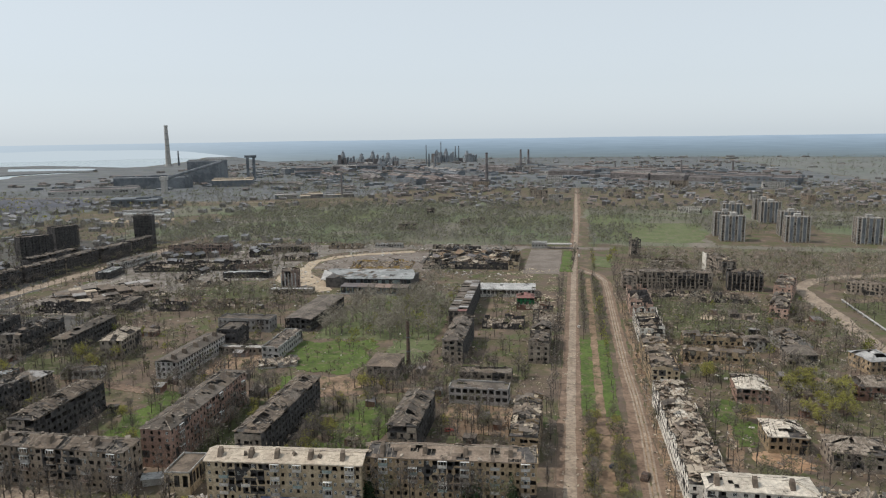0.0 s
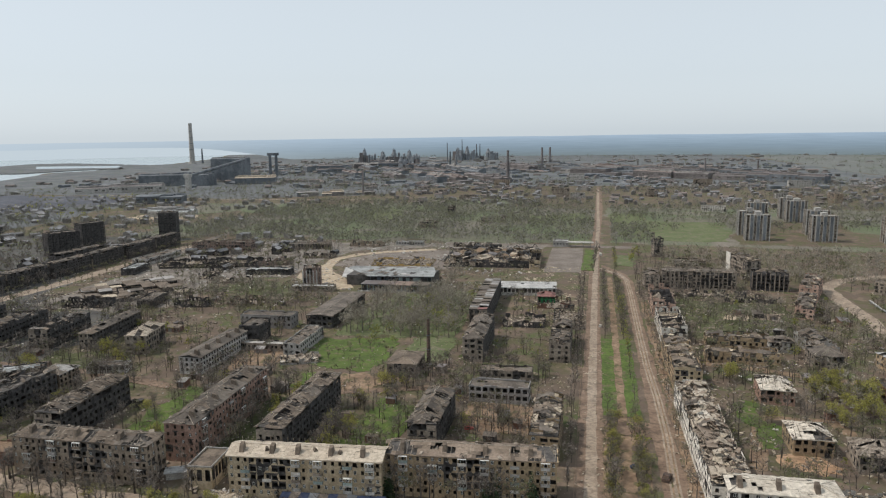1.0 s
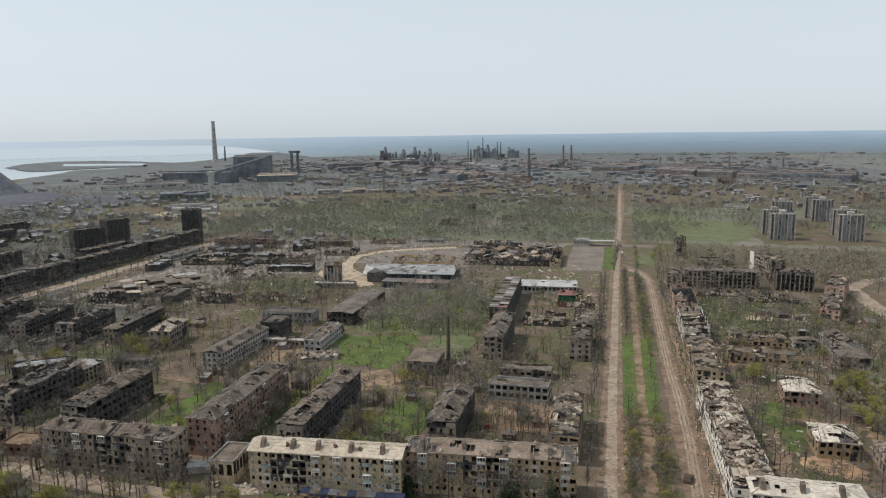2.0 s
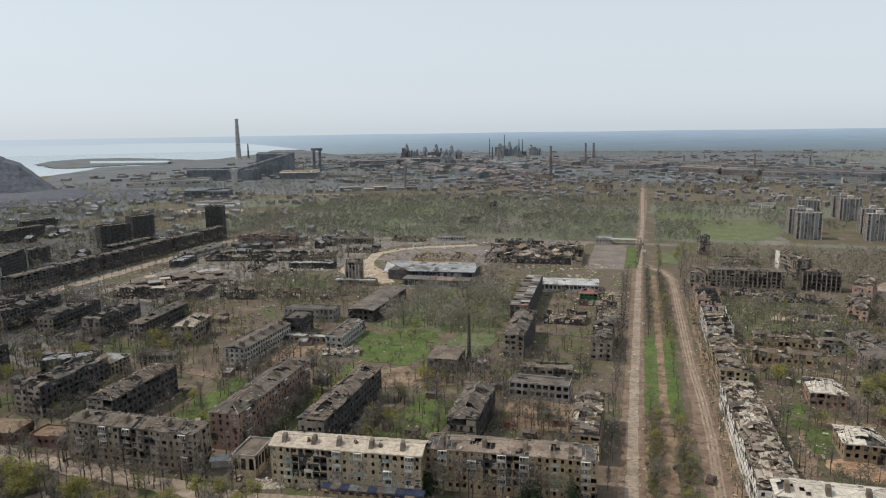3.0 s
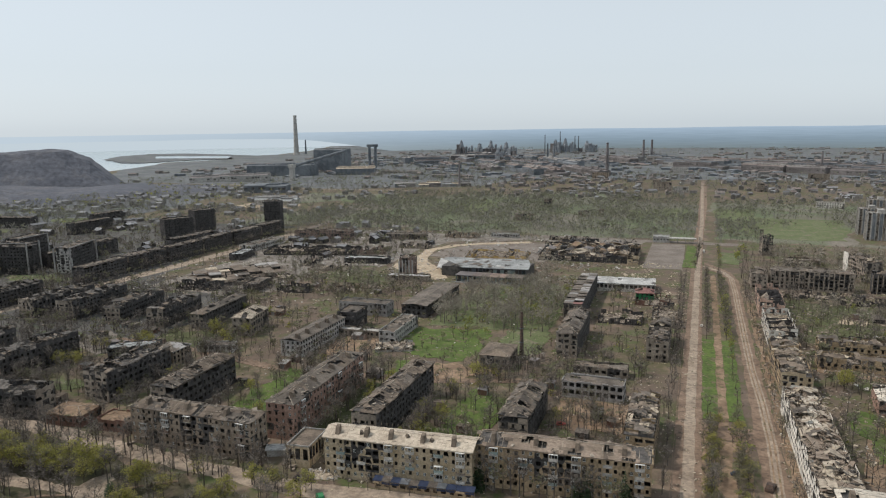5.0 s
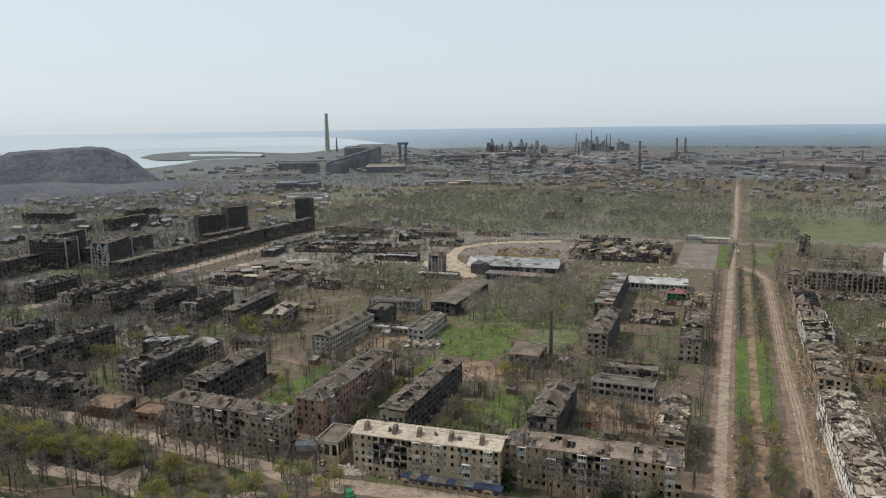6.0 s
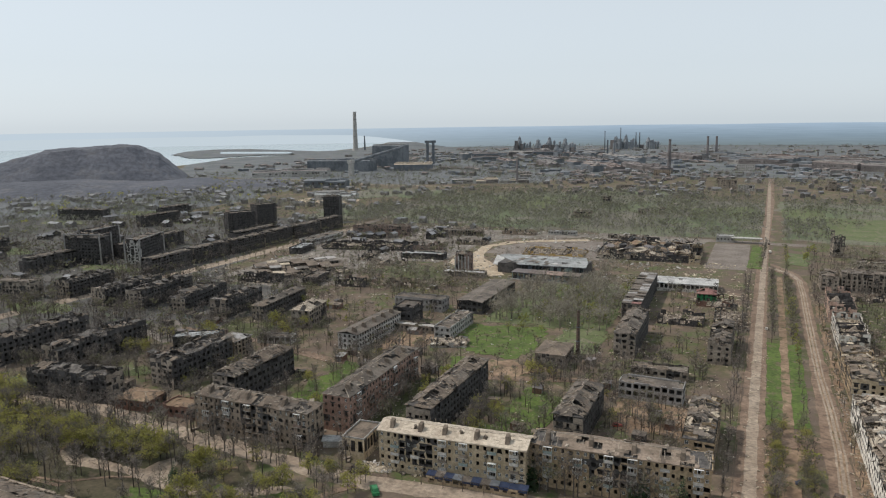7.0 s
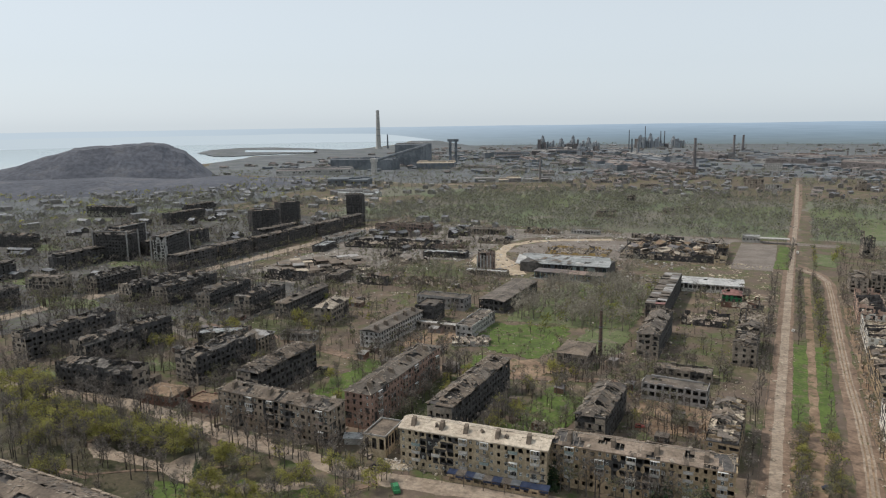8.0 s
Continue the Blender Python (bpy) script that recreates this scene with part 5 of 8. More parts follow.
for k in range(16):
    if k not in (5, 12):
        g = Geo()
        g.box(-33 + k * 4.12, 6.3 + q.uniform(0, 0.2), 15.0, -33 + k * 4.12 + q.uniform(3.5, 4.08), 7.2, 15.45 + q.uniform(0, 0.25))
        piece("parapet", g.mesh("parapet", ["brownplaster"]), park_house)

# ---- east of the avenue ----
block("apartment_house", 40, 355, 91, 54, 13, 12, 4, "tan", "tan apartment house with a cream end, its roof blown away", "apartment house", roof="open", roofmat="brownroof", hurt=0.5, seed=51, torn=3.5, gable="cream", shell=0.84)
white_ruin = block("ruined_apartment_house", 39.5, 262, 91, 92, 13, 12.5, 4, "brightplaster", "long white apartment house, gutted, its pale roof fallen in", "ruined house", roof="open", roofmat="creamroof", hurt=0.32, seed=52, torn=3.6,
      ww=1.2, wh=1.6, rise=2.4, shell=0.84)
q = random.Random(61)
g = Geo()
scatter(g, 91, 12, 10.6, q, 620, (0.25, 1.2))
scatter(g, 91, 12, 10.9, q, 420, (0.4, 1.5), 1)
scatter(g, 91, 12, 11.2, q, 220, (0.6, 2.0), 2, 0.2)
for _ in range(90):
    u, v = q.uniform(-45, 45), q.uniform(-6, 6)
    g.beam((u, v, 10.2), (u + q.uniform(-2, 2), v + q.uniform(-2.5, 2.5), q.uniform(11.5, 14.2)), 0.12, 3)
stuff("rubble_stone", g.mesh("rubble_stone", ["chalk", "rubble", "tanroof", "wood"]), white_ruin)
for k in range(9):
    g = Geo()
    g.slab((0, 0, 0), (q.uniform(6, 11), q.uniform(3.5, 5.5), 0.2))
    piece("fallen_slab", g.mesh("fallen_slab", [q.choice(("chalkroof", "chalk", "chalkroof", "tanroof"))]), white_ruin,
          pose(-40 + k * 10 + q.uniform(-3, 3), q.uniform(-2.5, 2.5), 11.2 + q.uniform(0, 0.8), q.uniform(-24, 24), q.uniform(-8, 8), q.uniform(-20, 20)))
block("apartment_house", 54, 215, 0, 32, 11.5, 12, 4, "white", "white apartment house with a pale low roof and stacks", "apartment house", roofmat="chalkroof", hurt=0.1, seed=53, rise=1.6, stacks=3, framed=0.5, over=0.6)
ruin("ruined_apartment_house", 87, 214, 0, 33, 13, 11, "white", "collapsed half of a white apartment house", seed=153, floors=4, torn=5.0, fill=6.0, chalky=0.45, category="ruined house")
for x, y, t, L, W, s, wall, rf in ((77, 324, -3, 14, 19, 54, "pink", "chalkroof"), (77, 272, 0, 14, 16, 55, "tan", "chalkroof"), (99, 260, -2, 20, 15, 56, "grey", "rubble"),
                                   (147, 372, 15, 15, 17, 57, "tan", "whiteroof"), (113, 377, 0, 14, 16, 58, "grey", "slate"), (131, 331, 5, 17, 11, 59, "brick", "rubble")):
    block("house", x, y, t, L, W, 7, 2, wall, "two-storey house with a shattered hipped roof" if rf != "whiteroof" else "two-storey house with a white hipped roof", "house",
          roofmat=rf, hurt=0.12 if rf in ("whiteroof", "slate") else 0.42, seed=s, rise=3.2, group="low houses")
block("house", 73, 376, 0, 36, 12, 7, 2, "tan", "burnt long two-storey tan house", "house", roof="open", hurt=0.4, seed=60, torn=1.5, group="low houses")
block("house", 76, 404, 0, 34, 11, 7, 2, "tan", "burnt two-storey house with an ochre top", "house", roof="open", hurt=0.4, seed=61, torn=2.0, group="low houses")
block("house", 116, 402, 95, 34, 11, 8, 2, "concrete", "broken pale two-storey house", "house", roof="open", hurt=0.5, seed=62, torn=3.0, group="low houses")
block("house", 97, 398, 0, 13, 10, 6, 2, "concrete", "small pale house with a torn roof", "house", roofmat="slate", hurt=0.36, seed=63, rise=2.5, group="low houses")
block("house", 134, 487, 72, 40, 11, 10, 3, "rosy", "row of pinkish ruined houses along the street", "house", roof="open", torn=3.5, hurt=0.45, seed=64, rise=2.4, group="low houses")
long_block = block("apartment_house", 74.5, 553, 1, 54, 13, 14, 5, "grey", "grey apartment house with pale ribs and burnt window columns", "apartment house", roof="flat", roofmat="slate", hurt=0.3, seed=65, torn=1.2, ww=1.3, wh=1.6, burn=(0.5, 0.95))
ribs(long_block, 54, 13, 14, 17)
short_block = block("apartment_house", 126.5, 556, -6, 25, 14, 15, 5, "burnt", "burnt apartment house with a crumbled roofline", "apartment house", roof="open", hurt=0.4, seed=66, torn=1.5)
ribs(short_block, 25, 14, 13.5, 8)
ruin("ruined_pavilion", 75, 527, 1, 58, 11, 4, "burnt", "low dark ruined pavilions before the long house", seed=660, floors=1, torn=3, fill=0.9, chalky=0.15, slabs=8, category="pavilion")
ruin("ruined_pavilion", 106, 514, -2, 36, 11, 4, "burnt", "low dark ruined pavilions in the courtyard", seed=661, floors=1, torn=3, fill=0.9, chalky=0.15, slabs=6, category="pavilion")
block("shop", 46, 506, 2, 9, 12, 4.5, 1, "pink", "small shop with a pinkish flat roof", "shop", roof="flat", roofmat="redroof", hurt=0.1, seed=662)
block("apartment_house", 151, 538, 70, 44, 12, 13, 4, "rosy", "pinkish ruined apartment house", "apartment house", roof="open", hurt=0.45, seed=67, torn=3.0)
white_end = block("apartment_house", 117, 604, 104, 36, 12, 18, 6, "grey", "burnt apartment house, half fallen, with a white end", "apartment house", roof="open", hurt=0.45, seed=68, torn=5.0)
g = Geo()
g.box(10.5, 6.02, 0.0, 18.2, 6.3, 18.2)
piece("end_wall", g.mesh("end_wall", ["brightplaster"]), white_end, None, "white standing wall")
block("apartment_house", 40.5, 556, 90, 26, 11, 12, 4, "grey", "burnt corner house beside the avenue", "apartment house", roof="open", hurt=0.4, seed=69, torn=1.0)
ruin("ruined_house", 42, 484, 90, 44, 14, 13, "rosy", "bombed-out pink house by the avenue", seed=70, torn=5, fill=4.0, chalky=1.0, slabs=24, floors=4)
ruin("ruined_house", 42, 425, 90, 48, 14, 12, "brightplaster", "bombed-out pale house by the avenue", seed=71, torn=5, fill=3.8, chalky=1.0, slabs=26, floors=4)
ruin("ruined_tower", 56, 690, 10, 9, 10, 25, "grey", "remnant of a tall house, half fallen", seed=72, floors=8, torn=20, fill=2)
block("house", 75, 600, 0, 40, 14, 6, 2, "grey", "low flat-roofed grey shop row", "house", roof="flat", roofmat="slate", hurt=0.3, seed=73)
block("house", 80, 640, 0, 26, 12, 7, 2, "grey", "low burnt service building", "house", roof="open", hurt=0.4, seed=74, torn=1)
block("house", 220, 545, -30, 46, 13, 9, 3, "grey", "scorched grey three-storey school with a torn flat roof", "school", roof="flat", roofmat="brownroof", hurt=0.4, seed=75)
block("garage_row", 168, 1085, -8, 34, 14, 9, 3, "white", "pale office by the factory road", "office", roof="flat", roofmat="slate", hurt=0.05, seed=76)
for k, (x, y) in enumerate(((170.5, 811), (170, 850), (198, 947), (251, 974), (252, 1012), (236, 809), (244, 860), (305, 803))):
    block("tower_block", x, y, -4, 24, 16, 28, 9, "grey", "grey nine-storey tower block with dark stacked balconies", "tower block", roof="flat", roofmat="concrete",
          hurt=0.2, seed=80 + k, bay=3.0, ww=1.6, wh=1.9, group="tower blocks")

# pale frames on the burnt western slabs
for ob in [o for o in bpy.data.objects if o.name.startswith("tower_block") and o.location.x < -500 and o.location.y < 460]:
    L2, W2, top = {-556: (17, 8, 27), -570: (17, 7, 28), -505: (23, 6.5, 25)}[round(ob.location.x)]
    g = Geo()
    g.box(-0.5, -0.5, 0, 0.5, 0.5, top + 0.6)
    me = g.mesh("corner_frame", ["greyshed"])
    for u in (-L2, L2):
        for v in (-W2, W2):
            piece("corner_frame", me, ob, pose(u * 1.02, v * 1.03, 0))
    g = Geo()
    g.box(-L2, -W2 * 1.04 - 0.3, top + 0.1, L2, -W2 * 1.04 + 0.4, top + 0.8)
    piece("top_frame", g.mesh("top_frame", ["greyshed"]), ob)

# pale ribs, balcony stacks and roof boxes of the tower blocks
for ob in [o for o in bpy.data.objects if o.name.startswith("tower_block") and o.location.y > 700 and o.location.x > 0]:
    top = 28
    g = Geo()
    g.box(-0.55, -0.6, 0, 0.55, 0, top + 0.7)
    rib = g.mesh("pilaster", ["concrete"])
    g = Geo()
    g.box(-1.3, -1.1, 1.5, 1.3, -0.003, top - 0.4)
    stackm = g.mesh("loggia_tower", ["darksteel"])
    for u in (-11.9, -8.4, -4.6, -1.4, 1.4, 4.6, 8.4, 11.9):
        piece("pilaster", rib, ob, pose(u, -8.003, 0))
    for u in (-6.5, 0.0, 6.5):
        piece("loggia_tower", stackm, ob, pose(u, -8.003, 0), "dark stack of glazed balconies")
    for v in (-7.6, 0.0, 7.6):
        piece("pilaster", rib, ob, pose(-12.003, v, 0, 0, 0, -90))
    g = Geo()
    g.box(-3, -4, 0, 3, 3, 3.2)
    piece("lift_house", g.mesh("lift_house", ["concrete"]), ob, pose(0, 0, top - 0.1))

# ---- ruins by the market ----
ruin("ruined_store", -98, 650, 3, 84, 76, 9, "burnt", "burnt-out collapsed superstore of black wreckage", seed=90, floors=2, torn=9, fill=2.2, bay=6, category="store", chalky=0.3)
block("store", -52, 518, 4, 42, 22, 6, 1, "white", "shop with a long white sheet roof", "store", roofmat="whiteroof", hurt=0.08, seed=91, rise=1.4, ww=2.5, wh=2.6, hip=False)
ruin("ruined_shops", -30, 480, 0, 22, 20, 5, "brick", "smashed small shops with a red roof piece", seed=92, floors=1, torn=3, fill=1.0)
dp = thing("ruined_depot", -356, 471, 45, "flattened depot with a field of fallen pale roof panels", "depot")
take(-356, 471, 38, 30, 45)
rng = random.Random(93)
for i in range(7):
    for j in range(5):
        if rng.random() < 0.85:
            g = Geo()
            g.slab((0, 0, 0), (10.0 * rng.uniform(0.85, 1.0), 11.6 * rng.uniform(0.85, 1.0), 0.4))
            h = 4.2 if rng.random() < 0.75 else 1.6
            piece("roof_panel", g.mesh("roof_panel", [rng.choice(("greyshed", "brownroof", "brownroof", "slate", "rubble", "chalk"))]), dp,
                  pose(-31 + i * 10.3, -24 + j * 12, h + rng.uniform(0, 0.5), rng.uniform(-3, 3), rng.uniform(-3, 3), rng.uniform(-2, 2)))
for j in range(6):
    g = Geo()
    facade(g, (-36, -30 + j * 12, 0), (1, 0, 0), (0, -1, 0), 72, 4.0, 1, 12, rng, base=0.3, ww=4, wh=2.4, hurt=0.6, cut=ragged(rng, 4.0, 4, 0.6))
    piece("wall", g.mesh("wall", ["burnt", "inside", "soot"]), dp)
g = Geo()
scatter(g, 74, 62, 0.4, rng, 900, (0.6, 2.4))
stuff("rubble", g.mesh("rubble", ["rubble"]), dp)
ruin("ruined_works", -355, 585, 14, 90, 26, 7, "burnt", "long burnt-out workshop full of rubble", seed=94, floors=2, torn=4, fill=1.6, bay=5, category="workshop")
block("house", -371, 664, 4, 34, 12, 11, 3, "palebrick", "pale brick house with gaping windows behind the depot", "house", roof="flat", roofmat="brownroof", hurt=0.35, seed=95)
block("house", -406, 664, 4, 30, 12, 10, 3, "palebrick", "pale brick house with gaping windows behind the depot", "house", roof="open", roofmat="brownroof", hurt=0.4, seed=96)
block("depot", -425, 603, 88, 56, 15, 6, 1, "concrete", "low depot with a pale flat roof", "depot", roof="flat", roofmat="slate", hurt=0.2, seed=97, ww=3, wh=2.4)

rng = random.Random(31)
block("shop", -36, 487, 4, 12, 11, 6, 2, "greenpaint", "small shop with green walls and a broken red roof", "shop", roofmat="redroof", hurt=0.25, seed=98, rise=3.0)
ruin("ruined_shops", -46, 430, 2, 26, 20, 5, "burnt", "smashed small shops with bent frames", seed=99, floors=1, torn=3, fill=1.0, chalky=0.08)
ruin("ruined_shops", -20, 440, 2, 16, 40, 6, "grey", "smashed row of small houses", seed=100, floors=2, torn=4, fill=1.0, chalky=0.12)
block("apartment_house", -492, 318, 12, 30, 12, 13, 4, "grey", "scorched grey apartment house among trees", "apartment house", roof="flat", roofmat="slate", hurt=0.35, seed=111, torn=1.0)
block("apartment_house", -480, 262, 92, 46, 12, 14, 5, "burnt", "charred slab beside the street", "apartment house", roof="open", hurt=0.4, seed=112, torn=1.5, gable="grey")
block("apartment_house", -430, 215, 5, 44, 12, 14, 5, "burnt", "charred slab beside the street", "apartment house", roof="open", hurt=0.4, seed=113, torn=1.5)
block("apartment_house", -735, 432, 8, 90, 13, 14, 5, "burnt", "long charred slab far to the west", "apartment house", roof="open", hurt=0.4, seed=114, torn=1.5)
block("apartment_house", -830, 640, 12, 70, 13, 14, 5, "burnt", "long charred slab far to the west", "apartment house", roof="flat", roofmat="slate", hurt=0.3, seed=115)


# ---- wreckage of the superstore ----
rng = random.Random(909)
wreck = thing("wrecked_steelwork", -98, 650, 3, "tangle of bent black girders and torn tan roof sheets", "wreckage")
for k in range(70):
    g = Geo()
    u, v = rng.uniform(-40, 40), rng.uniform(-36, 36)
    w, ln = rng.uniform(0, 6.3), rng.uniform(5, 13)
    z0, z1 = rng.uniform(2.0, 6.0), rng.uniform(5, 12)
    p = [Vector((u + math.cos(w) * ln * t, v + math.sin(w) * ln * t, z0 + (z1 - z0) * math.sin(t * 2.6))) for t in (0, 0.3, 0.6, 1.0)]
    for a, b in zip(p, p[1:]):
        g.beam(a, b, 0.3)
    piece("girder", g.mesh("girder", [rng.choice(("soot", "burntcar", "darksteel"))]), wreck)
for k in range(46):
    g = Geo()
    g.slab((0, 0, 0), (rng.uniform(5, 13), rng.uniform(4, 9), 0.25))
    piece("torn_sheet", g.mesh("torn_sheet", [rng.choice(("dirt", "creamroof", "soot", "rust", "dirt", "chalk"))]), wreck,
          pose(rng.uniform(-36, 36), rng.uniform(-34, 34), rng.uniform(4.5, 9.5), rng.uniform(-18, 18), rng.uniform(-18, 18), rng.uniform(0, 90)))
for k in range(4):
    g = Geo()
    g.box(-3, -3, 0, 3, 3, rng.uniform(7, 10))
    piece("burnt_box", g.mesh("burnt_box", ["soot"]), wreck, pose(rng.uniform(-36, 36), rng.uniform(-30, 34), 0, 0, 0, rng.uniform(-10, 10)))


ruin("collapsed_annex", -158, 336, 20, 20, 12, 4, "concrete", "collapsed school annex, a tangle of grey panels", seed=640, floors=1, torn=3, fill=1.2, chalky=0.3, slabs=10, category="ruin")

# ---- low ruins round the depot and the market ----
for k, (x, y, t, L, W, H, wall) in enumerate(((-300, 520, 12, 34, 14, 5, "grey"), (-282, 556, 8, 40, 12, 5, "burnt"), (-300, 600, 20, 30, 16, 6, "palebrick"), (-270, 640, 5, 30, 12, 5, "grey"),
                                              (-300, 690, 10, 44, 12, 6, "grey"), (-245, 716, 2, 36, 12, 5, "brownplaster"), (-330, 540, 100, 26, 12, 5, "burnt"), (-408, 545, 100, 30, 12, 6, "burnt"),
                                              (-250, 452, 6, 26, 10, 5, "brownplaster"), (-285, 440, 10, 24, 12, 6, "burnt"), (-318, 440, 100, 28, 11, 6, "burnt"), (-360, 425, 8, 34, 12, 7, "burnt"),
                                              (-130, 726, 2, 40, 10, 5, "grey"), (-200, 728, 3, 30, 9, 4, "concrete"), (-400, 700, 6, 40, 14, 6, "grey"))):
    if k % 3 == 1:
        block("shop", x, y, t, L, W, H, 1, wall, "low scorched service building with a patched flat roof", "shop", roof="flat", roofmat=("slate", "greyroof", "brownroof")[k % 2], hurt=0.3, seed=600 + k, ww=1.8, wh=2.0)
    else:
        ruin("ruined_shops", x, y, t, L, W, H, wall, "flattened low building of broken walls and panels", seed=620 + k, floors=1, torn=4, fill=0.9, chalky=0.2, slabs=7)


# ---- the market hall and its neighbours ----
hall = thing("market_hall", -165, 535, 0, "market hall with a pale angular roof over dark glazing", "market hall")
take(-165, 535, 46, 24, 0)
rng = random.Random(5)
ring = [(-44, 20.5), (-39, 25), (4, 21.5), (10, 25.5), (31, 23), (36, 6), (39, -13), (12, -15), (-14, -17)]
hs = [8.2, 8.6, 9.0, 9.4, 9.6, 9.4, 9.2, 9.1, 9.0]
g = Geo()
mid = (4.0, 5.0, 9.9)
for i in range(9):
    j = (i + 1) % 9
    (a, b), (c, d) = ring[i], ring[j]
    g.face(((a, b, hs[i]), (c, d, hs[j]), mid))
    g.face(((c, d, hs[j] - 0.5), (a, b, hs[i] - 0.5), (mid[0], mid[1], mid[2] - 0.5)))
    g.face(((a, b, hs[i]), (a, b, hs[i] - 0.5), (c, d, hs[j] - 0.5), (c, d, hs[j])))
piece("roof", g.mesh("roof", ["greyroof"]), hall, None, "pale grey sheet roof with a pointed corner")
for k in range(26):
    g = Geo()
    g.slab((0, 0, 0), (rng.uniform(3, 9), rng.uniform(2, 5), 0.1))
    u, v = rng.uniform(-28, 32), rng.uniform(-12, 18)
    piece("roof_patch", g.mesh("roof_patch", [rng.choice(("greyroof", "whiteroof", "slate", "brownroof", "greyshed"))]), hall,
          pose(u, v, 9.95 - 0.035 * math.hypot(u - 4, v - 5) + 0.08 + 0.012 * k, 0, 0, rng.choice((-2, 88)) + rng.uniform(-4, 4)))
# no opening here: a dark slab stands for the hole's dark inside
g = Geo()
g.slab((0, 0, 0), (7.0, 5.0, 0.5))
piece("roof_hole", g.mesh("roof_hole", ["soot"]), hall, pose(21, -4, 9.35, 4, 5, 10), "soot-dark slab in place of a hole in the roof")
g = Geo()
for dz in (0.0, -0.3):
    g.face(((-46, 20, 8.3 + dz), (-37, 12, 8.2 + dz), (-24, -6, 4.6 + dz), (-42, -1, 4.2 + dz)))
g.face(((-42, -1, 4.2), (-24, -6, 4.6), (-24, -6, 4.3), (-42, -1, 3.9)))
piece("canopy", g.mesh("canopy", ["whiteroof"]), hall, None, "sagging white entrance canopy")
g = Geo()
g.box(-34, -11, 0, 36, 20, 8.0)
piece("core", g.mesh("core", ["inside"]), hall)
gm = Geo()
gm.box(-1.35, -0.04, 0.1, 1.35, 0.04, 3.6)
panes = [gm.mesh("pane", [k]) for k in ("glass", "glass", "teal", "darksteel")]
gm = Geo()
gm.box(-0.12, -0.15, 0, 0.12, 0.15, 8.2)
mm = gm.mesh("mullion", ["darksteel"])
for k in range(18):
    u = -13 + k * 2.9
    y = -14.0 + k * 0.16
    piece("mullion", mm, hall, pose(u, y, 0))
    for z in (0.2, 4.0):
        if rng.random() < 0.7 and k < 17:
            piece("pane", rng.choice(panes), hall, pose(u + 1.45, y + 0.1, z))
for k in range(4):
    g = Geo()
    a = -16 + k * 13.5
    g.box(a, -30, 5.0 + 0.12 * (k % 2), a + 13.42, -16, 5.4 + 0.12 * (k % 2))
    piece("annex_roof", g.mesh("annex_roof", [("rust", "farrust", "palebrick", "slate")[k]]), hall, None, "flat reddish roof of the low front annex")
g = Geo()
for o, al, out, ln, nb in (((-15, -29, 0), (1, 0, 0), (0, -1, 0), 51, 16), ((36, -29, 0), (0, 1, 0), (1, 0, 0), 13, 3), ((-15, -16, 0), (0, -1, 0), (-1, 0, 0), 13, 3)):
    facade(g, o, al, out, ln, 5.0, 1, nb, rng, base=0.3, ww=2.5, wh=3.2, hurt=0.4)
piece("annex_wall", g.mesh("annex_wall", ["darksteel", "inside", "soot"]), hall)
g = Geo()
g.box(-0.2, -0.25, 0, 0.2, 0.25, 5.0)
me = g.mesh("post", ["teal"])
for k in range(12):
    piece("post", me, hall, pose(-15 + k * 4.6, -29.6, 0))
g = Geo()
g.box(-18, -33.5, 0, 38, -32.8, 0.9)
piece("plinth_wall", g.mesh("plinth_wall", ["concrete"]), hall, None, "low pale wall before the annex")

ruin("ruined_pavilion", -178, 622, 5, 56, 30, 3.5, "ochre", "low ochre ruins in the ring behind the market", seed=101, floors=1, torn=3, fill=0.6, bay=5, category="pavilion")
ruin("ruined_store_wing", -56, 640, 92, 60, 9, 9, "cream", "surviving pale end wall of the burnt superstore", seed=102, floors=2, torn=3, fill=1.5, bay=5, category="store")
block("palace_of_culture", -226, 518, 20, 14, 11, 16, 2, "palebrick", "red brick hall with tall pale columns, roofless", "hall", roof="open", hurt=0.2, seed=103, bay=2.2, ww=0.7, wh=5.0, torn=2.5)
pc = thing("portico", -226, 512.5, 20, "row of tall pale columns before the brick hall", "portico")
g = Geo()
g.box(-0.5, -0.4, 0, 0.5, 0.4, 13)
me = g.mesh("column", ["concrete"])
for k in range(5):
    piece("column", me, pc, pose(-5.4 + k * 2.7, 0, 0))
block("shop", -218, 500, 4, 34, 9, 4, 1, "grey", "low shop with a white roof", "shop", roof="flat", roofmat="whiteroof", hurt=0.1, seed=104)
block("filling_station", -38, 742, 2, 16, 12, 6, 1, "concrete", "small filling station shop", "filling station", roof="flat", roofmat="whiteroof", hurt=0.1, seed=105)
g = Geo()
st = thing("petrol_canopy", -18, 738, 2, "flat canopy of the filling station on thin posts", "canopy")
g.box(-14, -4, 4.6, 14, 4, 5.3)
piece("roof", g.mesh("roof", ["concrete"]), st)
g = Geo()
g.box(-0.25, -0.25, 0, 0.25, 0.25, 4.6)
me = g.mesh("post", ["concrete"])
for u in (-11, -4, 4, 11):
    piece("post", me, st, pose(u, 0, 0))


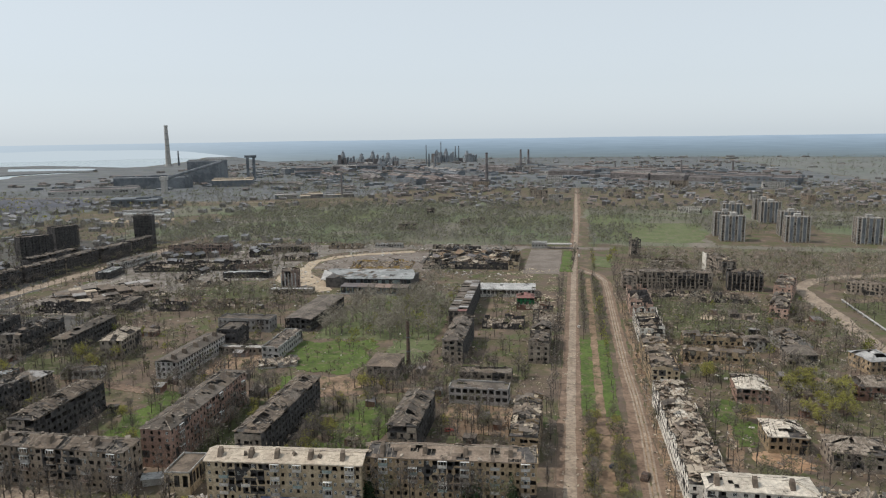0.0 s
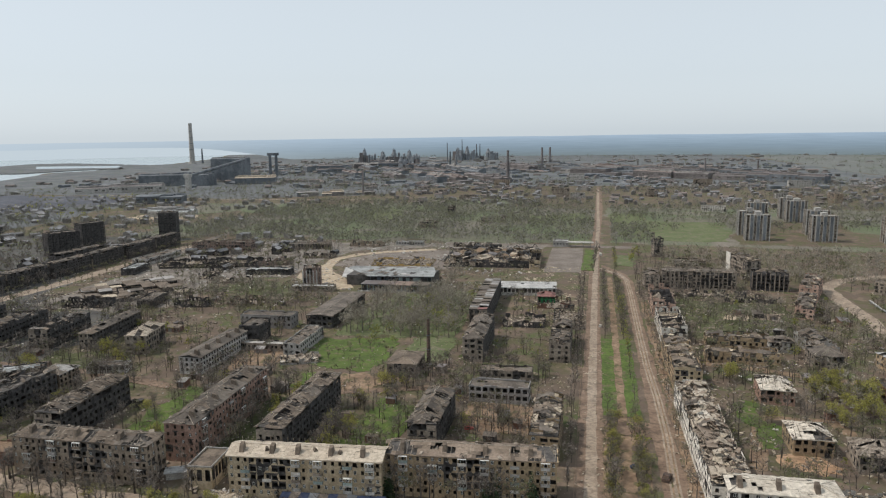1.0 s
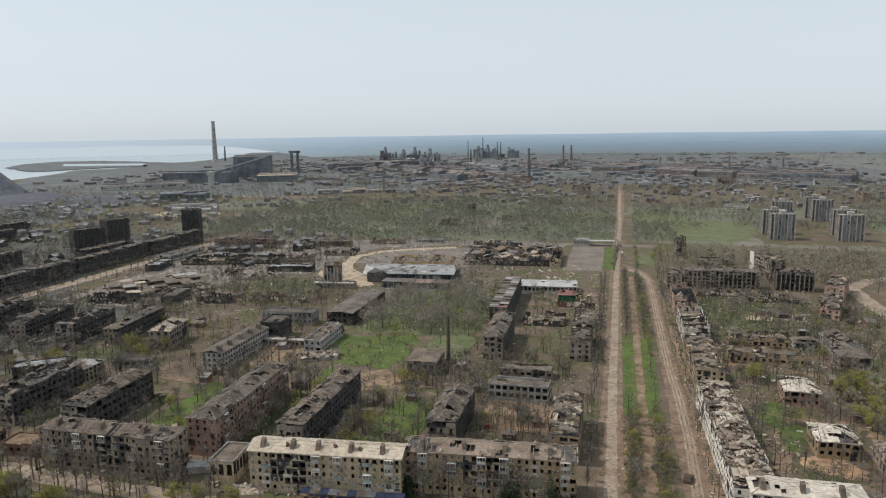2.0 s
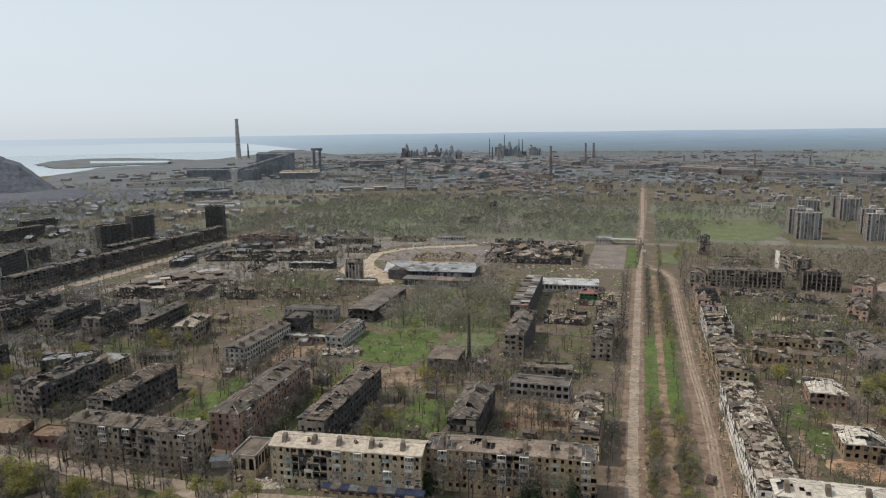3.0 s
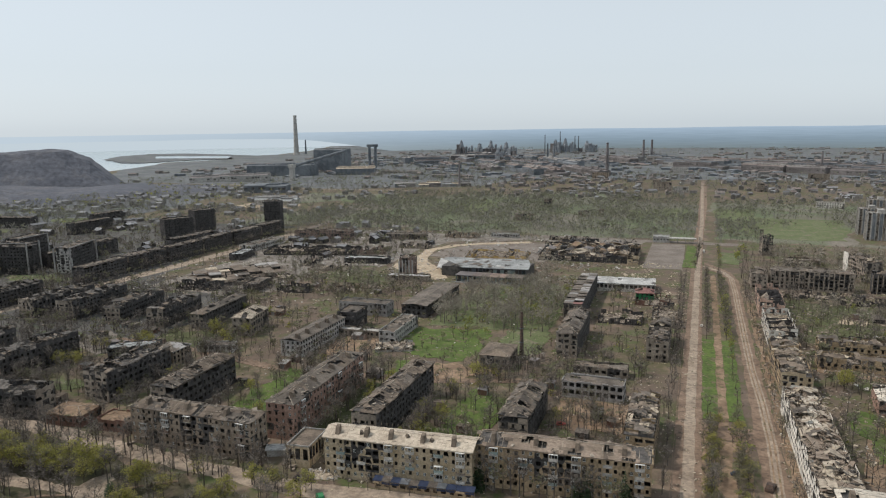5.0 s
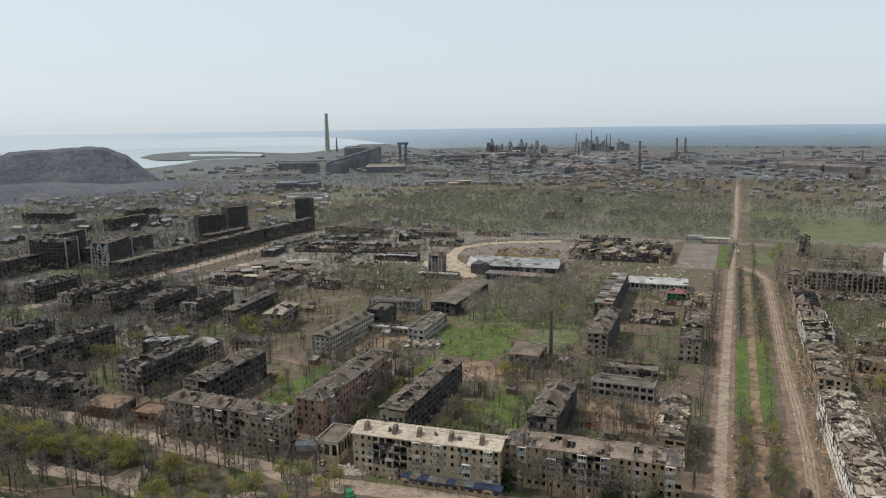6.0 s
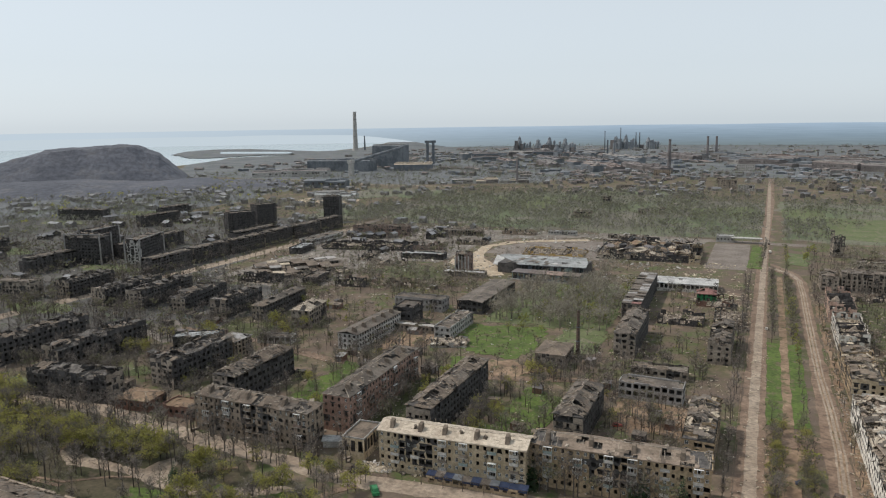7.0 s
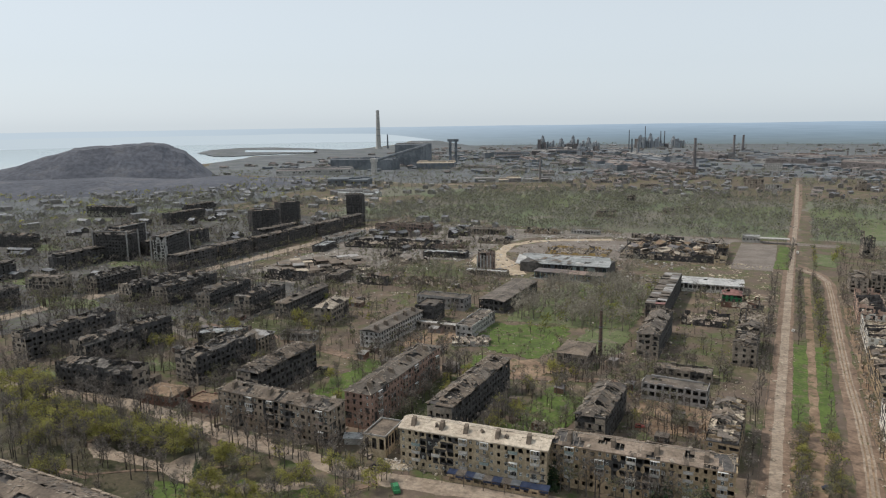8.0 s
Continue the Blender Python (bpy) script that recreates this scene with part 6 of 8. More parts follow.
# ---- chimneys and works ----
def stack(name, x, y, h, r, mat, label, bands=0):
    top = thing(name, x, y, 0, label, "chimney")
    g = Geo()
    g.beam((0, 0, 0), (0, 0, h), r, 0, 16, r * 0.58)
    piece("shaft", g.mesh("shaft", [mat]), top)
    g = Geo()
    g.beam((0, 0, h - r * 0.5), (0, 0, h + r * 0.1), r * 0.66, 0, 16, r * 0.68)
    piece("rim", g.mesh("rim", [mat]), top)
    g = Geo()
    g.beam((0, 0, 0), (0, 0, h * 0.05), r * 1.5, 0, 12, r * 1.3)
    piece("base", g.mesh("base", ["concrete"]), top)
    for k in range(bands):
        g = Geo()
        z = h * (0.35 + 0.6 * k / max(1, bands))
        q = r * (1 - 0.42 * z / h) + 0.25
        g.beam((0, 0, z), (0, 0, z + h * 0.012), q, 0, 16, q)
        piece("band", g.mesh("band", ["darksteel"]), top)
    return top


stack("chimney", -87.5, 341, 25, 1.2, "burntcar", "slim dark brick boiler chimney in the lawn", 2)
stack("chimney", -1760, 2830, 177, 12, "concrete", "very tall pale concrete chimney of the works", 4)
stack("chimney", -1713, 2835, 66, 4.5, "darksteel", "smaller dark chimney beside the tall one", 1)
stack("chimney", -220, 1777, 74, 4.6, "rust", "brown brick works chimney", 2)
stack("chimney", -173, 2313, 69, 4.8, "rust", "brown twin works chimney", 2)
stack("chimney", -148, 2318, 69, 4.8, "rust", "brown twin works chimney", 2)
stack("chimney", -540, 2557, 84, 2.4, "darksteel", "thin steel works chimney", 1)
stack("chimney", -530, 2560, 52, 3.6, "darksteel", "short dark works chimney", 1)
stack("chimney", -505, 2556, 58, 3.4, "darksteel", "short dark works chimney", 1)
stack("chimney", -549, 2903, 92, 2.6, "darksteel", "thin steel works chimney", 1)
stack("chimney", -518, 3082, 70, 3.0, "darksteel", "thin dark works chimney", 1)
stack("chimney", -503, 3085, 70, 3.0, "darksteel", "thin dark works chimney", 1)
stack("chimney", -452, 1318, 52, 2.4, "rust", "brown chimney of the small boiler works", 1)
stack("chimney", 281, 1958, 46, 3.6, "rust", "brown works chimney beside long sheds", 1)
stack("chimney", 400, 1905, 41, 3.4, "rust", "brown works chimney beside long sheds", 1)
stack("chimney", 122, 2190, 28, 3.4, "rust", "short brown works chimney", 1)

tw = thing("headgear", -899, 1852, 22, "pair of dark steel towers joined at the top", "tower")
for s in (-1, 1):
    g = Geo()
    g.box(s * 8.5 - 3.6, -6, 0, s * 8.5 + 3.6, 6, 68)
    piece("tower_leg", g.mesh("tower_leg", ["darksteel"]), tw)
g = Geo()
g.box(-16, -7, 64, 16, 7, 71)
piece("bridge", g.mesh("bridge", ["darksteel"]), tw)


def shed(name, x, y, turn, L, W, H, mat, roofmat, label, seed=1, panes=True, whole=False):
    """A works hall: bays of unequal height, ridged roofs with raised roof lights, and broken bands of windows."""
    rng = random.Random(seed)
    top = thing(name, x, y, turn, label, "works hall", "works halls")
    take(x, y, L / 2, W / 2, turn)
    light, band = Geo(), Geo()
    u, ridges = -L / 2, max(1, round(W / 19))
    while u < L / 2 - 4:
        v = min(L / 2, u + rng.uniform(24, 62))
        if L / 2 - v < 14:
            v = L / 2
        h = H * (1.0 if whole else rng.uniform(0.8, 1.1))
        gone = rng.random() < 0.12 and not whole
        wall = Geo()
        wall.box(u + 0.02, -W / 2, 0, v - 0.02, W / 2, h * (0.6 if gone else 1))
        piece("wall", wall.mesh("wall", [mat]), top)
        if not gone:
            roof = Geo()
            r = W / ridges
            for k in range(ridges):
                y0, y1 = -W / 2 + k * r, -W / 2 + (k + 1) * r
                ym, up = (y0 + y1) / 2, h + r * 0.13
                lo, hi = u - 0.3, v + 0.3
                roof.face(((lo, y0, h + 0.05), (hi, y0, h + 0.05), (hi, ym, up), (lo, ym, up)))
                roof.face(((hi, y1, h + 0.05), (lo, y1, h + 0.05), (lo, ym, up), (hi, ym, up)), 1 if rng.random() < 0.3 else 0)
                roof.face(((lo, y0, h + 0.05), (lo, ym, up), (lo, y1, h + 0.05)))
                roof.face(((hi, y0, h + 0.05), (hi, y1, h + 0.05), (hi, ym, up)))
                if rng.random() < 0.75:
                    light.box(u + (v - u) * 0.06, ym - r * 0.14, h + r * 0.05, v - (v - u) * 0.06, ym + r * 0.14, up + 1.9)
            piece("roof", roof.mesh("roof", [roofmat, "farrust"]), top)
            if panes:
                n = max(2, int((v - u) / 6))
                for i in range(n):
                    if rng.random() < 0.6:
                        p, q = u + (v - u) * (i + 0.1) / n, u + (v - u) * (i + 0.9) / n
                        band.box(p, -W / 2 - 0.15, h * 0.5, q, -W / 2 + 0.1, h * rng.uniform(0.66, 0.8))
        u = v
    if light.f:
        stuff("roof_light", light.mesh("roof_light", ["greyshed" if seed % 3 == 0 else roofmat]), top)
    if band.f:
        stuff("window_band", band.mesh("window_band", ["inside"]), top)
    return top


shed("works_hall", -972, 1745, 8, 84, 70, 60, "darksteel", "darksteel", "huge dark hall of the steel works", 201, False, True)
shed("works_hall", -1022, 1570, 12, 172, 60, 27, "darksteel", "darksteel", "long dark hall of the steel works", 202, False, True)
shed("works_hall", -846, 1640, 22, 98, 62, 16, "darksteel", "creamroof", "low dark hall with a pale flat roof", 203, False, True)
shed("works_hall", -1034, 1368, 24, 178, 46, 13, "concrete", "rust", "pale-walled workshop with a rusty roof", 204)
shed("works_hall", -780, 1140, 17, 80, 34, 14, "darksteel", "darksteel", "dark low workshop before the steel works", 205)
shed("works_hall", -640, 960, 10, 62, 40, 9, "concrete", "greyroof", "low pale depot with a bright yard", 207)
rng = random.Random(71)
for k in range(7):
    shed("workshop", -570 + k * 21 + rng.uniform(-4, 4), 1290 + k * 9 + rng.uniform(-8, 8), 23, rng.uniform(18, 30), rng.uniform(12, 18), rng.uniform(5, 8), rng.choice(("darksteel", "rust", "farwall")),
         rng.choice(("creamroof", "greyshed", "greyroof")), "small workshop with a pale patched roof", 260 + k)
cv = thing("coal_tower", -894, 1410, 0, "pale concrete conveyor tower", "tower")
g = Geo()
g.box(-5, -5, 0, 5, 5, 36)
piece("shaft", g.mesh("shaft", ["concrete"]), cv)
g = Geo()
g.box(-6.5, -6.5, 30, 6.5, 6.5, 38)
piece("head", g.mesh("head", ["concrete"]), cv)
g = Geo()
g.beam((0, 4, 33), (-20, 300, 58), 3.4, 0, 6)
piece("conveyor", g.mesh("conveyor", ["darksteel"]), cv)
rng = random.Random(77)
# the rolling mill: rows of halls slanting away from the end of the avenue
for line, (x0, y0, x1, y1) in enumerate(((-70, 2040, 430, 1715), (-100, 2110, 400, 1785), (-135, 2230, 300, 1985), (-240, 2330, 180, 2090))):
    ln = math.hypot(x1 - x0, y1 - y0)
    u = 0.0
    while u < ln - 40:
        seg = rng.uniform(90, 190)
        t = min(1.0, (u + seg / 2) / ln)
        shed("works_hall", x0 + (x1 - x0) * t + rng.uniform(-10, 10), y0 + (y1 - y0) * t + rng.uniform(-14, 14), math.degrees(math.atan2(y1 - y0, x1 - x0)), seg - rng.uniform(4, 24), rng.uniform(28, 44),
             rng.uniform(12, 22), rng.choice(("darksteel", "rust", "rust", "greyshed")), rng.choice(("rust", "darksteel", "rust", "farrust")), "long rusty hall of the rolling works", 210 + line * 10 + int(u / 50))
        u += seg
# slanting rows of low halls farther west
for k, (x, y, ln) in enumerate(((-440, 1775, 250), (-400, 1850, 200), (-470, 2080, 330), (-400, 2150, 260), (-330, 1960, 220), (-300, 1830, 180), (-560, 1900, 160), (-620, 2120, 240), (-700, 1960, 150), (-280, 2130, 200), (-250, 2300, 240),
                                (-540, 2380, 260), (-760, 2280, 180), (-235, 1690, 90), (-330, 1680, 110))):
    shed("works_hall", x, y, -58 + rng.uniform(-3, 3), ln, rng.uniform(24, 34), rng.uniform(9, 16), rng.choice(("darksteel", "rust", "darksteel")), rng.choice(("rust", "greyshed", "farrust", "darksteel")),
         "long haze-grey hall of the steel works", 300 + k)
for k in range(14):
    shed("works_hall", rng.uniform(-950, -500), rng.uniform(1900, 2650), rng.choice((22, -58)), rng.uniform(50, 130), rng.uniform(24, 34), rng.uniform(10, 20), rng.choice(("darksteel", "rust", "darksteel")),
         rng.choice(("rust", "greyshed", "darksteel")), "haze-grey hall of the steel works", 330 + k)


def furnace(x, y, h, seed):
    """A blast furnace: a fat shaft, stoves with domed tops, a slanting hoist and a gas main."""
    top = thing("blast_furnace", x, y, random.Random(seed).uniform(-30, 30), "dark blast furnace with stoves and a slanting hoist", "blast furnace", "blast furnaces")
    q = random.Random(seed + 50)
    g = Geo()
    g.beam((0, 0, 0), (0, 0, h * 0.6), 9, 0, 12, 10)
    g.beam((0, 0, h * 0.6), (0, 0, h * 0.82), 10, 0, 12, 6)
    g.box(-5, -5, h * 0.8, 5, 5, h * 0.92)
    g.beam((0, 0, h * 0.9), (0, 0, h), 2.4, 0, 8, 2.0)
    piece("shaft", g.mesh("shaft", ["hazedsteel"]), top)
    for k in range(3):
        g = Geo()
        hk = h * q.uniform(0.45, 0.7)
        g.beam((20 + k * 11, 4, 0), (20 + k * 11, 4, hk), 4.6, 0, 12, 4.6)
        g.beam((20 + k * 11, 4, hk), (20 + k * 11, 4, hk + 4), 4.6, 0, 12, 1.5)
        piece("stove", g.mesh("stove", ["hazedsteel"]), top)
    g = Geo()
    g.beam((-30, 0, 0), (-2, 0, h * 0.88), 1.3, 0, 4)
    piece("hoist", g.mesh("hoist", ["hazedsteel"]), top)
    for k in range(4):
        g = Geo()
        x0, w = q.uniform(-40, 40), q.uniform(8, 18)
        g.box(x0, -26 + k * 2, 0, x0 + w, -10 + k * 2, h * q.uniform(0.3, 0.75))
        piece("cast_house", g.mesh("cast_house", [q.choice(("rust", "hazedsteel"))]), top)


for k, (x, y, h) in enumerate(((-909, 2696, 64), (-840, 2720, 52), (-790, 2711, 62), (-735, 2740, 55), (-600, 3070, 56), (-559, 3078, 62), (-470, 3110, 50), (-660, 2350, 44))):
    furnace(x, y, h, k)


for x, y, L, W, H, sd in ((-212, 866, 24, 12, 9, 801), (-210, 1008, 11, 9, 14, 802), (-146, 928, 14, 10, 8, 803), (-228, 1244, 30, 13, 9, 804), (-124, 934, 8, 7, 9, 805)):
    block("house", x, y, 4, L, W, H, 2 if H < 10 else 3, "grey", "burnt-out ruin standing alone in the scrubland", "ruined house", roof="open", hurt=0.35, torn=1.5, seed=sd, ww=1.8, wh=2.0, bay=4)
block("office", -48, 1770, -6, 38, 14, 16, 4, "concrete", "pale works office at the end of the avenue", "office", roof="flat", roofmat="slate", hurt=0.03, seed=760, bay=4.5, ww=2.4)


# ---- trees ----
def lump(V, F, Mi, a, b, r0, r1, m, n=3):
    """A tapered limb into plain lists."""
    d = (b - a).normalized()
    u = d.orthogonal().normalized()
    w = d.cross(u)
    k = len(V)
    for c, r in ((a, r0), (b, r1)):
        for i in range(n):
            t = 2 * math.pi * i / n
            V.append(c + u * (math.cos(t) * r) + w * (math.sin(t) * r))
    for i in range(n):
        j = (i + 1) % n
        F.append((k + i, k + j, k + n + j))
        F.append((k + i, k + n + j, k + n + i))
        Mi.extend((m, m))


def sliver(V, F, Mi, a, b, w, m, rng):
    d = b - a
    s = d.orthogonal().normalized()
    s.rotate(Matrix.Rotation(rng.uniform(0, 6.3), 3, d))
    k = len(V)
    V.extend((a - s * w, a + s * w, b))
    F.append((k, k + 1, k + 2))
    Mi.append(m)


def leafcard(V, F, Mi, c, s, m, rng):
    u = Vector((rng.gauss(0, 1), rng.gauss(0, 1), rng.gauss(0, 1))).normalized()
    v = u.orthogonal().normalized()
    k = len(V)
    V.extend((c + u * s, c + v * s * 0.7, c - u * s, c - v * s * 0.7))
    F.append((k, k + 1, k + 2))
    F.append((k, k + 2, k + 3))
    Mi.extend((m, m))


def grow(seed, h, kind, limbs, forks, twigs, leaves, spread=0.42, fine=0.045, card=(0.16, 0.38), light=False, low=(0.22, 0.46)):
    """One tree as (wood, crown): a forked trunk, limbs, branches and twigs, with leaf clumps where it is in leaf. Materials: 0 bark, 1 crown."""
    rng = random.Random(seed)
    W, C = ([], [], []), ([], [], [])
    fork = h * rng.uniform(*low)
    lean = Vector((rng.uniform(-0.05, 0.05), rng.uniform(-0.05, 0.05), 1))
    base, crotch = Vector((0, 0, -0.2)), lean * fork
    thick = h * 0.017 + 0.05
    lump(*W, base, crotch, thick, thick * 0.75, 0, 3 if light else 5)
    topmost = lean * h * 0.86
    if light:
        sliver(*W, crotch, topmost, thick * 0.7, 0, rng)
    else:
        lump(*W, crotch, topmost, thick * 0.6, 0.03, 0, 3)
    tips = []
    for i in range(limbs):
        t = (i + 0.5) / limbs
        a = crotch.lerp(topmost, t * 0.8)
        w = i * 2.4 + rng.uniform(-0.5, 0.5)
        reach = h * spread * (1.0 - 0.55 * t) * rng.uniform(0.7, 1.1)
        if kind == "poplar":
            reach *= 0.45
        b = a + Vector((math.cos(w) * reach, math.sin(w) * reach, h * rng.uniform(0.16, 0.32) * (1.1 - 0.4 * t)))
        if light:
            sliver(*W, a, b, thick * 0.45 * (1 - 0.5 * t), 0, rng)
        else:
            lump(*W, a, b, thick * 0.42 * (1 - 0.5 * t), 0.03, 0, 3)
        for j in range(forks):
            p = a.lerp(b, rng.uniform(0.3, 1.0))
            q = p + Vector((rng.gauss(0, 1), rng.gauss(0, 1), rng.uniform(0.2, 1.6))).normalized() * h * rng.uniform(0.08, 0.17)
            sliver(*C, p, q, fine * 1.6, 1, rng)
            for _ in range(twigs):
                e = p.lerp(q, rng.uniform(0.35, 1.0))
                sliver(*C, e, e + Vector((rng.gauss(0, 1), rng.gauss(0, 1), rng.uniform(-0.3, 1.5))).normalized() * rng.uniform(0.6, 1.5), fine, 1, rng)
            tips.append(q)
    if leaves > 700:
        tips = tips[::3]        # full crowns: leaves gathered in dense clumps
    for _ in range(leaves):
        c = rng.choice(tips) + Vector((rng.gauss(0, 0.6), rng.gauss(0, 0.6), rng.gauss(0, 0.5)))
        leafcard(*C, c, rng.uniform(*card), 2, rng)
    return W, C


def spruce(seed, h):
    """A ragged conifer: drooping sprays of uneven length."""
    rng = random.Random(seed)
    W, C = ([], [], []), ([], [], [])
    lump(*W, Vector((0, 0, -0.2)), Vector((0, 0, h)), 0.2, 0.03, 0, 5)
    for i in range(230):
        t = rng.random() ** 1.25
        w = rng.uniform(0, 6.3)
        z, r = h * (0.06 + 0.93 * t), (h * 0.24 * (1 - t) ** 0.8 + 0.2) * rng.uniform(0.45, 1.15)
        a = Vector((math.cos(w) * r * 0.25, math.sin(w) * r * 0.25, z))
        b = Vector((math.cos(w) * r, math.sin(w) * r, z - r * rng.uniform(0.05, 0.5)))
        s = Vector((-math.sin(w), math.cos(w), rng.uniform(-0.3, 0.3))) * r * rng.uniform(0.15, 0.34)
        k = len(C[0])
        C[0].extend((a, b + s, b - s))
        C[1].append((k, k + 1, k + 2))
        C[2].append(2)
    return W, C


def tri_mesh(name, V, F, Mi, mats):
    me = bpy.data.meshes.new(name)
    V, F, Mi = np.asarray(V, np.float32), np.asarray(F, np.int32), np.asarray(Mi, np.int32)
    me.vertices.add(len(V))
    me.vertices.foreach_set("co", V.ravel())
    me.loops.add(len(F) * 3)
    me.loops.foreach_set("vertex_index", F.ravel())
    me.polygons.add(len(F))
    me.polygons.foreach_set("loop_start", np.arange(0, len(F) * 3, 3, dtype=np.int32))
    for x in mats:
        me.materials.append(M[x])
    me.polygons.foreach_set("material_index", Mi)
    me.update()
    me.validate()
    return me


KINDS = {
    "bare": ([grow(11 + k, 12.5, "wide", 8, 6, 4, 0, spread=0.33, fine=0.045, low=(0.28, 0.48)) for k in range(5)], ["bark", "twig", "twig"], "bare spring tree with thin grey-brown branches"),
    "poplar": ([grow(31 + k, 14, "poplar", 11, 5, 4, 0, fine=0.055) for k in range(3)], ["bark", "twig", "twig"], "tall slim bare tree"),
    "bud": ([grow(41 + k, 10, "wide", 8, 5, 3, 130) for k in range(4)], ["bark", "twig", "bud"], "budding tree with a thin olive crown"),
    "green": ([grow(51 + k, 10, "wide", 11, 8, 1, 760, 0.5, card=(0.15, 0.35), low=(0.1, 0.22)) for k in range(5)], ["bark", "twig", "leaf"], "tree in fresh yellow-green leaf"),
    "grove": ([grow(141 + k, 14, "wide", 9, 7, 5, 0, spread=0.4, fine=0.06, low=(0.2, 0.34)) for k in range(4)], ["twig", "grovetwig", "grovetwig"], "large bare tree with a dense crown of fine twigs"),
    "dead": ([grow(61 + k, 8, "poplar", 5, 2, 1, 0) for k in range(4)], ["bark", "bark", "bark"], "broken bare trunk with few limbs"),
    "spruce": ([spruce(71 + k, 9) for k in range(2)], ["bark", "needle", "needle"], "dark green spruce tree"),
}
FAR = {
    "bare": [grow(81 + k, 11.5, "wide", 6, 4, 2, 0, spread=0.36, fine=0.1, low=(0.26, 0.46)) for k in range(5)],
    "grove": [grow(151 + k, 14, "wide", 9, 7, 5, 0, spread=0.5, fine=0.075, low=(0.12, 0.24)) for k in range(4)],
    "bud": [grow(91 + k, 9, "wide", 5, 2, 1, 30, fine=0.1, card=(0.35, 0.8)) for k in range(4)],
    "green": [grow(95 + k, 9, "wide", 6, 3, 1, 120, fine=0.1, card=(0.3, 0.6), low=(0.12, 0.25)) for k in range(3)],
}
DIST = {
    "bare": [grow(101 + k, 10, "wide", 4, 5, 1, 0, spread=0.52, fine=0.22, light=True, low=(0.1, 0.25)) for k in range(5)],
    "grove": [grow(161 + k, 13, "wide", 6, 6, 1, 0, spread=0.5, fine=0.17, light=True, low=(0.1, 0.22)) for k in range(4)],
    "bud": [grow(111 + k, 9, "wide", 3, 3, 0, 8, fine=0.22, card=(0.6, 1.2), light=True) for k in range(5)],
    "green": [grow(121 + k, 9, "wide", 3, 3, 0, 14, fine=0.22, card=(0.6, 1.2), light=True) for k in range(3)],
}
ROADS = ((-8.9, 1.5, 100, 760), (18.2, 29.5, 100, 560), (7.4, 11.6, 285, 560), (16.5, 30, 560, 600), (160, 175, 400, 575), (-449, -431, 240, 700), (-260, -128, 572, 706), (-262, -206, 505, 590), (-234, -190, 155, 162.6), (-200, -168, 156, 163), (-199, -190, 163, 172), (-168, -150, 158, 167), (-206, -116, 486, 532), (-281, -264, 246, 262), (-96, -84, 248, 280), (-190, -176, 244, 284))


def open_ground(x, y, gap):
    return is_free(x, y, gap) and not any(a < x < b and c < y < d for a, b, c, d in ROADS)


rng = random.Random(4242)
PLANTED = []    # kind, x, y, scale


def plant(kinds, n, x0, x1, y0, y1, gap=1.5, size=(0.7, 1.15), clump=0.0):
    off = rng.uniform(0, 900)
    made = tries = 0
    while made < n and tries < n * 8:
        tries += 1
        x, y = rng.uniform(x0, x1), rng.uniform(y0, y1)
        if clump and noise.noise((x / clump + off, y / clump, 0)) < rng.uniform(-0.35, 0.35):
            continue
        if open_ground(x, y, gap):
            PLANTED.append((rng.choice(kinds), x, y, rng.uniform(*size)))
            made += 1


def row(kinds, x0, y0, x1, y1, gap, size=(0.6, 1.0), skip=0.15, wob=0.8):
    n = int(math.hypot(x1 - x0, y1 - y0) / gap)
    for k in range(n):
        x, y = x0 + (x1 - x0) * k / n + rng.uniform(-wob, wob), y0 + (y1 - y0) * k / n + rng.uniform(-wob, wob)
        if rng.random() > skip and is_free(x, y, 0.5):
            PLANTED.append((rng.choice(kinds), x, y, rng.uniform(*size)))


# along the avenue
row(["bare", "poplar", "dead"], -11, 215, -11, 600, 7.0)
row(["bare", "dead"], -13, 300, -13, 560, 9.0)
row(["bare", "bud", "dead"], 4.0, 205, 4.2, 300, 5.0)
row(["bare", "bud", "bud"], 14.5, 205, 14.5, 300, 4.0, (0.35, 0.7))
row(["bud", "bare"], 4.5, 205, 4.5, 270, 3.0, (0.25, 0.5))
row(["bare", "bud"], 4.2, 405, 4.2, 590, 3.2)
row(["bare", "bud", "spruce"], 15.5, 300, 15.5, 405, 9.0, (0.5, 0.8))
row(["bare", "bud", "spruce"], 14.5, 405, 14.5, 560, 4.0)
row(["bare", "bud"], 14.8, 410, 13.5, 585, 3.0)
row(["bare", "poplar", "dead", "bud"], 30.8, 225, 30.8, 560, 5.0, (0.45, 0.85), 0.5, 0.7)
row(["bare", "bud"], -4, 600, 0, 740, 6.0)
row(["spruce", "bud"], 15, 600, 16, 720, 9.0)
row(["spruce"], 20, 632, 36, 700, 9.0, (0.8, 1.2), 0.3, 5.0)
row(["bud", "bare"], 15, 760, 20, 1000, 9.0)
row(["bare", "dead"], -330, 197, -260, 204, 6.0)
row(["bare", "dead", "poplar"], -210, 193, -130, 194, 6.5, (0.55, 0.9))
row(["bare", "dead"], -125, 192, -75, 196, 7.0, (0.4, 0.7))
row(["bud", "bare", "bare", "spruce", "bare", "bare", "bud"], -71, 205, -16, 208, 2.4, (0.8, 1.25))
PLANTED.extend((("spruce", -71.5, 205, 1.45), ("spruce", -69, 206, 1.2), ("spruce", -37, 208, 1.15), ("spruce", -33.5, 208, 1.3), ("spruce", -22, 209, 1.3)))
row(["bare", "poplar"], -104, 225, -107, 285, 3.6, (0.7, 1.05))
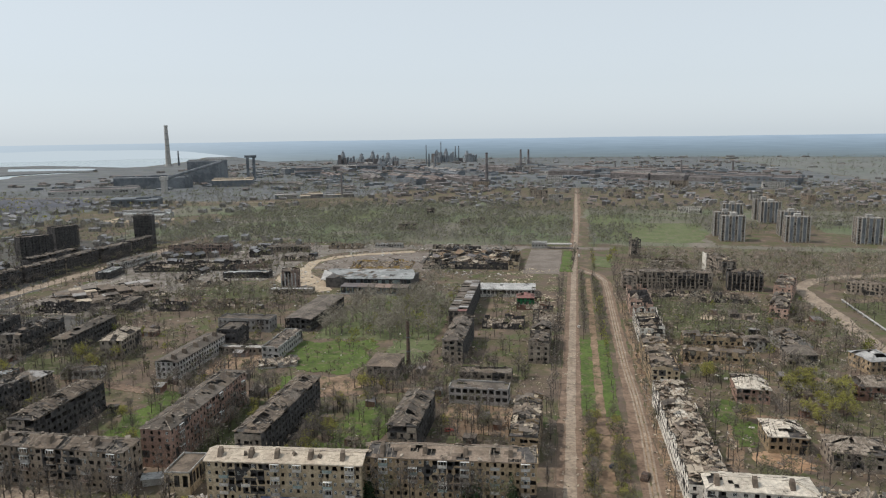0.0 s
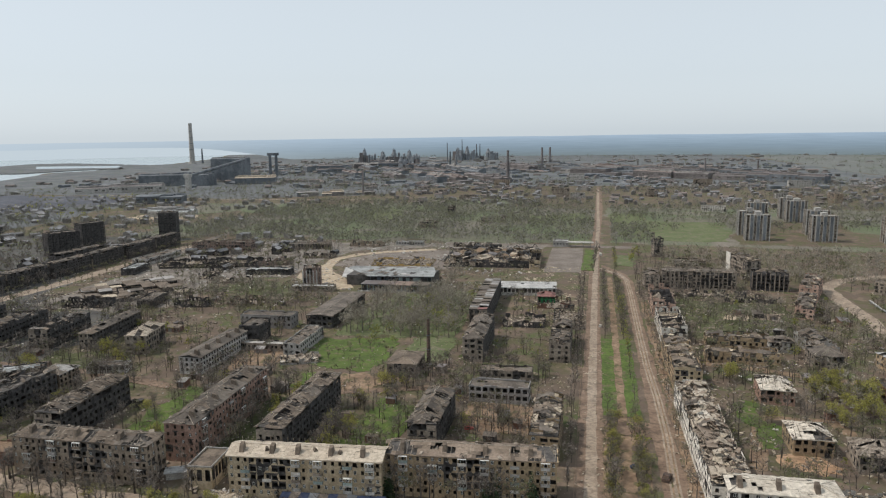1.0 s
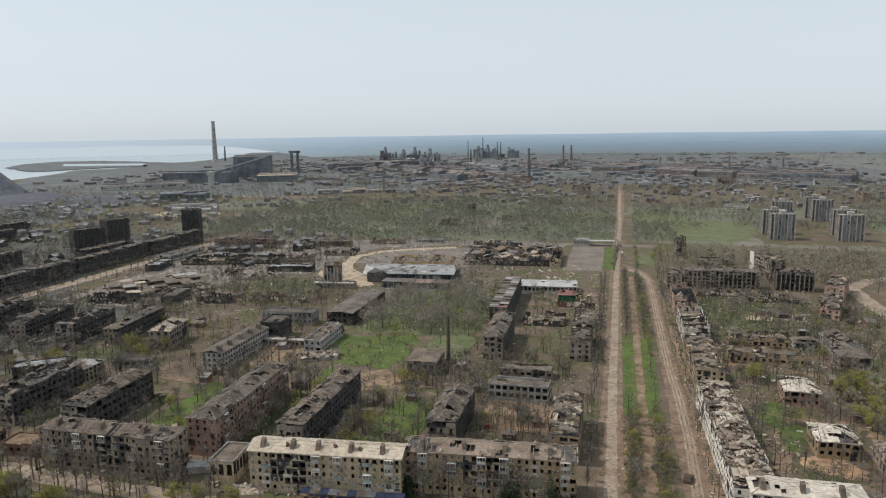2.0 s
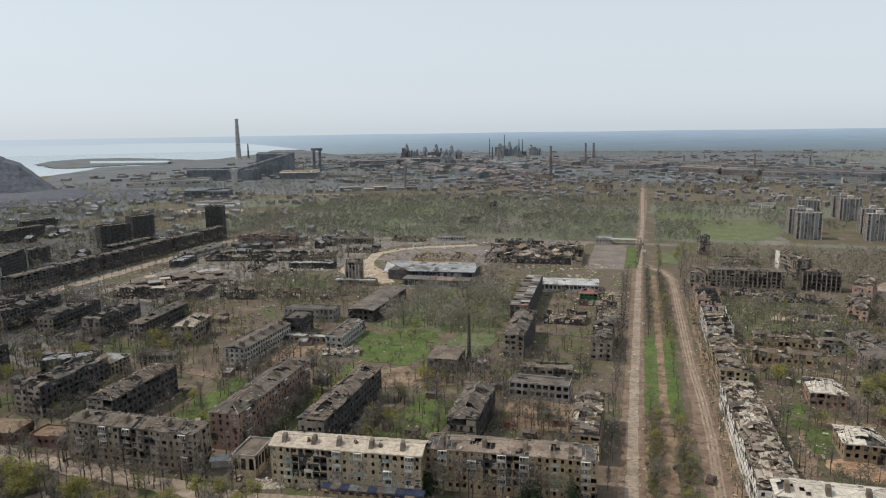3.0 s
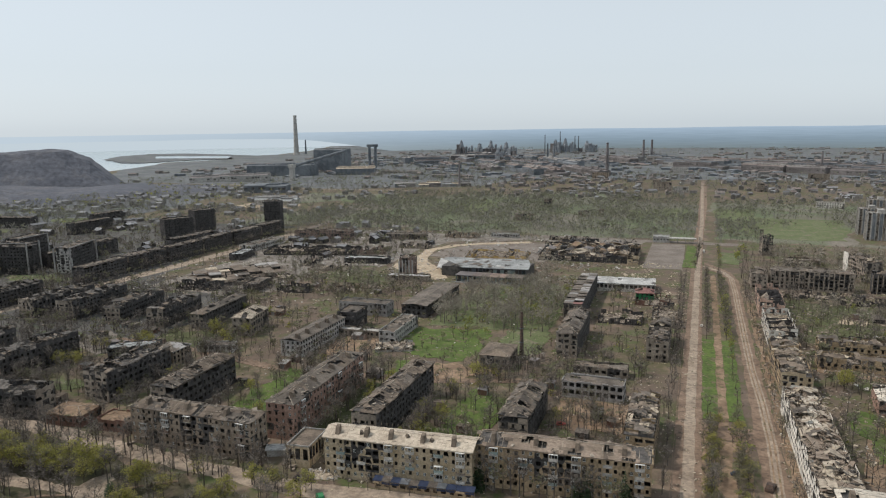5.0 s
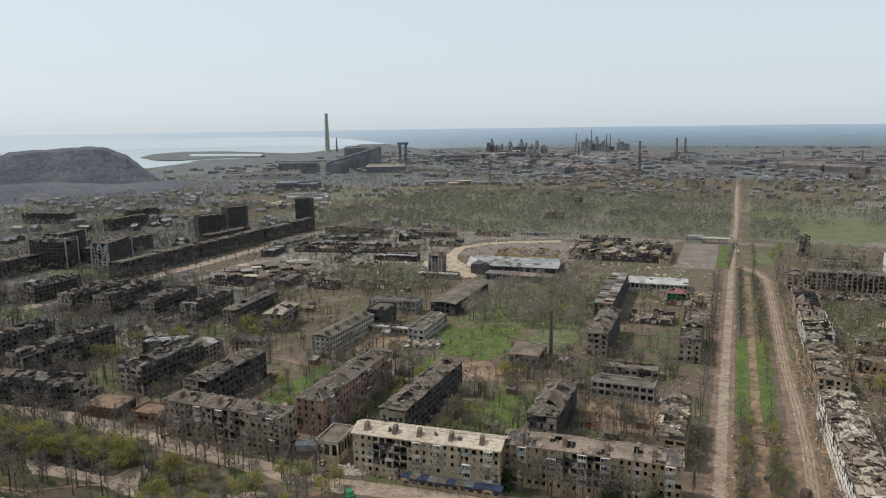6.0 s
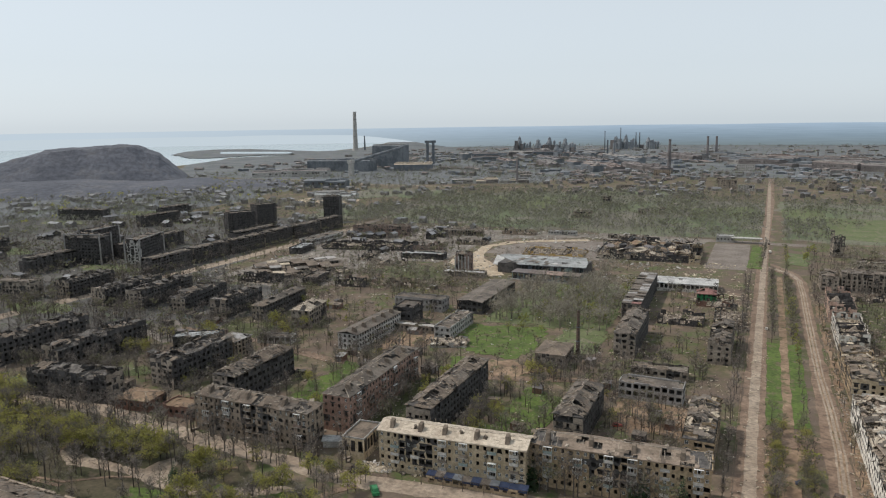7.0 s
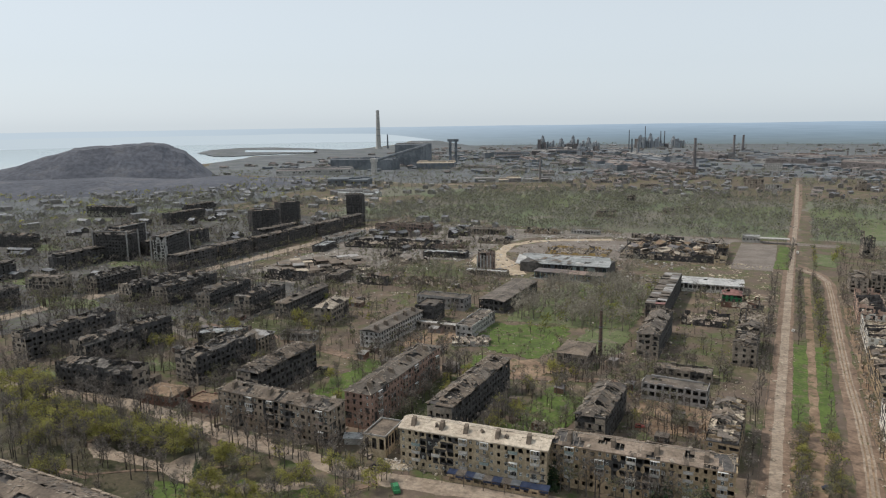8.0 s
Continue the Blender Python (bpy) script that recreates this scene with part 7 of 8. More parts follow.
row(["bare", "poplar"], -142, 222, -142, 290, 5.5, (0.6, 1.0))
row(["bare", "bud", "dead"], -96, 246, -84, 284, 4.5, (0.45, 0.85), 0.2, 5.0)
row(["bare", "bud", "poplar"], -190, 236, -180, 284, 4.0, (0.5, 0.95), 0.2, 6.0)
row(["bare", "bud"], -150, 340, -120, 372, 6.0, (0.5, 0.9), 0.2, 8.0)
row(["bare", "poplar", "dead"], -30, 255, -12, 300, 5.0, (0.6, 0.95), 0.2, 3.0)
# courtyards and park
plant(["bare", "bare", "poplar", "bud"], 440, -345, -140, 208, 330, 2.0, (0.6, 1.05), 30)
plant(["bare", "bare", "dead", "bud"], 330, -108, -24, 226, 345, 2.0, (0.5, 0.95), 25)
for cx, cy, r, n in ((-268, 166, 11, 13), (-258, 152, 7, 6), (-249, 171, 8, 8), (-237, 165, 6, 5), (-228, 171, 8, 11), (-212, 167, 6, 8), (-203, 170, 5, 5), (-196, 171, 3, 2), (-229, 136, 6, 5), (-182, 170, 5, 5), (-302, 179, 10, 9), (-322, 184, 9, 6)):
    plant(["green", "green", "green", "bud"], n, cx - r, cx + r, cy - r * 0.8, cy + r * 0.8, 0.5, (0.75, 1.2))
PLANTED.extend((("spruce", -182, 160.4, 0.95), ("spruce", -184.5, 161.5, 0.7), ("spruce", -180.6, 162.4, 0.6)))
PLANTED.extend(("bare", x, y, 1.0) for x, y in ((-224, 143), (-210.5, 154), (-206, 154), (-204, 156), (-197, 156), (-200, 160), (-191, 168), (-203, 188), (-219, 186), (-228, 190), (-250, 194), (-244, 196)))
plant(["green", "green", "bud", "bare"], 46, -172, -120, 130, 186, 2.0, (0.6, 0.95), 18)
plant(["bare", "bare", "poplar"], 170, -330, -120, 124, 190, 1.5, (0.6, 1.0))
plant(["bare", "bud"], 60, -300, -125, 118, 184, 1.5, (0.6, 1.1))
plant(["bud", "bud", "bare"], 300, -330, -110, 116, 188, 0.5, (0.18, 0.4), 14)
plant(["grove"], 140, -160, -84, 388, 492, 2.0, (0.75, 1.15))
plant(["bud", "green"], 70, -130, -84, 400, 505, 2.0, (0.7, 1.0))
plant(["bare", "bud", "poplar"], 45, -60, -26, 330, 500, 2.0, (0.6, 1.0))
plant(["grove", "bare", "bud"], 150, -330, -190, 440, 530, 2.0, (0.55, 0.9))
plant(["bare", "bud"], 200, -330, -180, 330, 470, 2.0, (0.6, 1.0), 35)
plant(["bare", "bud"], 260, -430, -190, 550, 750, 2.0, (0.6, 1.0))
plant(["grove"], 26, -150, -110, 500, 600, 3.0, (0.6, 0.9))
plant(["green", "bud", "bud"], 120, -340, -30, 222, 400, 1.5, (0.5, 0.9), 30)
plant(["bud", "bud", "bare"], 500, -345, -24, 205, 345, 0.6, (0.18, 0.4), 16)
plant(["bud", "bare", "green"], 500, -340, -26, 345, 500, 0.6, (0.25, 0.45), 20)
plant(["bud", "bud", "green"], 300, 50, 165, 225, 480, 0.6, (0.2, 0.42), 18)
plant(["bud", "bare"], 700, -430, -60, 500, 750, 0.6, (0.3, 0.6), 30)
plant(["green", "bud", "bare", "bare"], 90, -420, -290, 128, 190, 2.0, (0.8, 1.15), 22)
plant(["bare", "poplar", "bare", "dead"], 60, -345, -132, 186, 201, 1.5, (0.6, 1.0))
plant(["bare", "bare", "poplar"], 330, -480, -300, 190, 430, 2.0, (0.65, 1.0), 30)
PLANTED.extend((("green", -101, 305, 0.9), ("green", -97, 308, 0.75), ("green", -103, 310, 0.7), ("green", -137, 262, 0.6), ("green", -139, 268, 0.5), ("green", -250, 330, 0.9), ("bud", -113, 296, 0.8), ("green", -182, 300, 0.6), ("green", -62, 292, 0.5)))
PLANTED.extend(("green", x, y, s) for x, y, s in ((-268, 324, 1.0), (-264, 328, 0.9), (-270, 330, 0.8), (-311, 262, 0.8), (-310, 254, 0.9), (-294, 292, 0.9), (-298, 301, 0.8), (-291, 298, 0.7), (-455, 296, 0.8), (-470, 306, 0.9)))
plant(["green", "green", "bud"], 36, -172, -126, 134, 172, 1.0, (0.6, 1.0))
plant(["bare", "poplar"], 50, -300, -215, 135, 185, 1.0, (0.7, 1.0))
# east side
plant(["bare", "bud", "bare", "bud"], 150, 50, 165, 225, 350, 1.5, (0.55, 0.95), 24)
plant(["bare", "bare", "bud"], 150, 50, 165, 222, 470, 1.5, (0.6, 1.0), 20)
plant(["bud", "bud", "green"], 80, 1.6, 7.6, 205, 292, 0.5, (0.3, 0.65))
plant(["bud", "bud", "green"], 80, 11.8, 17.4, 205, 292, 0.5, (0.3, 0.65))
for cx, cy, r, n in ((101, 338, 6, 8), (111, 348, 5, 5), (109, 322, 6, 9), (109, 305, 6, 7), (121, 330, 5, 6), (93, 296, 5, 5), (68, 292, 3.5, 4), (65, 341, 4, 3), (96, 326, 4, 4), (157, 396, 5, 4)):
    plant(["green", "green", "bud"], n, cx - r, cx + r, cy - r, cy + r, 0.8, (0.65, 1.0))
plant(["bare", "bud", "bare", "bud"], 170, 50, 165, 350, 505, 1.5, (0.6, 0.95), 24)
plant(["bare", "bare", "bud"], 300, 178, 330, 330, 560, 2.0, (0.7, 1.05), 40)
plant(["grove", "grove", "bud"], 800, 60, 340, 562, 715, 2.0, (0.6, 1.0))
plant(["bare"], 60, 30, 70, 500, 700, 2.0, (0.6, 1.0))
plant(["grove", "bare", "bare"], 60, 50, 160, 440, 545, 1.5, (0.5, 0.85), 30)
plant(["grove", "bare"], 110, 80, 165, 280, 430, 1.5, (0.5, 0.85), 34)
plant(["green", "bud"], 40, 60, 160, 380, 520, 1.5, (0.5, 0.85), 24)
# farther off
plant(["bare", "bare", "bud"], 3000, -1000, -440, 200, 900, 2.0, (0.6, 1.05), 45)
row(["bare", "bud"], -452, 250, -449, 700, 7.0, (0.6, 0.9))
row(["bare", "bud"], -428, 250, -426, 700, 8.0, (0.6, 0.9))
plant(["bare", "bud", "bud"], 3400, -520, -4, 750, 1190, 3.0, (0.6, 1.2), 46)
plant(["bare", "bud", "bud"], 2600, -500, -4, 752, 1110, 3.0, (0.5, 1.1))
plant(["bare", "bud", "bare", "green"], 1500, -1560, -760, 450, 1250, 3.0, (0.7, 1.2), 70)
plant(["bare", "bud", "bud"], 1500, 20, 460, 860, 1130, 3.0, (0.7, 1.1), 60)
plant(["bare", "bud"], 160, 18, 60, 745, 900, 3.0, (0.7, 1.1))
plant(["bare", "bare", "bud"], 1700, -950, -440, 230, 760, 3.0, (0.7, 1.1), 60)
plant(["bare", "bare", "bud"], 420, -480, -365, 190, 420, 2.0, (0.7, 1.1), 40)
plant(["bare", "bud"], 700, -1050, -450, 760, 1200, 3.0, (0.8, 1.2), 90)
plant(["bare", "bare", "bud"], 3000, -850, 700, 1120, 1760, 3.0, (0.7, 1.2), 150)
plant(["bare", "bud"], 1800, -1300, 2200, 1750, 3500, 5.0, (0.9, 1.6), 160)
plant(["bare", "bud"], 700, -1500, -760, 450, 1350, 3.0, (0.8, 1.2), 120)
plant(["bare", "bud"], 1300, 250, 1500, 560, 1700, 3.0, (0.8, 1.2), 150)

plant(["bare", "bud", "bud"], 1000, -1250, -480, 1240, 2300, 4.0, (0.8, 1.4), 150)
# nothing stands outside the quarter between the sea road and the eastern street
PLANTED = [q for q in PLANTED if q[2] > -0.56 * q[1] - 6 and q[1] < 0.46 * q[2] + 20]

near_made = {}


def near_tree(kind, k):
    if (kind, k) not in near_made:
        W, C = KINDS[kind][0][k]
        mats = KINDS[kind][1]
        near_made[kind, k] = (tri_mesh("trunk", *W, mats), tri_mesh("crown", *C, mats))
    return near_made[kind, k]


single = 0
rest = {}
for kind, x, y, s in PLANTED:
    if s > 0.45 and single < 300 and y < 262 and x < 60 and kind != "dead" or single < 300 and y < 205:
        k = rng.randrange(len(KINDS[kind][0]))
        tr, cr = near_tree(kind, k)
        ob = thing("tree", x, y, rng.uniform(0, 360), KINDS[kind][2], "tree", "town trees")
        ob.scale = (s, s, s * rng.uniform(0.9, 1.15))
        piece("trunk", tr, ob)
        piece("crown", cr, ob)
        single += 1
    else:
        small = s < 0.5
        far = 2 if y > 700 or x < -480 or x > 330 or small and y > 260 or kind == "grove" and y > 545 else 1 if (y > 300 or x < -300 or x > 110) and not (kind == "green" and y < 350 and -330 < x < 140) or small else 0
        if far:
            kind = {"poplar": "bare", "dead": "bare", "spruce": "green"}.get(kind, kind)
        pool = (KINDS[kind][0], FAR.get(kind), DIST.get(kind))[far]
        where = "far" if far == 2 and (y > 700 or x < -760 or x > 330 or kind == "grove") else "mid" if far else "near"
        rest.setdefault((kind, far, rng.randrange(len(pool)), where), []).append((x, y, s))
lots = {}
for (kind, far, k, where), spots in rest.items():
    (wv, wf, wm), (cv_, cf, cm) = (KINDS[kind][0], FAR.get(kind), DIST.get(kind))[far][k]
    V = np.array([tuple(v) for v in wv + cv_])
    F = np.array(wf + [tuple(i + len(wv) for i in f) for f in cf])
    Mi = np.array(wm + cm)
    lots.setdefault((where, kind), [])
    for x, y, s in spots:
        a = rng.uniform(0, 6.3)
        c, d = math.cos(a) * s, math.sin(a) * s
        P = np.column_stack((V[:, 0] * c - V[:, 1] * d + x, V[:, 0] * d + V[:, 1] * c + y, V[:, 2] * s * rng.uniform(0.9, 1.15)))
        lots[where, kind].append((P, F, Mi))
for (where, kind), parts in lots.items():
    off, VV, FF, MM = 0, [], [], []
    for P, F, Mi in parts:
        VV.append(P)
        FF.append(F + off)
        MM.append(Mi)
        off += len(P)
    # far woods take the haze-toned copies for bark, twigs and buds
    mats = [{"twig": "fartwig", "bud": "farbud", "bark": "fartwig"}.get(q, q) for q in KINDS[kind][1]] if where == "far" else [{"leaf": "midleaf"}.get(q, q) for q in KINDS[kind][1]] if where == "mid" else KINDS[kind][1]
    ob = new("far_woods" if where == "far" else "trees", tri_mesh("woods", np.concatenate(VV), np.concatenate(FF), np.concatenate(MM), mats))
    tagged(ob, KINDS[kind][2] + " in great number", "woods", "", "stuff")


# ---- far town ----
rng = random.Random(99)


def cottage(g, x, y, turn, L, W, h, r):
    c, s = math.cos(turn), math.sin(turn)

    def q(u, v, z):
        return (x + u * c - v * s, y + u * s + v * c, z)
    a = [q(u, v, 0) for u, v in ((-L, -W), (L, -W), (L, W), (-L, W))]
    b = [q(u, v, h) for u, v in ((-L, -W), (L, -W), (L, W), (-L, W))]
    e, f = q(-L, 0, h + r), q(L, 0, h + r)
    for i in range(4):
        j = (i + 1) % 4
        g.face((a[i], a[j], b[j], b[i]), 0)
    g.face((b[3], b[0], e), 0)
    g.face((b[1], b[2], f), 0)
    o = 0.4
    g.face((q(-L - o, -W - o, h - 0.2), q(L + o, -W - o, h - 0.2), q(L + o, 0, h + r), q(-L - o, 0, h + r)), 1)
    g.face((q(-L - o, W + o, h - 0.2), q(L + o, W + o, h - 0.2), q(L + o, 0, h + r), q(-L - o, 0, h + r)), 1)
    for u in (-0.6, 0.0, 0.6):
        for v, d in ((-W - 0.02, 0),):
            g.face((q(u * L - 0.6, v, 1.0), q(u * L + 0.6, v, 1.0), q(u * L + 0.6, v, 2.2), q(u * L - 0.6, v, 2.2)), 2)


def hamlet(n, x0, x1, y0, y1, mats, label, big=1.0, clump=120):
    g = Geo()
    off, made, tries = rng.uniform(0, 900), 0, 0
    while made < n and tries < n * 12:
        tries += 1
        x, y = rng.uniform(x0, x1), rng.uniform(y0, y1)
        if noise.noise((x / clump + off, y / clump, 0)) < rng.uniform(-0.3, 0.25) or not open_ground(x, y, 8) or (-12 < x < 22 and y < 1600):
            continue
        cottage(g, x, y, rng.choice((0.0, 1.57)) + rng.uniform(-0.3, 0.3), rng.uniform(3, 7.5) * big, rng.uniform(2.5, 4.5) * big, rng.uniform(3, 6.5), rng.uniform(0.6, 2.4))
        made += 1
    tagged(new("far_houses", g.mesh("far_houses", mats)), label, "houses", "", "stuff")


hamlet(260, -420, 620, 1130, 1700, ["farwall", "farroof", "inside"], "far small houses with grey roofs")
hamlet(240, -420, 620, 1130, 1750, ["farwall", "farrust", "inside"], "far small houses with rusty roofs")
hamlet(160, -1000, -480, 660, 1300, ["farwall", "farroof", "inside"], "far houses before the works with haze-grey roofs")
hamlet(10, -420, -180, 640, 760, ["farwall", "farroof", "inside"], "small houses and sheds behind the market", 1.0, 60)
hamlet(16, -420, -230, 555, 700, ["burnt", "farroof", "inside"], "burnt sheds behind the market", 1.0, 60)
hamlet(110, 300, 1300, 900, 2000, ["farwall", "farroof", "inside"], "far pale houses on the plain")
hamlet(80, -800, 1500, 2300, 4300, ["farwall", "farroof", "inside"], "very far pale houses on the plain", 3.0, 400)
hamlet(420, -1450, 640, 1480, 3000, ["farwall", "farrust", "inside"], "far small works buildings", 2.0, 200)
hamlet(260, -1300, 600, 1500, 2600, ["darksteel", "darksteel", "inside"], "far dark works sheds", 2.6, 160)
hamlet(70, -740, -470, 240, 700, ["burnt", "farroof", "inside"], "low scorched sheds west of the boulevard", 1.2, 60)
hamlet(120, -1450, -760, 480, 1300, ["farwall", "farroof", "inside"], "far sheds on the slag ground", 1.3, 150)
for k in range(16):
    x, y = rng.uniform(-420, 420), rng.uniform(1120, 1650)
    if open_ground(x, y, 20) and not -30 < x < 40:
        block("apartment_house", x, y, rng.choice((0, 90)) + rng.uniform(-6, 6), rng.uniform(26, 46), 12, rng.choice((9, 12, 15)), 4, rng.choice(("grey", "concrete", "brownplaster")),
              "far scorched apartment house among bare trees", "apartment house", roof="flat", roofmat="slate", hurt=0.15, seed=300 + k, bay=4.5, group="far apartment houses")
for k in range(9):
    x, y = rng.uniform(-900, -480), rng.uniform(320, 760)
    if open_ground(x, y, 12) and x < -520:
        block("apartment_house", x, y, rng.choice((0, 90)) + rng.uniform(-6, 6), rng.uniform(40, 60), 13, 14, 5, "burnt",
              "far charred apartment house west of the boulevard", "apartment house", roof="flat", roofmat="slate", hurt=0.25, seed=330 + k, bay=4.0, group="far apartment houses")


# ---- rubble on the ground ----
def litter(n, x0, x1, y0, y1, mat, size, label, clump=0, gap=0.5):
    g = Geo()
    off = rng.uniform(0, 900)
    for _ in range(n):
        x, y = rng.uniform(x0, x1), rng.uniform(y0, y1)
        if clump and noise.noise((x / clump + off, y / clump, 0)) < rng.uniform(-0.3, 0.4):
            continue
        if is_free(x, y, gap):
            s = rng.uniform(*size) * (0.5 + rng.random() ** 3)
            g.slab((x, y, 0.2 + s * 0.12), (s * rng.uniform(0.6, 2.0), s * rng.uniform(0.5, 1.1), s * rng.uniform(0.2, 0.5)), (rng.uniform(-0.3, 0.3), rng.uniform(-0.3, 0.3), rng.uniform(0, 6.3)))
    tagged(new("rubble", g.mesh("rubble", [mat])), label, "rubble", "", "stuff")


litter(3000, 29, 56, 205, 560, "rubble", (0.3, 1.1), "broken masonry along the avenue", 14, -1)
litter(2000, 28, 54, 205, 560, "chalk", (0.25, 0.9), "pale broken plaster along the avenue", 14, -1)
litter(900, -26, 2, 205, 420, "chalk", (0.25, 0.8), "pale bits of debris on the carriageway", 20)
litter(3000, -345, -25, 205, 400, "rubble", (0.3, 0.9), "broken masonry in the courtyards", 26)
litter(2600, -345, -25, 186, 400, "chalk", (0.25, 0.7), "pale bits of debris in the courtyards", 18)
litter(1300, 50, 165, 225, 480, "rubble", (0.5, 1.5), "broken masonry between the low houses", 20)
litter(2600, 46, 165, 225, 545, "chalk", (0.35, 1.2), "pale bits of debris between the low houses", 18)
litter(4200, -430, -60, 440, 760, "rubble", (0.5, 2.0), "broken masonry round the market", 24)
litter(4200, -430, -60, 500, 760, "concrete", (0.5, 1.8), "pale broken panels round the market", 22)
litter(900, -60, -8, 440, 620, "chalk", (0.5, 1.8), "pale debris by the shops", 16)
litter(900, -600, -300, 190, 620, "rubble", (0.7, 2.2), "broken masonry along the boulevard", 30)
litter(2200, -430, -220, 370, 530, "rubble", (0.5, 1.6), "broken masonry among the charred blocks", 22)
litter(1300, -430, -220, 370, 530, "chalk", (0.3, 1.1), "pale bits of debris among the charred blocks", 22)
litter(2600, 45, 150, 400, 545, "rubble", (0.4, 1.4), "broken masonry in the eastern courtyard", 18)


litter(1500, -430, -60, 400, 760, "white", (0.5, 1.4), "white scraps of sheet and foam round the market", 30)
litter(500, -600, -430, 300, 720, "white", (0.5, 1.3), "white scraps among the charred blocks", 40)
litter(700, 30, 165, 225, 540, "white", (0.4, 1.1), "white scraps between the eastern houses", 26)
litter(900, -345, -25, 186, 400, "white", (0.25, 0.7), "white scraps in the courtyards", 26)


# rubble fallen along the foot of the walls
for mat, n, size, label in (("rubble", 34, (0.5, 1.7), "rubble fallen along the house walls"), ("chalk", 22, (0.3, 1.2), "pale rubble fallen along the house walls")):
    g = Geo()
    for cx, cy, hx, hy, c, s in TAKEN:
        if cy > 560 or hx > 55:
            continue
        for _ in range(int(n * (hx + hy) / 32)):
            if rng.random() < hx / (hx + hy):
                u, v = rng.uniform(-hx, hx), rng.choice((-1, 1)) * (hy + abs(rng.gauss(0.4, 2.0)))
            else:
                u, v = rng.choice((-1, 1)) * (hx + abs(rng.gauss(0.4, 2.0))), rng.uniform(-hy, hy)
            q = rng.uniform(*size) * (0.5 + rng.random() ** 3)
            g.slab((cx + u * c - v * s, cy + u * s + v * c, 0.15 + q * 0.12), (q * rng.uniform(0.6, 2), q * rng.uniform(0.5, 1.1), q * rng.uniform(0.25, 0.6)),
                   (rng.uniform(-0.4, 0.4), rng.uniform(-0.4, 0.4), rng.uniform(0, 6.3)))
    tagged(new("rubble", g.mesh("rubble", [mat])), label, "rubble", "", "stuff")


# ---- small things ----
def car(name, x, y, turn, L, W, H, paint, label, category="car", z=0.1):
    """A vehicle: body, cabin, glass, four wheels."""
    top = thing(name, x, y, turn, label, category, z=z)
    take(x, y, 3.0, 2.5, turn)
    g = Geo()
    g.hexa(((-L / 2, -W / 2, 0.3), (L / 2, -W / 2, 0.3), (L / 2, W / 2, 0.3), (-L / 2, W / 2, 0.3),
            (-L / 2 + 0.1, -W / 2, H * 0.58), (L / 2 - 0.15, -W / 2, H * 0.55), (L / 2 - 0.15, W / 2, H * 0.55), (-L / 2 + 0.1, W / 2, H * 0.58)))
    piece("body", g.mesh("body", [paint]), top)
    g = Geo()
    g.hexa(((-L * 0.38, -W * 0.46, H * 0.57), (L * 0.2, -W * 0.46, H * 0.57), (L * 0.2, W * 0.46, H * 0.57), (-L * 0.38, W * 0.46, H * 0.57),
            (-L * 0.3, -W * 0.38, H), (L * 0.08, -W * 0.38, H), (L * 0.08, W * 0.38, H), (-L * 0.3, W * 0.38, H)))
    piece("cabin", g.mesh("cabin", [paint]), top)
    for s in (-1, 1):
        g = Geo()
        g.box(-L * 0.3, s * W * 0.43 - 0.03, H * 0.64, L * 0.1, s * W * 0.43 + 0.03, H * 0.9)
        piece("side_window", g.mesh("side_window", ["glass"]), top)
    g = Geo()
    g.beam((0, -0.12, 0), (0, 0.12, 0), 0.34, 0, 10)
    me = g.mesh("wheel", ["tyre"])
    for u in (-0.3, 0.3):
        for s in (-1, 1):
            piece("wheel", me, top, pose(u * L, s * W * 0.46, 0.34))
    return top


car("burnt_car", 22.6, 236.5, 72, 5.6, 2.7, 2.3, "burntcar", "dark burnt-out off-road car standing on the sandy track")
car("red_car", -52.7, 265, 20, 4.2, 1.7, 1.5, "redpaint", "small red car in a courtyard")
car("green_van", -116.2, 182.5, 130, 6.0, 2.3, 2.3, "greenpaint", "bright green van at the park's edge", "van")
car("burnt_van", -128.5, 192, 10, 6.5, 2.4, 2.6, "burntcar", "burnt-out van on the sandy street", "van")
car("blue_car", 12.5, 243, 10, 4.2, 1.7, 1.4, "blue", "wrecked blue car on the verge")
car("white_car", -164, 232, 30, 4.2, 1.7, 1.5, "white", "pale wrecked car between the houses")
car("white_car", -160, 237, 50, 4.2, 1.7, 1.5, "white", "pale wrecked car between the houses")
car("burnt_car", -206, 185, 60, 4.4, 1.8, 1.5, "burntcar", "burnt-out car on the sandy street")
car("white_car", 1.0, 430, 88, 4.2, 1.7, 1.5, "white", "pale car stopped on the avenue")
car("burnt_car", 2.0, 735, 88, 4.4, 1.8, 1.5, "burntcar", "dark car on the far avenue")
car("white_car", 3.0, 690, 88, 5.5, 2.1, 2.3, "white", "pale van on the far avenue", "van")
car("burnt_car", -150, 196, 15, 4.4, 1.8, 1.5, "burntcar", "burnt-out car by the corner hall")

# shop canopy before the cream house
cn = thing("shop_row", -86.0, 198.4, 5, "row of low shops under dark blue sheet roofs", "shop")
take(-86.0, 198.4, 18, 2.4, 5)
g = Geo()
for o, al, out, ln, nb in (((-17, -1.6, 0), (1, 0, 0), (0, -1, 0), 34, 12), ((17, -1.6, 0), (0, 1, 0), (1, 0, 0), 2.6, 1), ((-17, 1.0, 0), (0, -1, 0), (-1, 0, 0), 2.6, 1)):
    facade(g, o, al, out, ln, 2.9, 1, nb, random.Random(3), base=0.4, ww=1.7, wh=1.9, hurt=0.25)
piece("wall", g.mesh("wall", ["tan", "inside", "soot"]), cn)
q = random.Random(17)
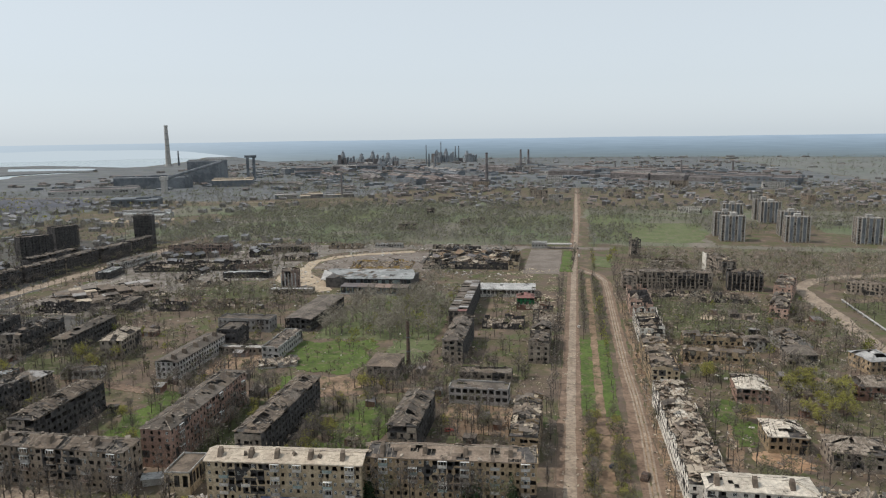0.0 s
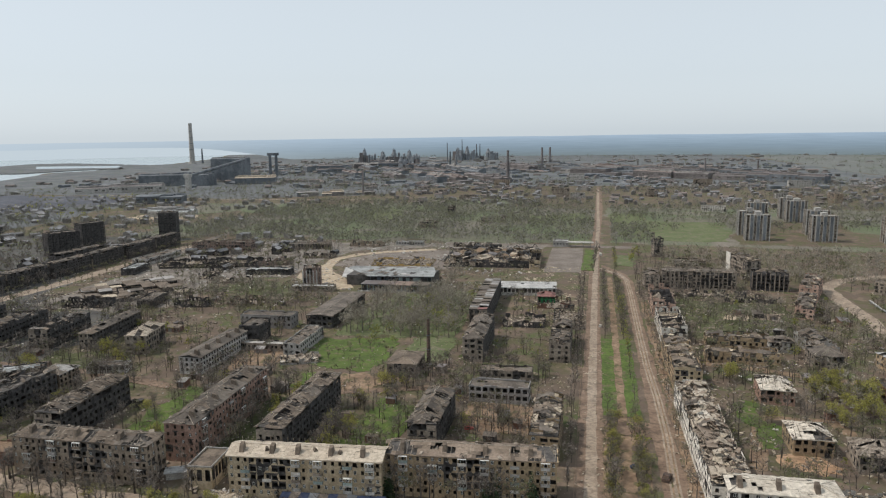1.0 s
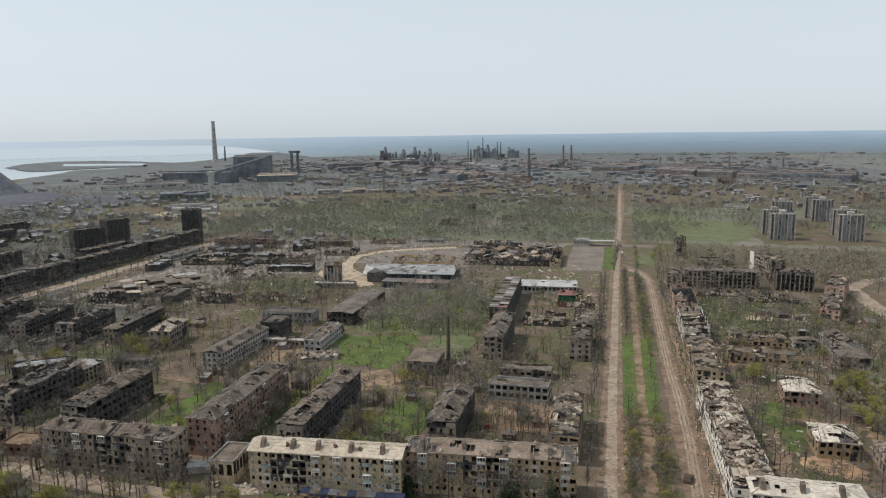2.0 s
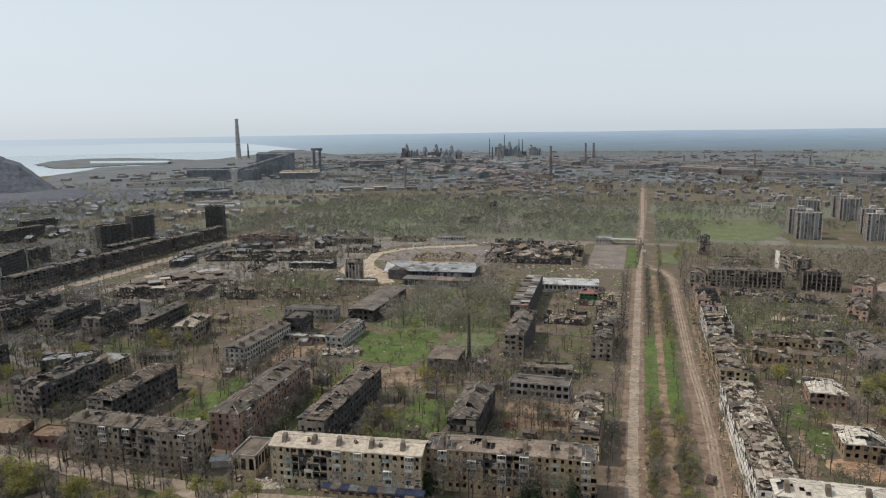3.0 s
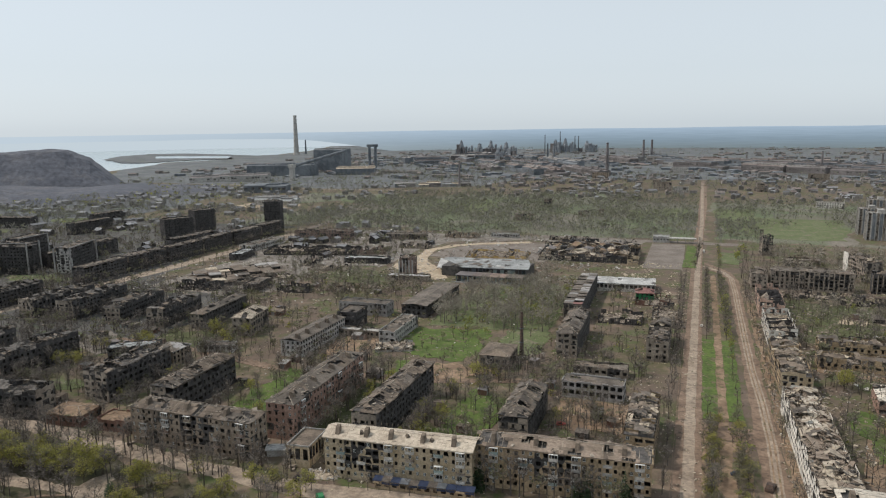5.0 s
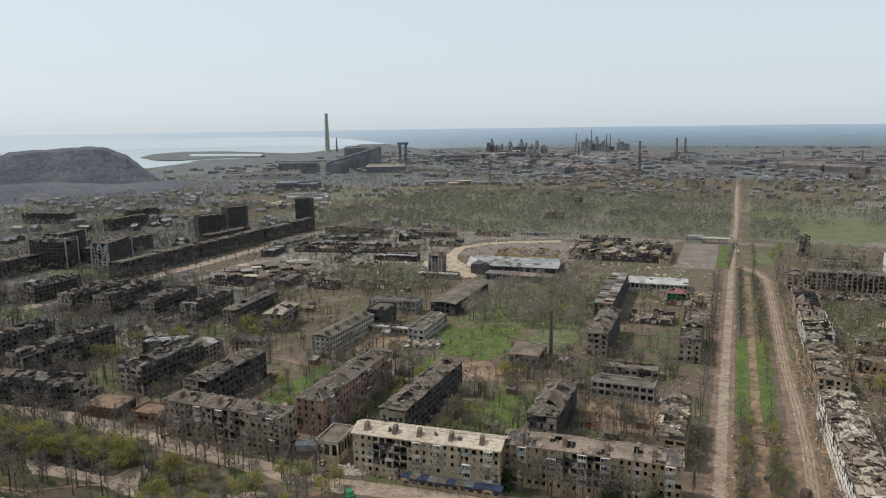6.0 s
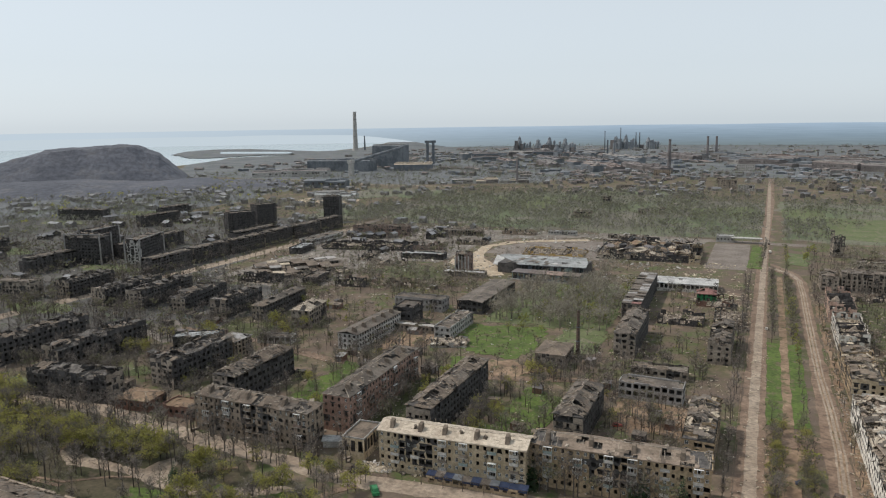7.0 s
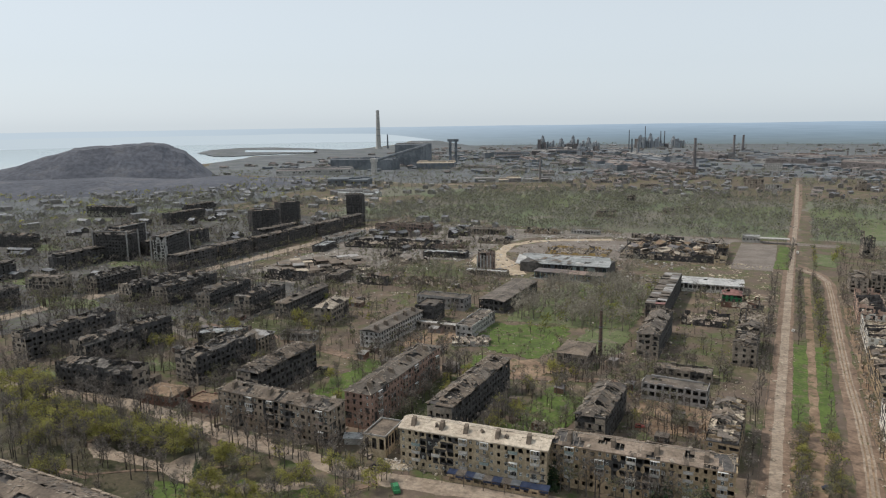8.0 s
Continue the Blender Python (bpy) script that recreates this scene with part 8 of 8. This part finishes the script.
for k in range(11):
    g = Geo()
    a, b = -17.6 + k * 3.2, -17.6 + k * 3.2 + 3.16
    d, e = q.uniform(0, 0.25), q.uniform(-0.1, 0.15)
    g.hexa(((a, -2.2, 2.95 + d), (b, -2.2, 2.95 + d + e), (b, 1.0, 3.3 + d), (a, 1.0, 3.3 + d), (a, -2.2, 3.07 + d), (b, -2.2, 3.07 + d + e), (b, 1.0, 3.42 + d), (a, 1.0, 3.42 + d)))
    piece("canopy", g.mesh("canopy", [("blue", "slate", "blue", "darksteel", "slate", "blue", "slate", "darksteel", "blue", "blue", "blue")[k]]), cn)
for k in range(11):
    if k in (3, 6):
        continue
    g = Geo()
    g.box(-17.4 + k * 3.2, -2.32, 2.3, -14.5 + k * 3.2, -2.24, 3.0)
    piece("sign_board", g.mesh("sign_board", ["blue" if k % 3 else "tan"]), cn, None, "dark blue sign board" if k % 3 else "tan board")

# fallen masonry between the corner hall and the cream house
hp = thing("rubble_heap", -124.0, 197.5, 10, "pale heap of fallen plaster and concrete by the corner hall", "rubble heap")
g = Geo()
q = random.Random(23)
heap(g, 11, 5.5, 2.2, q, step=0.7)
piece("mound", g.mesh("mound", ["chalk"]), hp)
g = Geo()
scatter(g, 13, 7, 0.5, q, 130, (0.25, 0.9))
stuff("rubble_stone", g.mesh("rubble_stone", ["concrete"]), hp)
kk = thing("kiosk", -148.5, 206.5, 25, "small white-roofed kiosk, bent", "kiosk")
g = Geo()
g.box(-3.5, -2, 0, 3.5, 2, 2.5)
piece("wall", g.mesh("wall", ["concrete"]), kk)
g = Geo()
g.slab((0, 0, 2.75), (8.2, 5, 0.2), (0.05, 0.03, 0))
piece("roof", g.mesh("roof", ["whiteroof"]), kk)
pp = thing("pipeline", 182, 460, 88, "white overground heating pipe beside the street", "pipe")
g = Geo()
g.beam((-62, 0, 1.6), (62, 0, 1.6), 0.55, 0, 8)
piece("pipe", g.mesh("pipe", ["whiteroof"]), pp)
g = Geo()
g.box(-0.2, -0.5, 0, 0.2, 0.5, 1.1)
me = g.mesh("support", ["concrete"])
for k in range(13):
    piece("support", me, pp, pose(-60 + k * 10, 0, 0))



# ---- sheds and garages in the courtyards ----
def outhouse(x, y, turn, L, W, h, wall, roofm, label, doors=1, seed=1):
    """A low outbuilding with a lean-to roof and sheet doors."""
    r = random.Random(seed * 31 + 5)
    top = thing("shed", x, y, turn, label, "shed", "courtyard sheds")
    take(x, y, L / 2, W / 2, turn)
    g = Geo()
    back = h + 0.35
    for a, b, c, d, h0, h1 in ((-L / 2, -W / 2, L / 2, -W / 2 + 0.25, h, h), (-L / 2, W / 2 - 0.25, L / 2, W / 2, back, back)):
        g.box(a, b, 0, c, d, h0)
    for u in (-L / 2, L / 2 - 0.25):
        g.hexa(((u, -W / 2 + 0.25, 0), (u + 0.25, -W / 2 + 0.25, 0), (u + 0.25, W / 2 - 0.25, 0), (u, W / 2 - 0.25, 0),
                (u, -W / 2 + 0.25, h), (u + 0.25, -W / 2 + 0.25, h), (u + 0.25, W / 2 - 0.25, back), (u, W / 2 - 0.25, back)))
    piece("wall", g.mesh("wall", [wall]), top)
    n = max(2, int(L / 2.4))
    for i in range(n):
        if r.random() < 0.9:
            g = Geo()
            u0, u1 = -L / 2 - 0.15 + (L + 0.3) * i / n, -L / 2 - 0.15 + (L + 0.3) * (i + 1) / n - 0.03
            k = r.uniform(0.01, 0.12)
            g.hexa(((u0, -W / 2 - 0.25, h + k), (u1, -W / 2 - 0.25, h + k), (u1, W / 2 + 0.15, back + k), (u0, W / 2 + 0.15, back + k),
                    (u0, -W / 2 - 0.25, h + k + 0.08), (u1, -W / 2 - 0.25, h + k + 0.08), (u1, W / 2 + 0.15, back + k + 0.08), (u0, W / 2 + 0.15, back + k + 0.08)))
            piece("roof_sheet", g.mesh("roof_sheet", [roofm]), top)
    for i in range(doors):
        g = Geo()
        u = -L / 2 + L * (i + 0.5) / doors
        w = min(2.4, L / doors * 0.7)
        g.box(u - w / 2, -W / 2 - 0.06, 0.05, u + w / 2, -W / 2 - 0.004, h - 0.35)
        piece("door", g.mesh("door", [r.choice(("rust", "greyshed", "burntcar", "teal"))]), top)


rng = random.Random(515)
made = 0
for x0, x1, y0, y1, n in ((-345, -140, 212, 325, 20), (-108, -26, 228, 345, 12), (-330, -150, 335, 470, 10), (50, 160, 228, 480, 18)):
    made = tries = 0
    while made < n and tries < 300:
        tries += 1
        x, y = rng.uniform(x0, x1), rng.uniform(y0, y1)
        L, W = rng.choice(((4, 6), (8, 6), (12, 6), (6, 4), (5, 3.5))), 0
        L, W = L
        if open_ground(x, y, L / 2 + 2.5):
            outhouse(x, y, rng.choice((0, 90, 180, -90)) + rng.uniform(-8, 8), L, W, rng.uniform(2.3, 3.0), rng.choice(("palebrick", "grey", "brick", "burnt")),
                 rng.choice(("slate", "brownroof", "rust", "greyshed")), "low courtyard shed with a rusty sheet roof", max(1, int(L / 3.6)), made + int(x0))
            made += 1
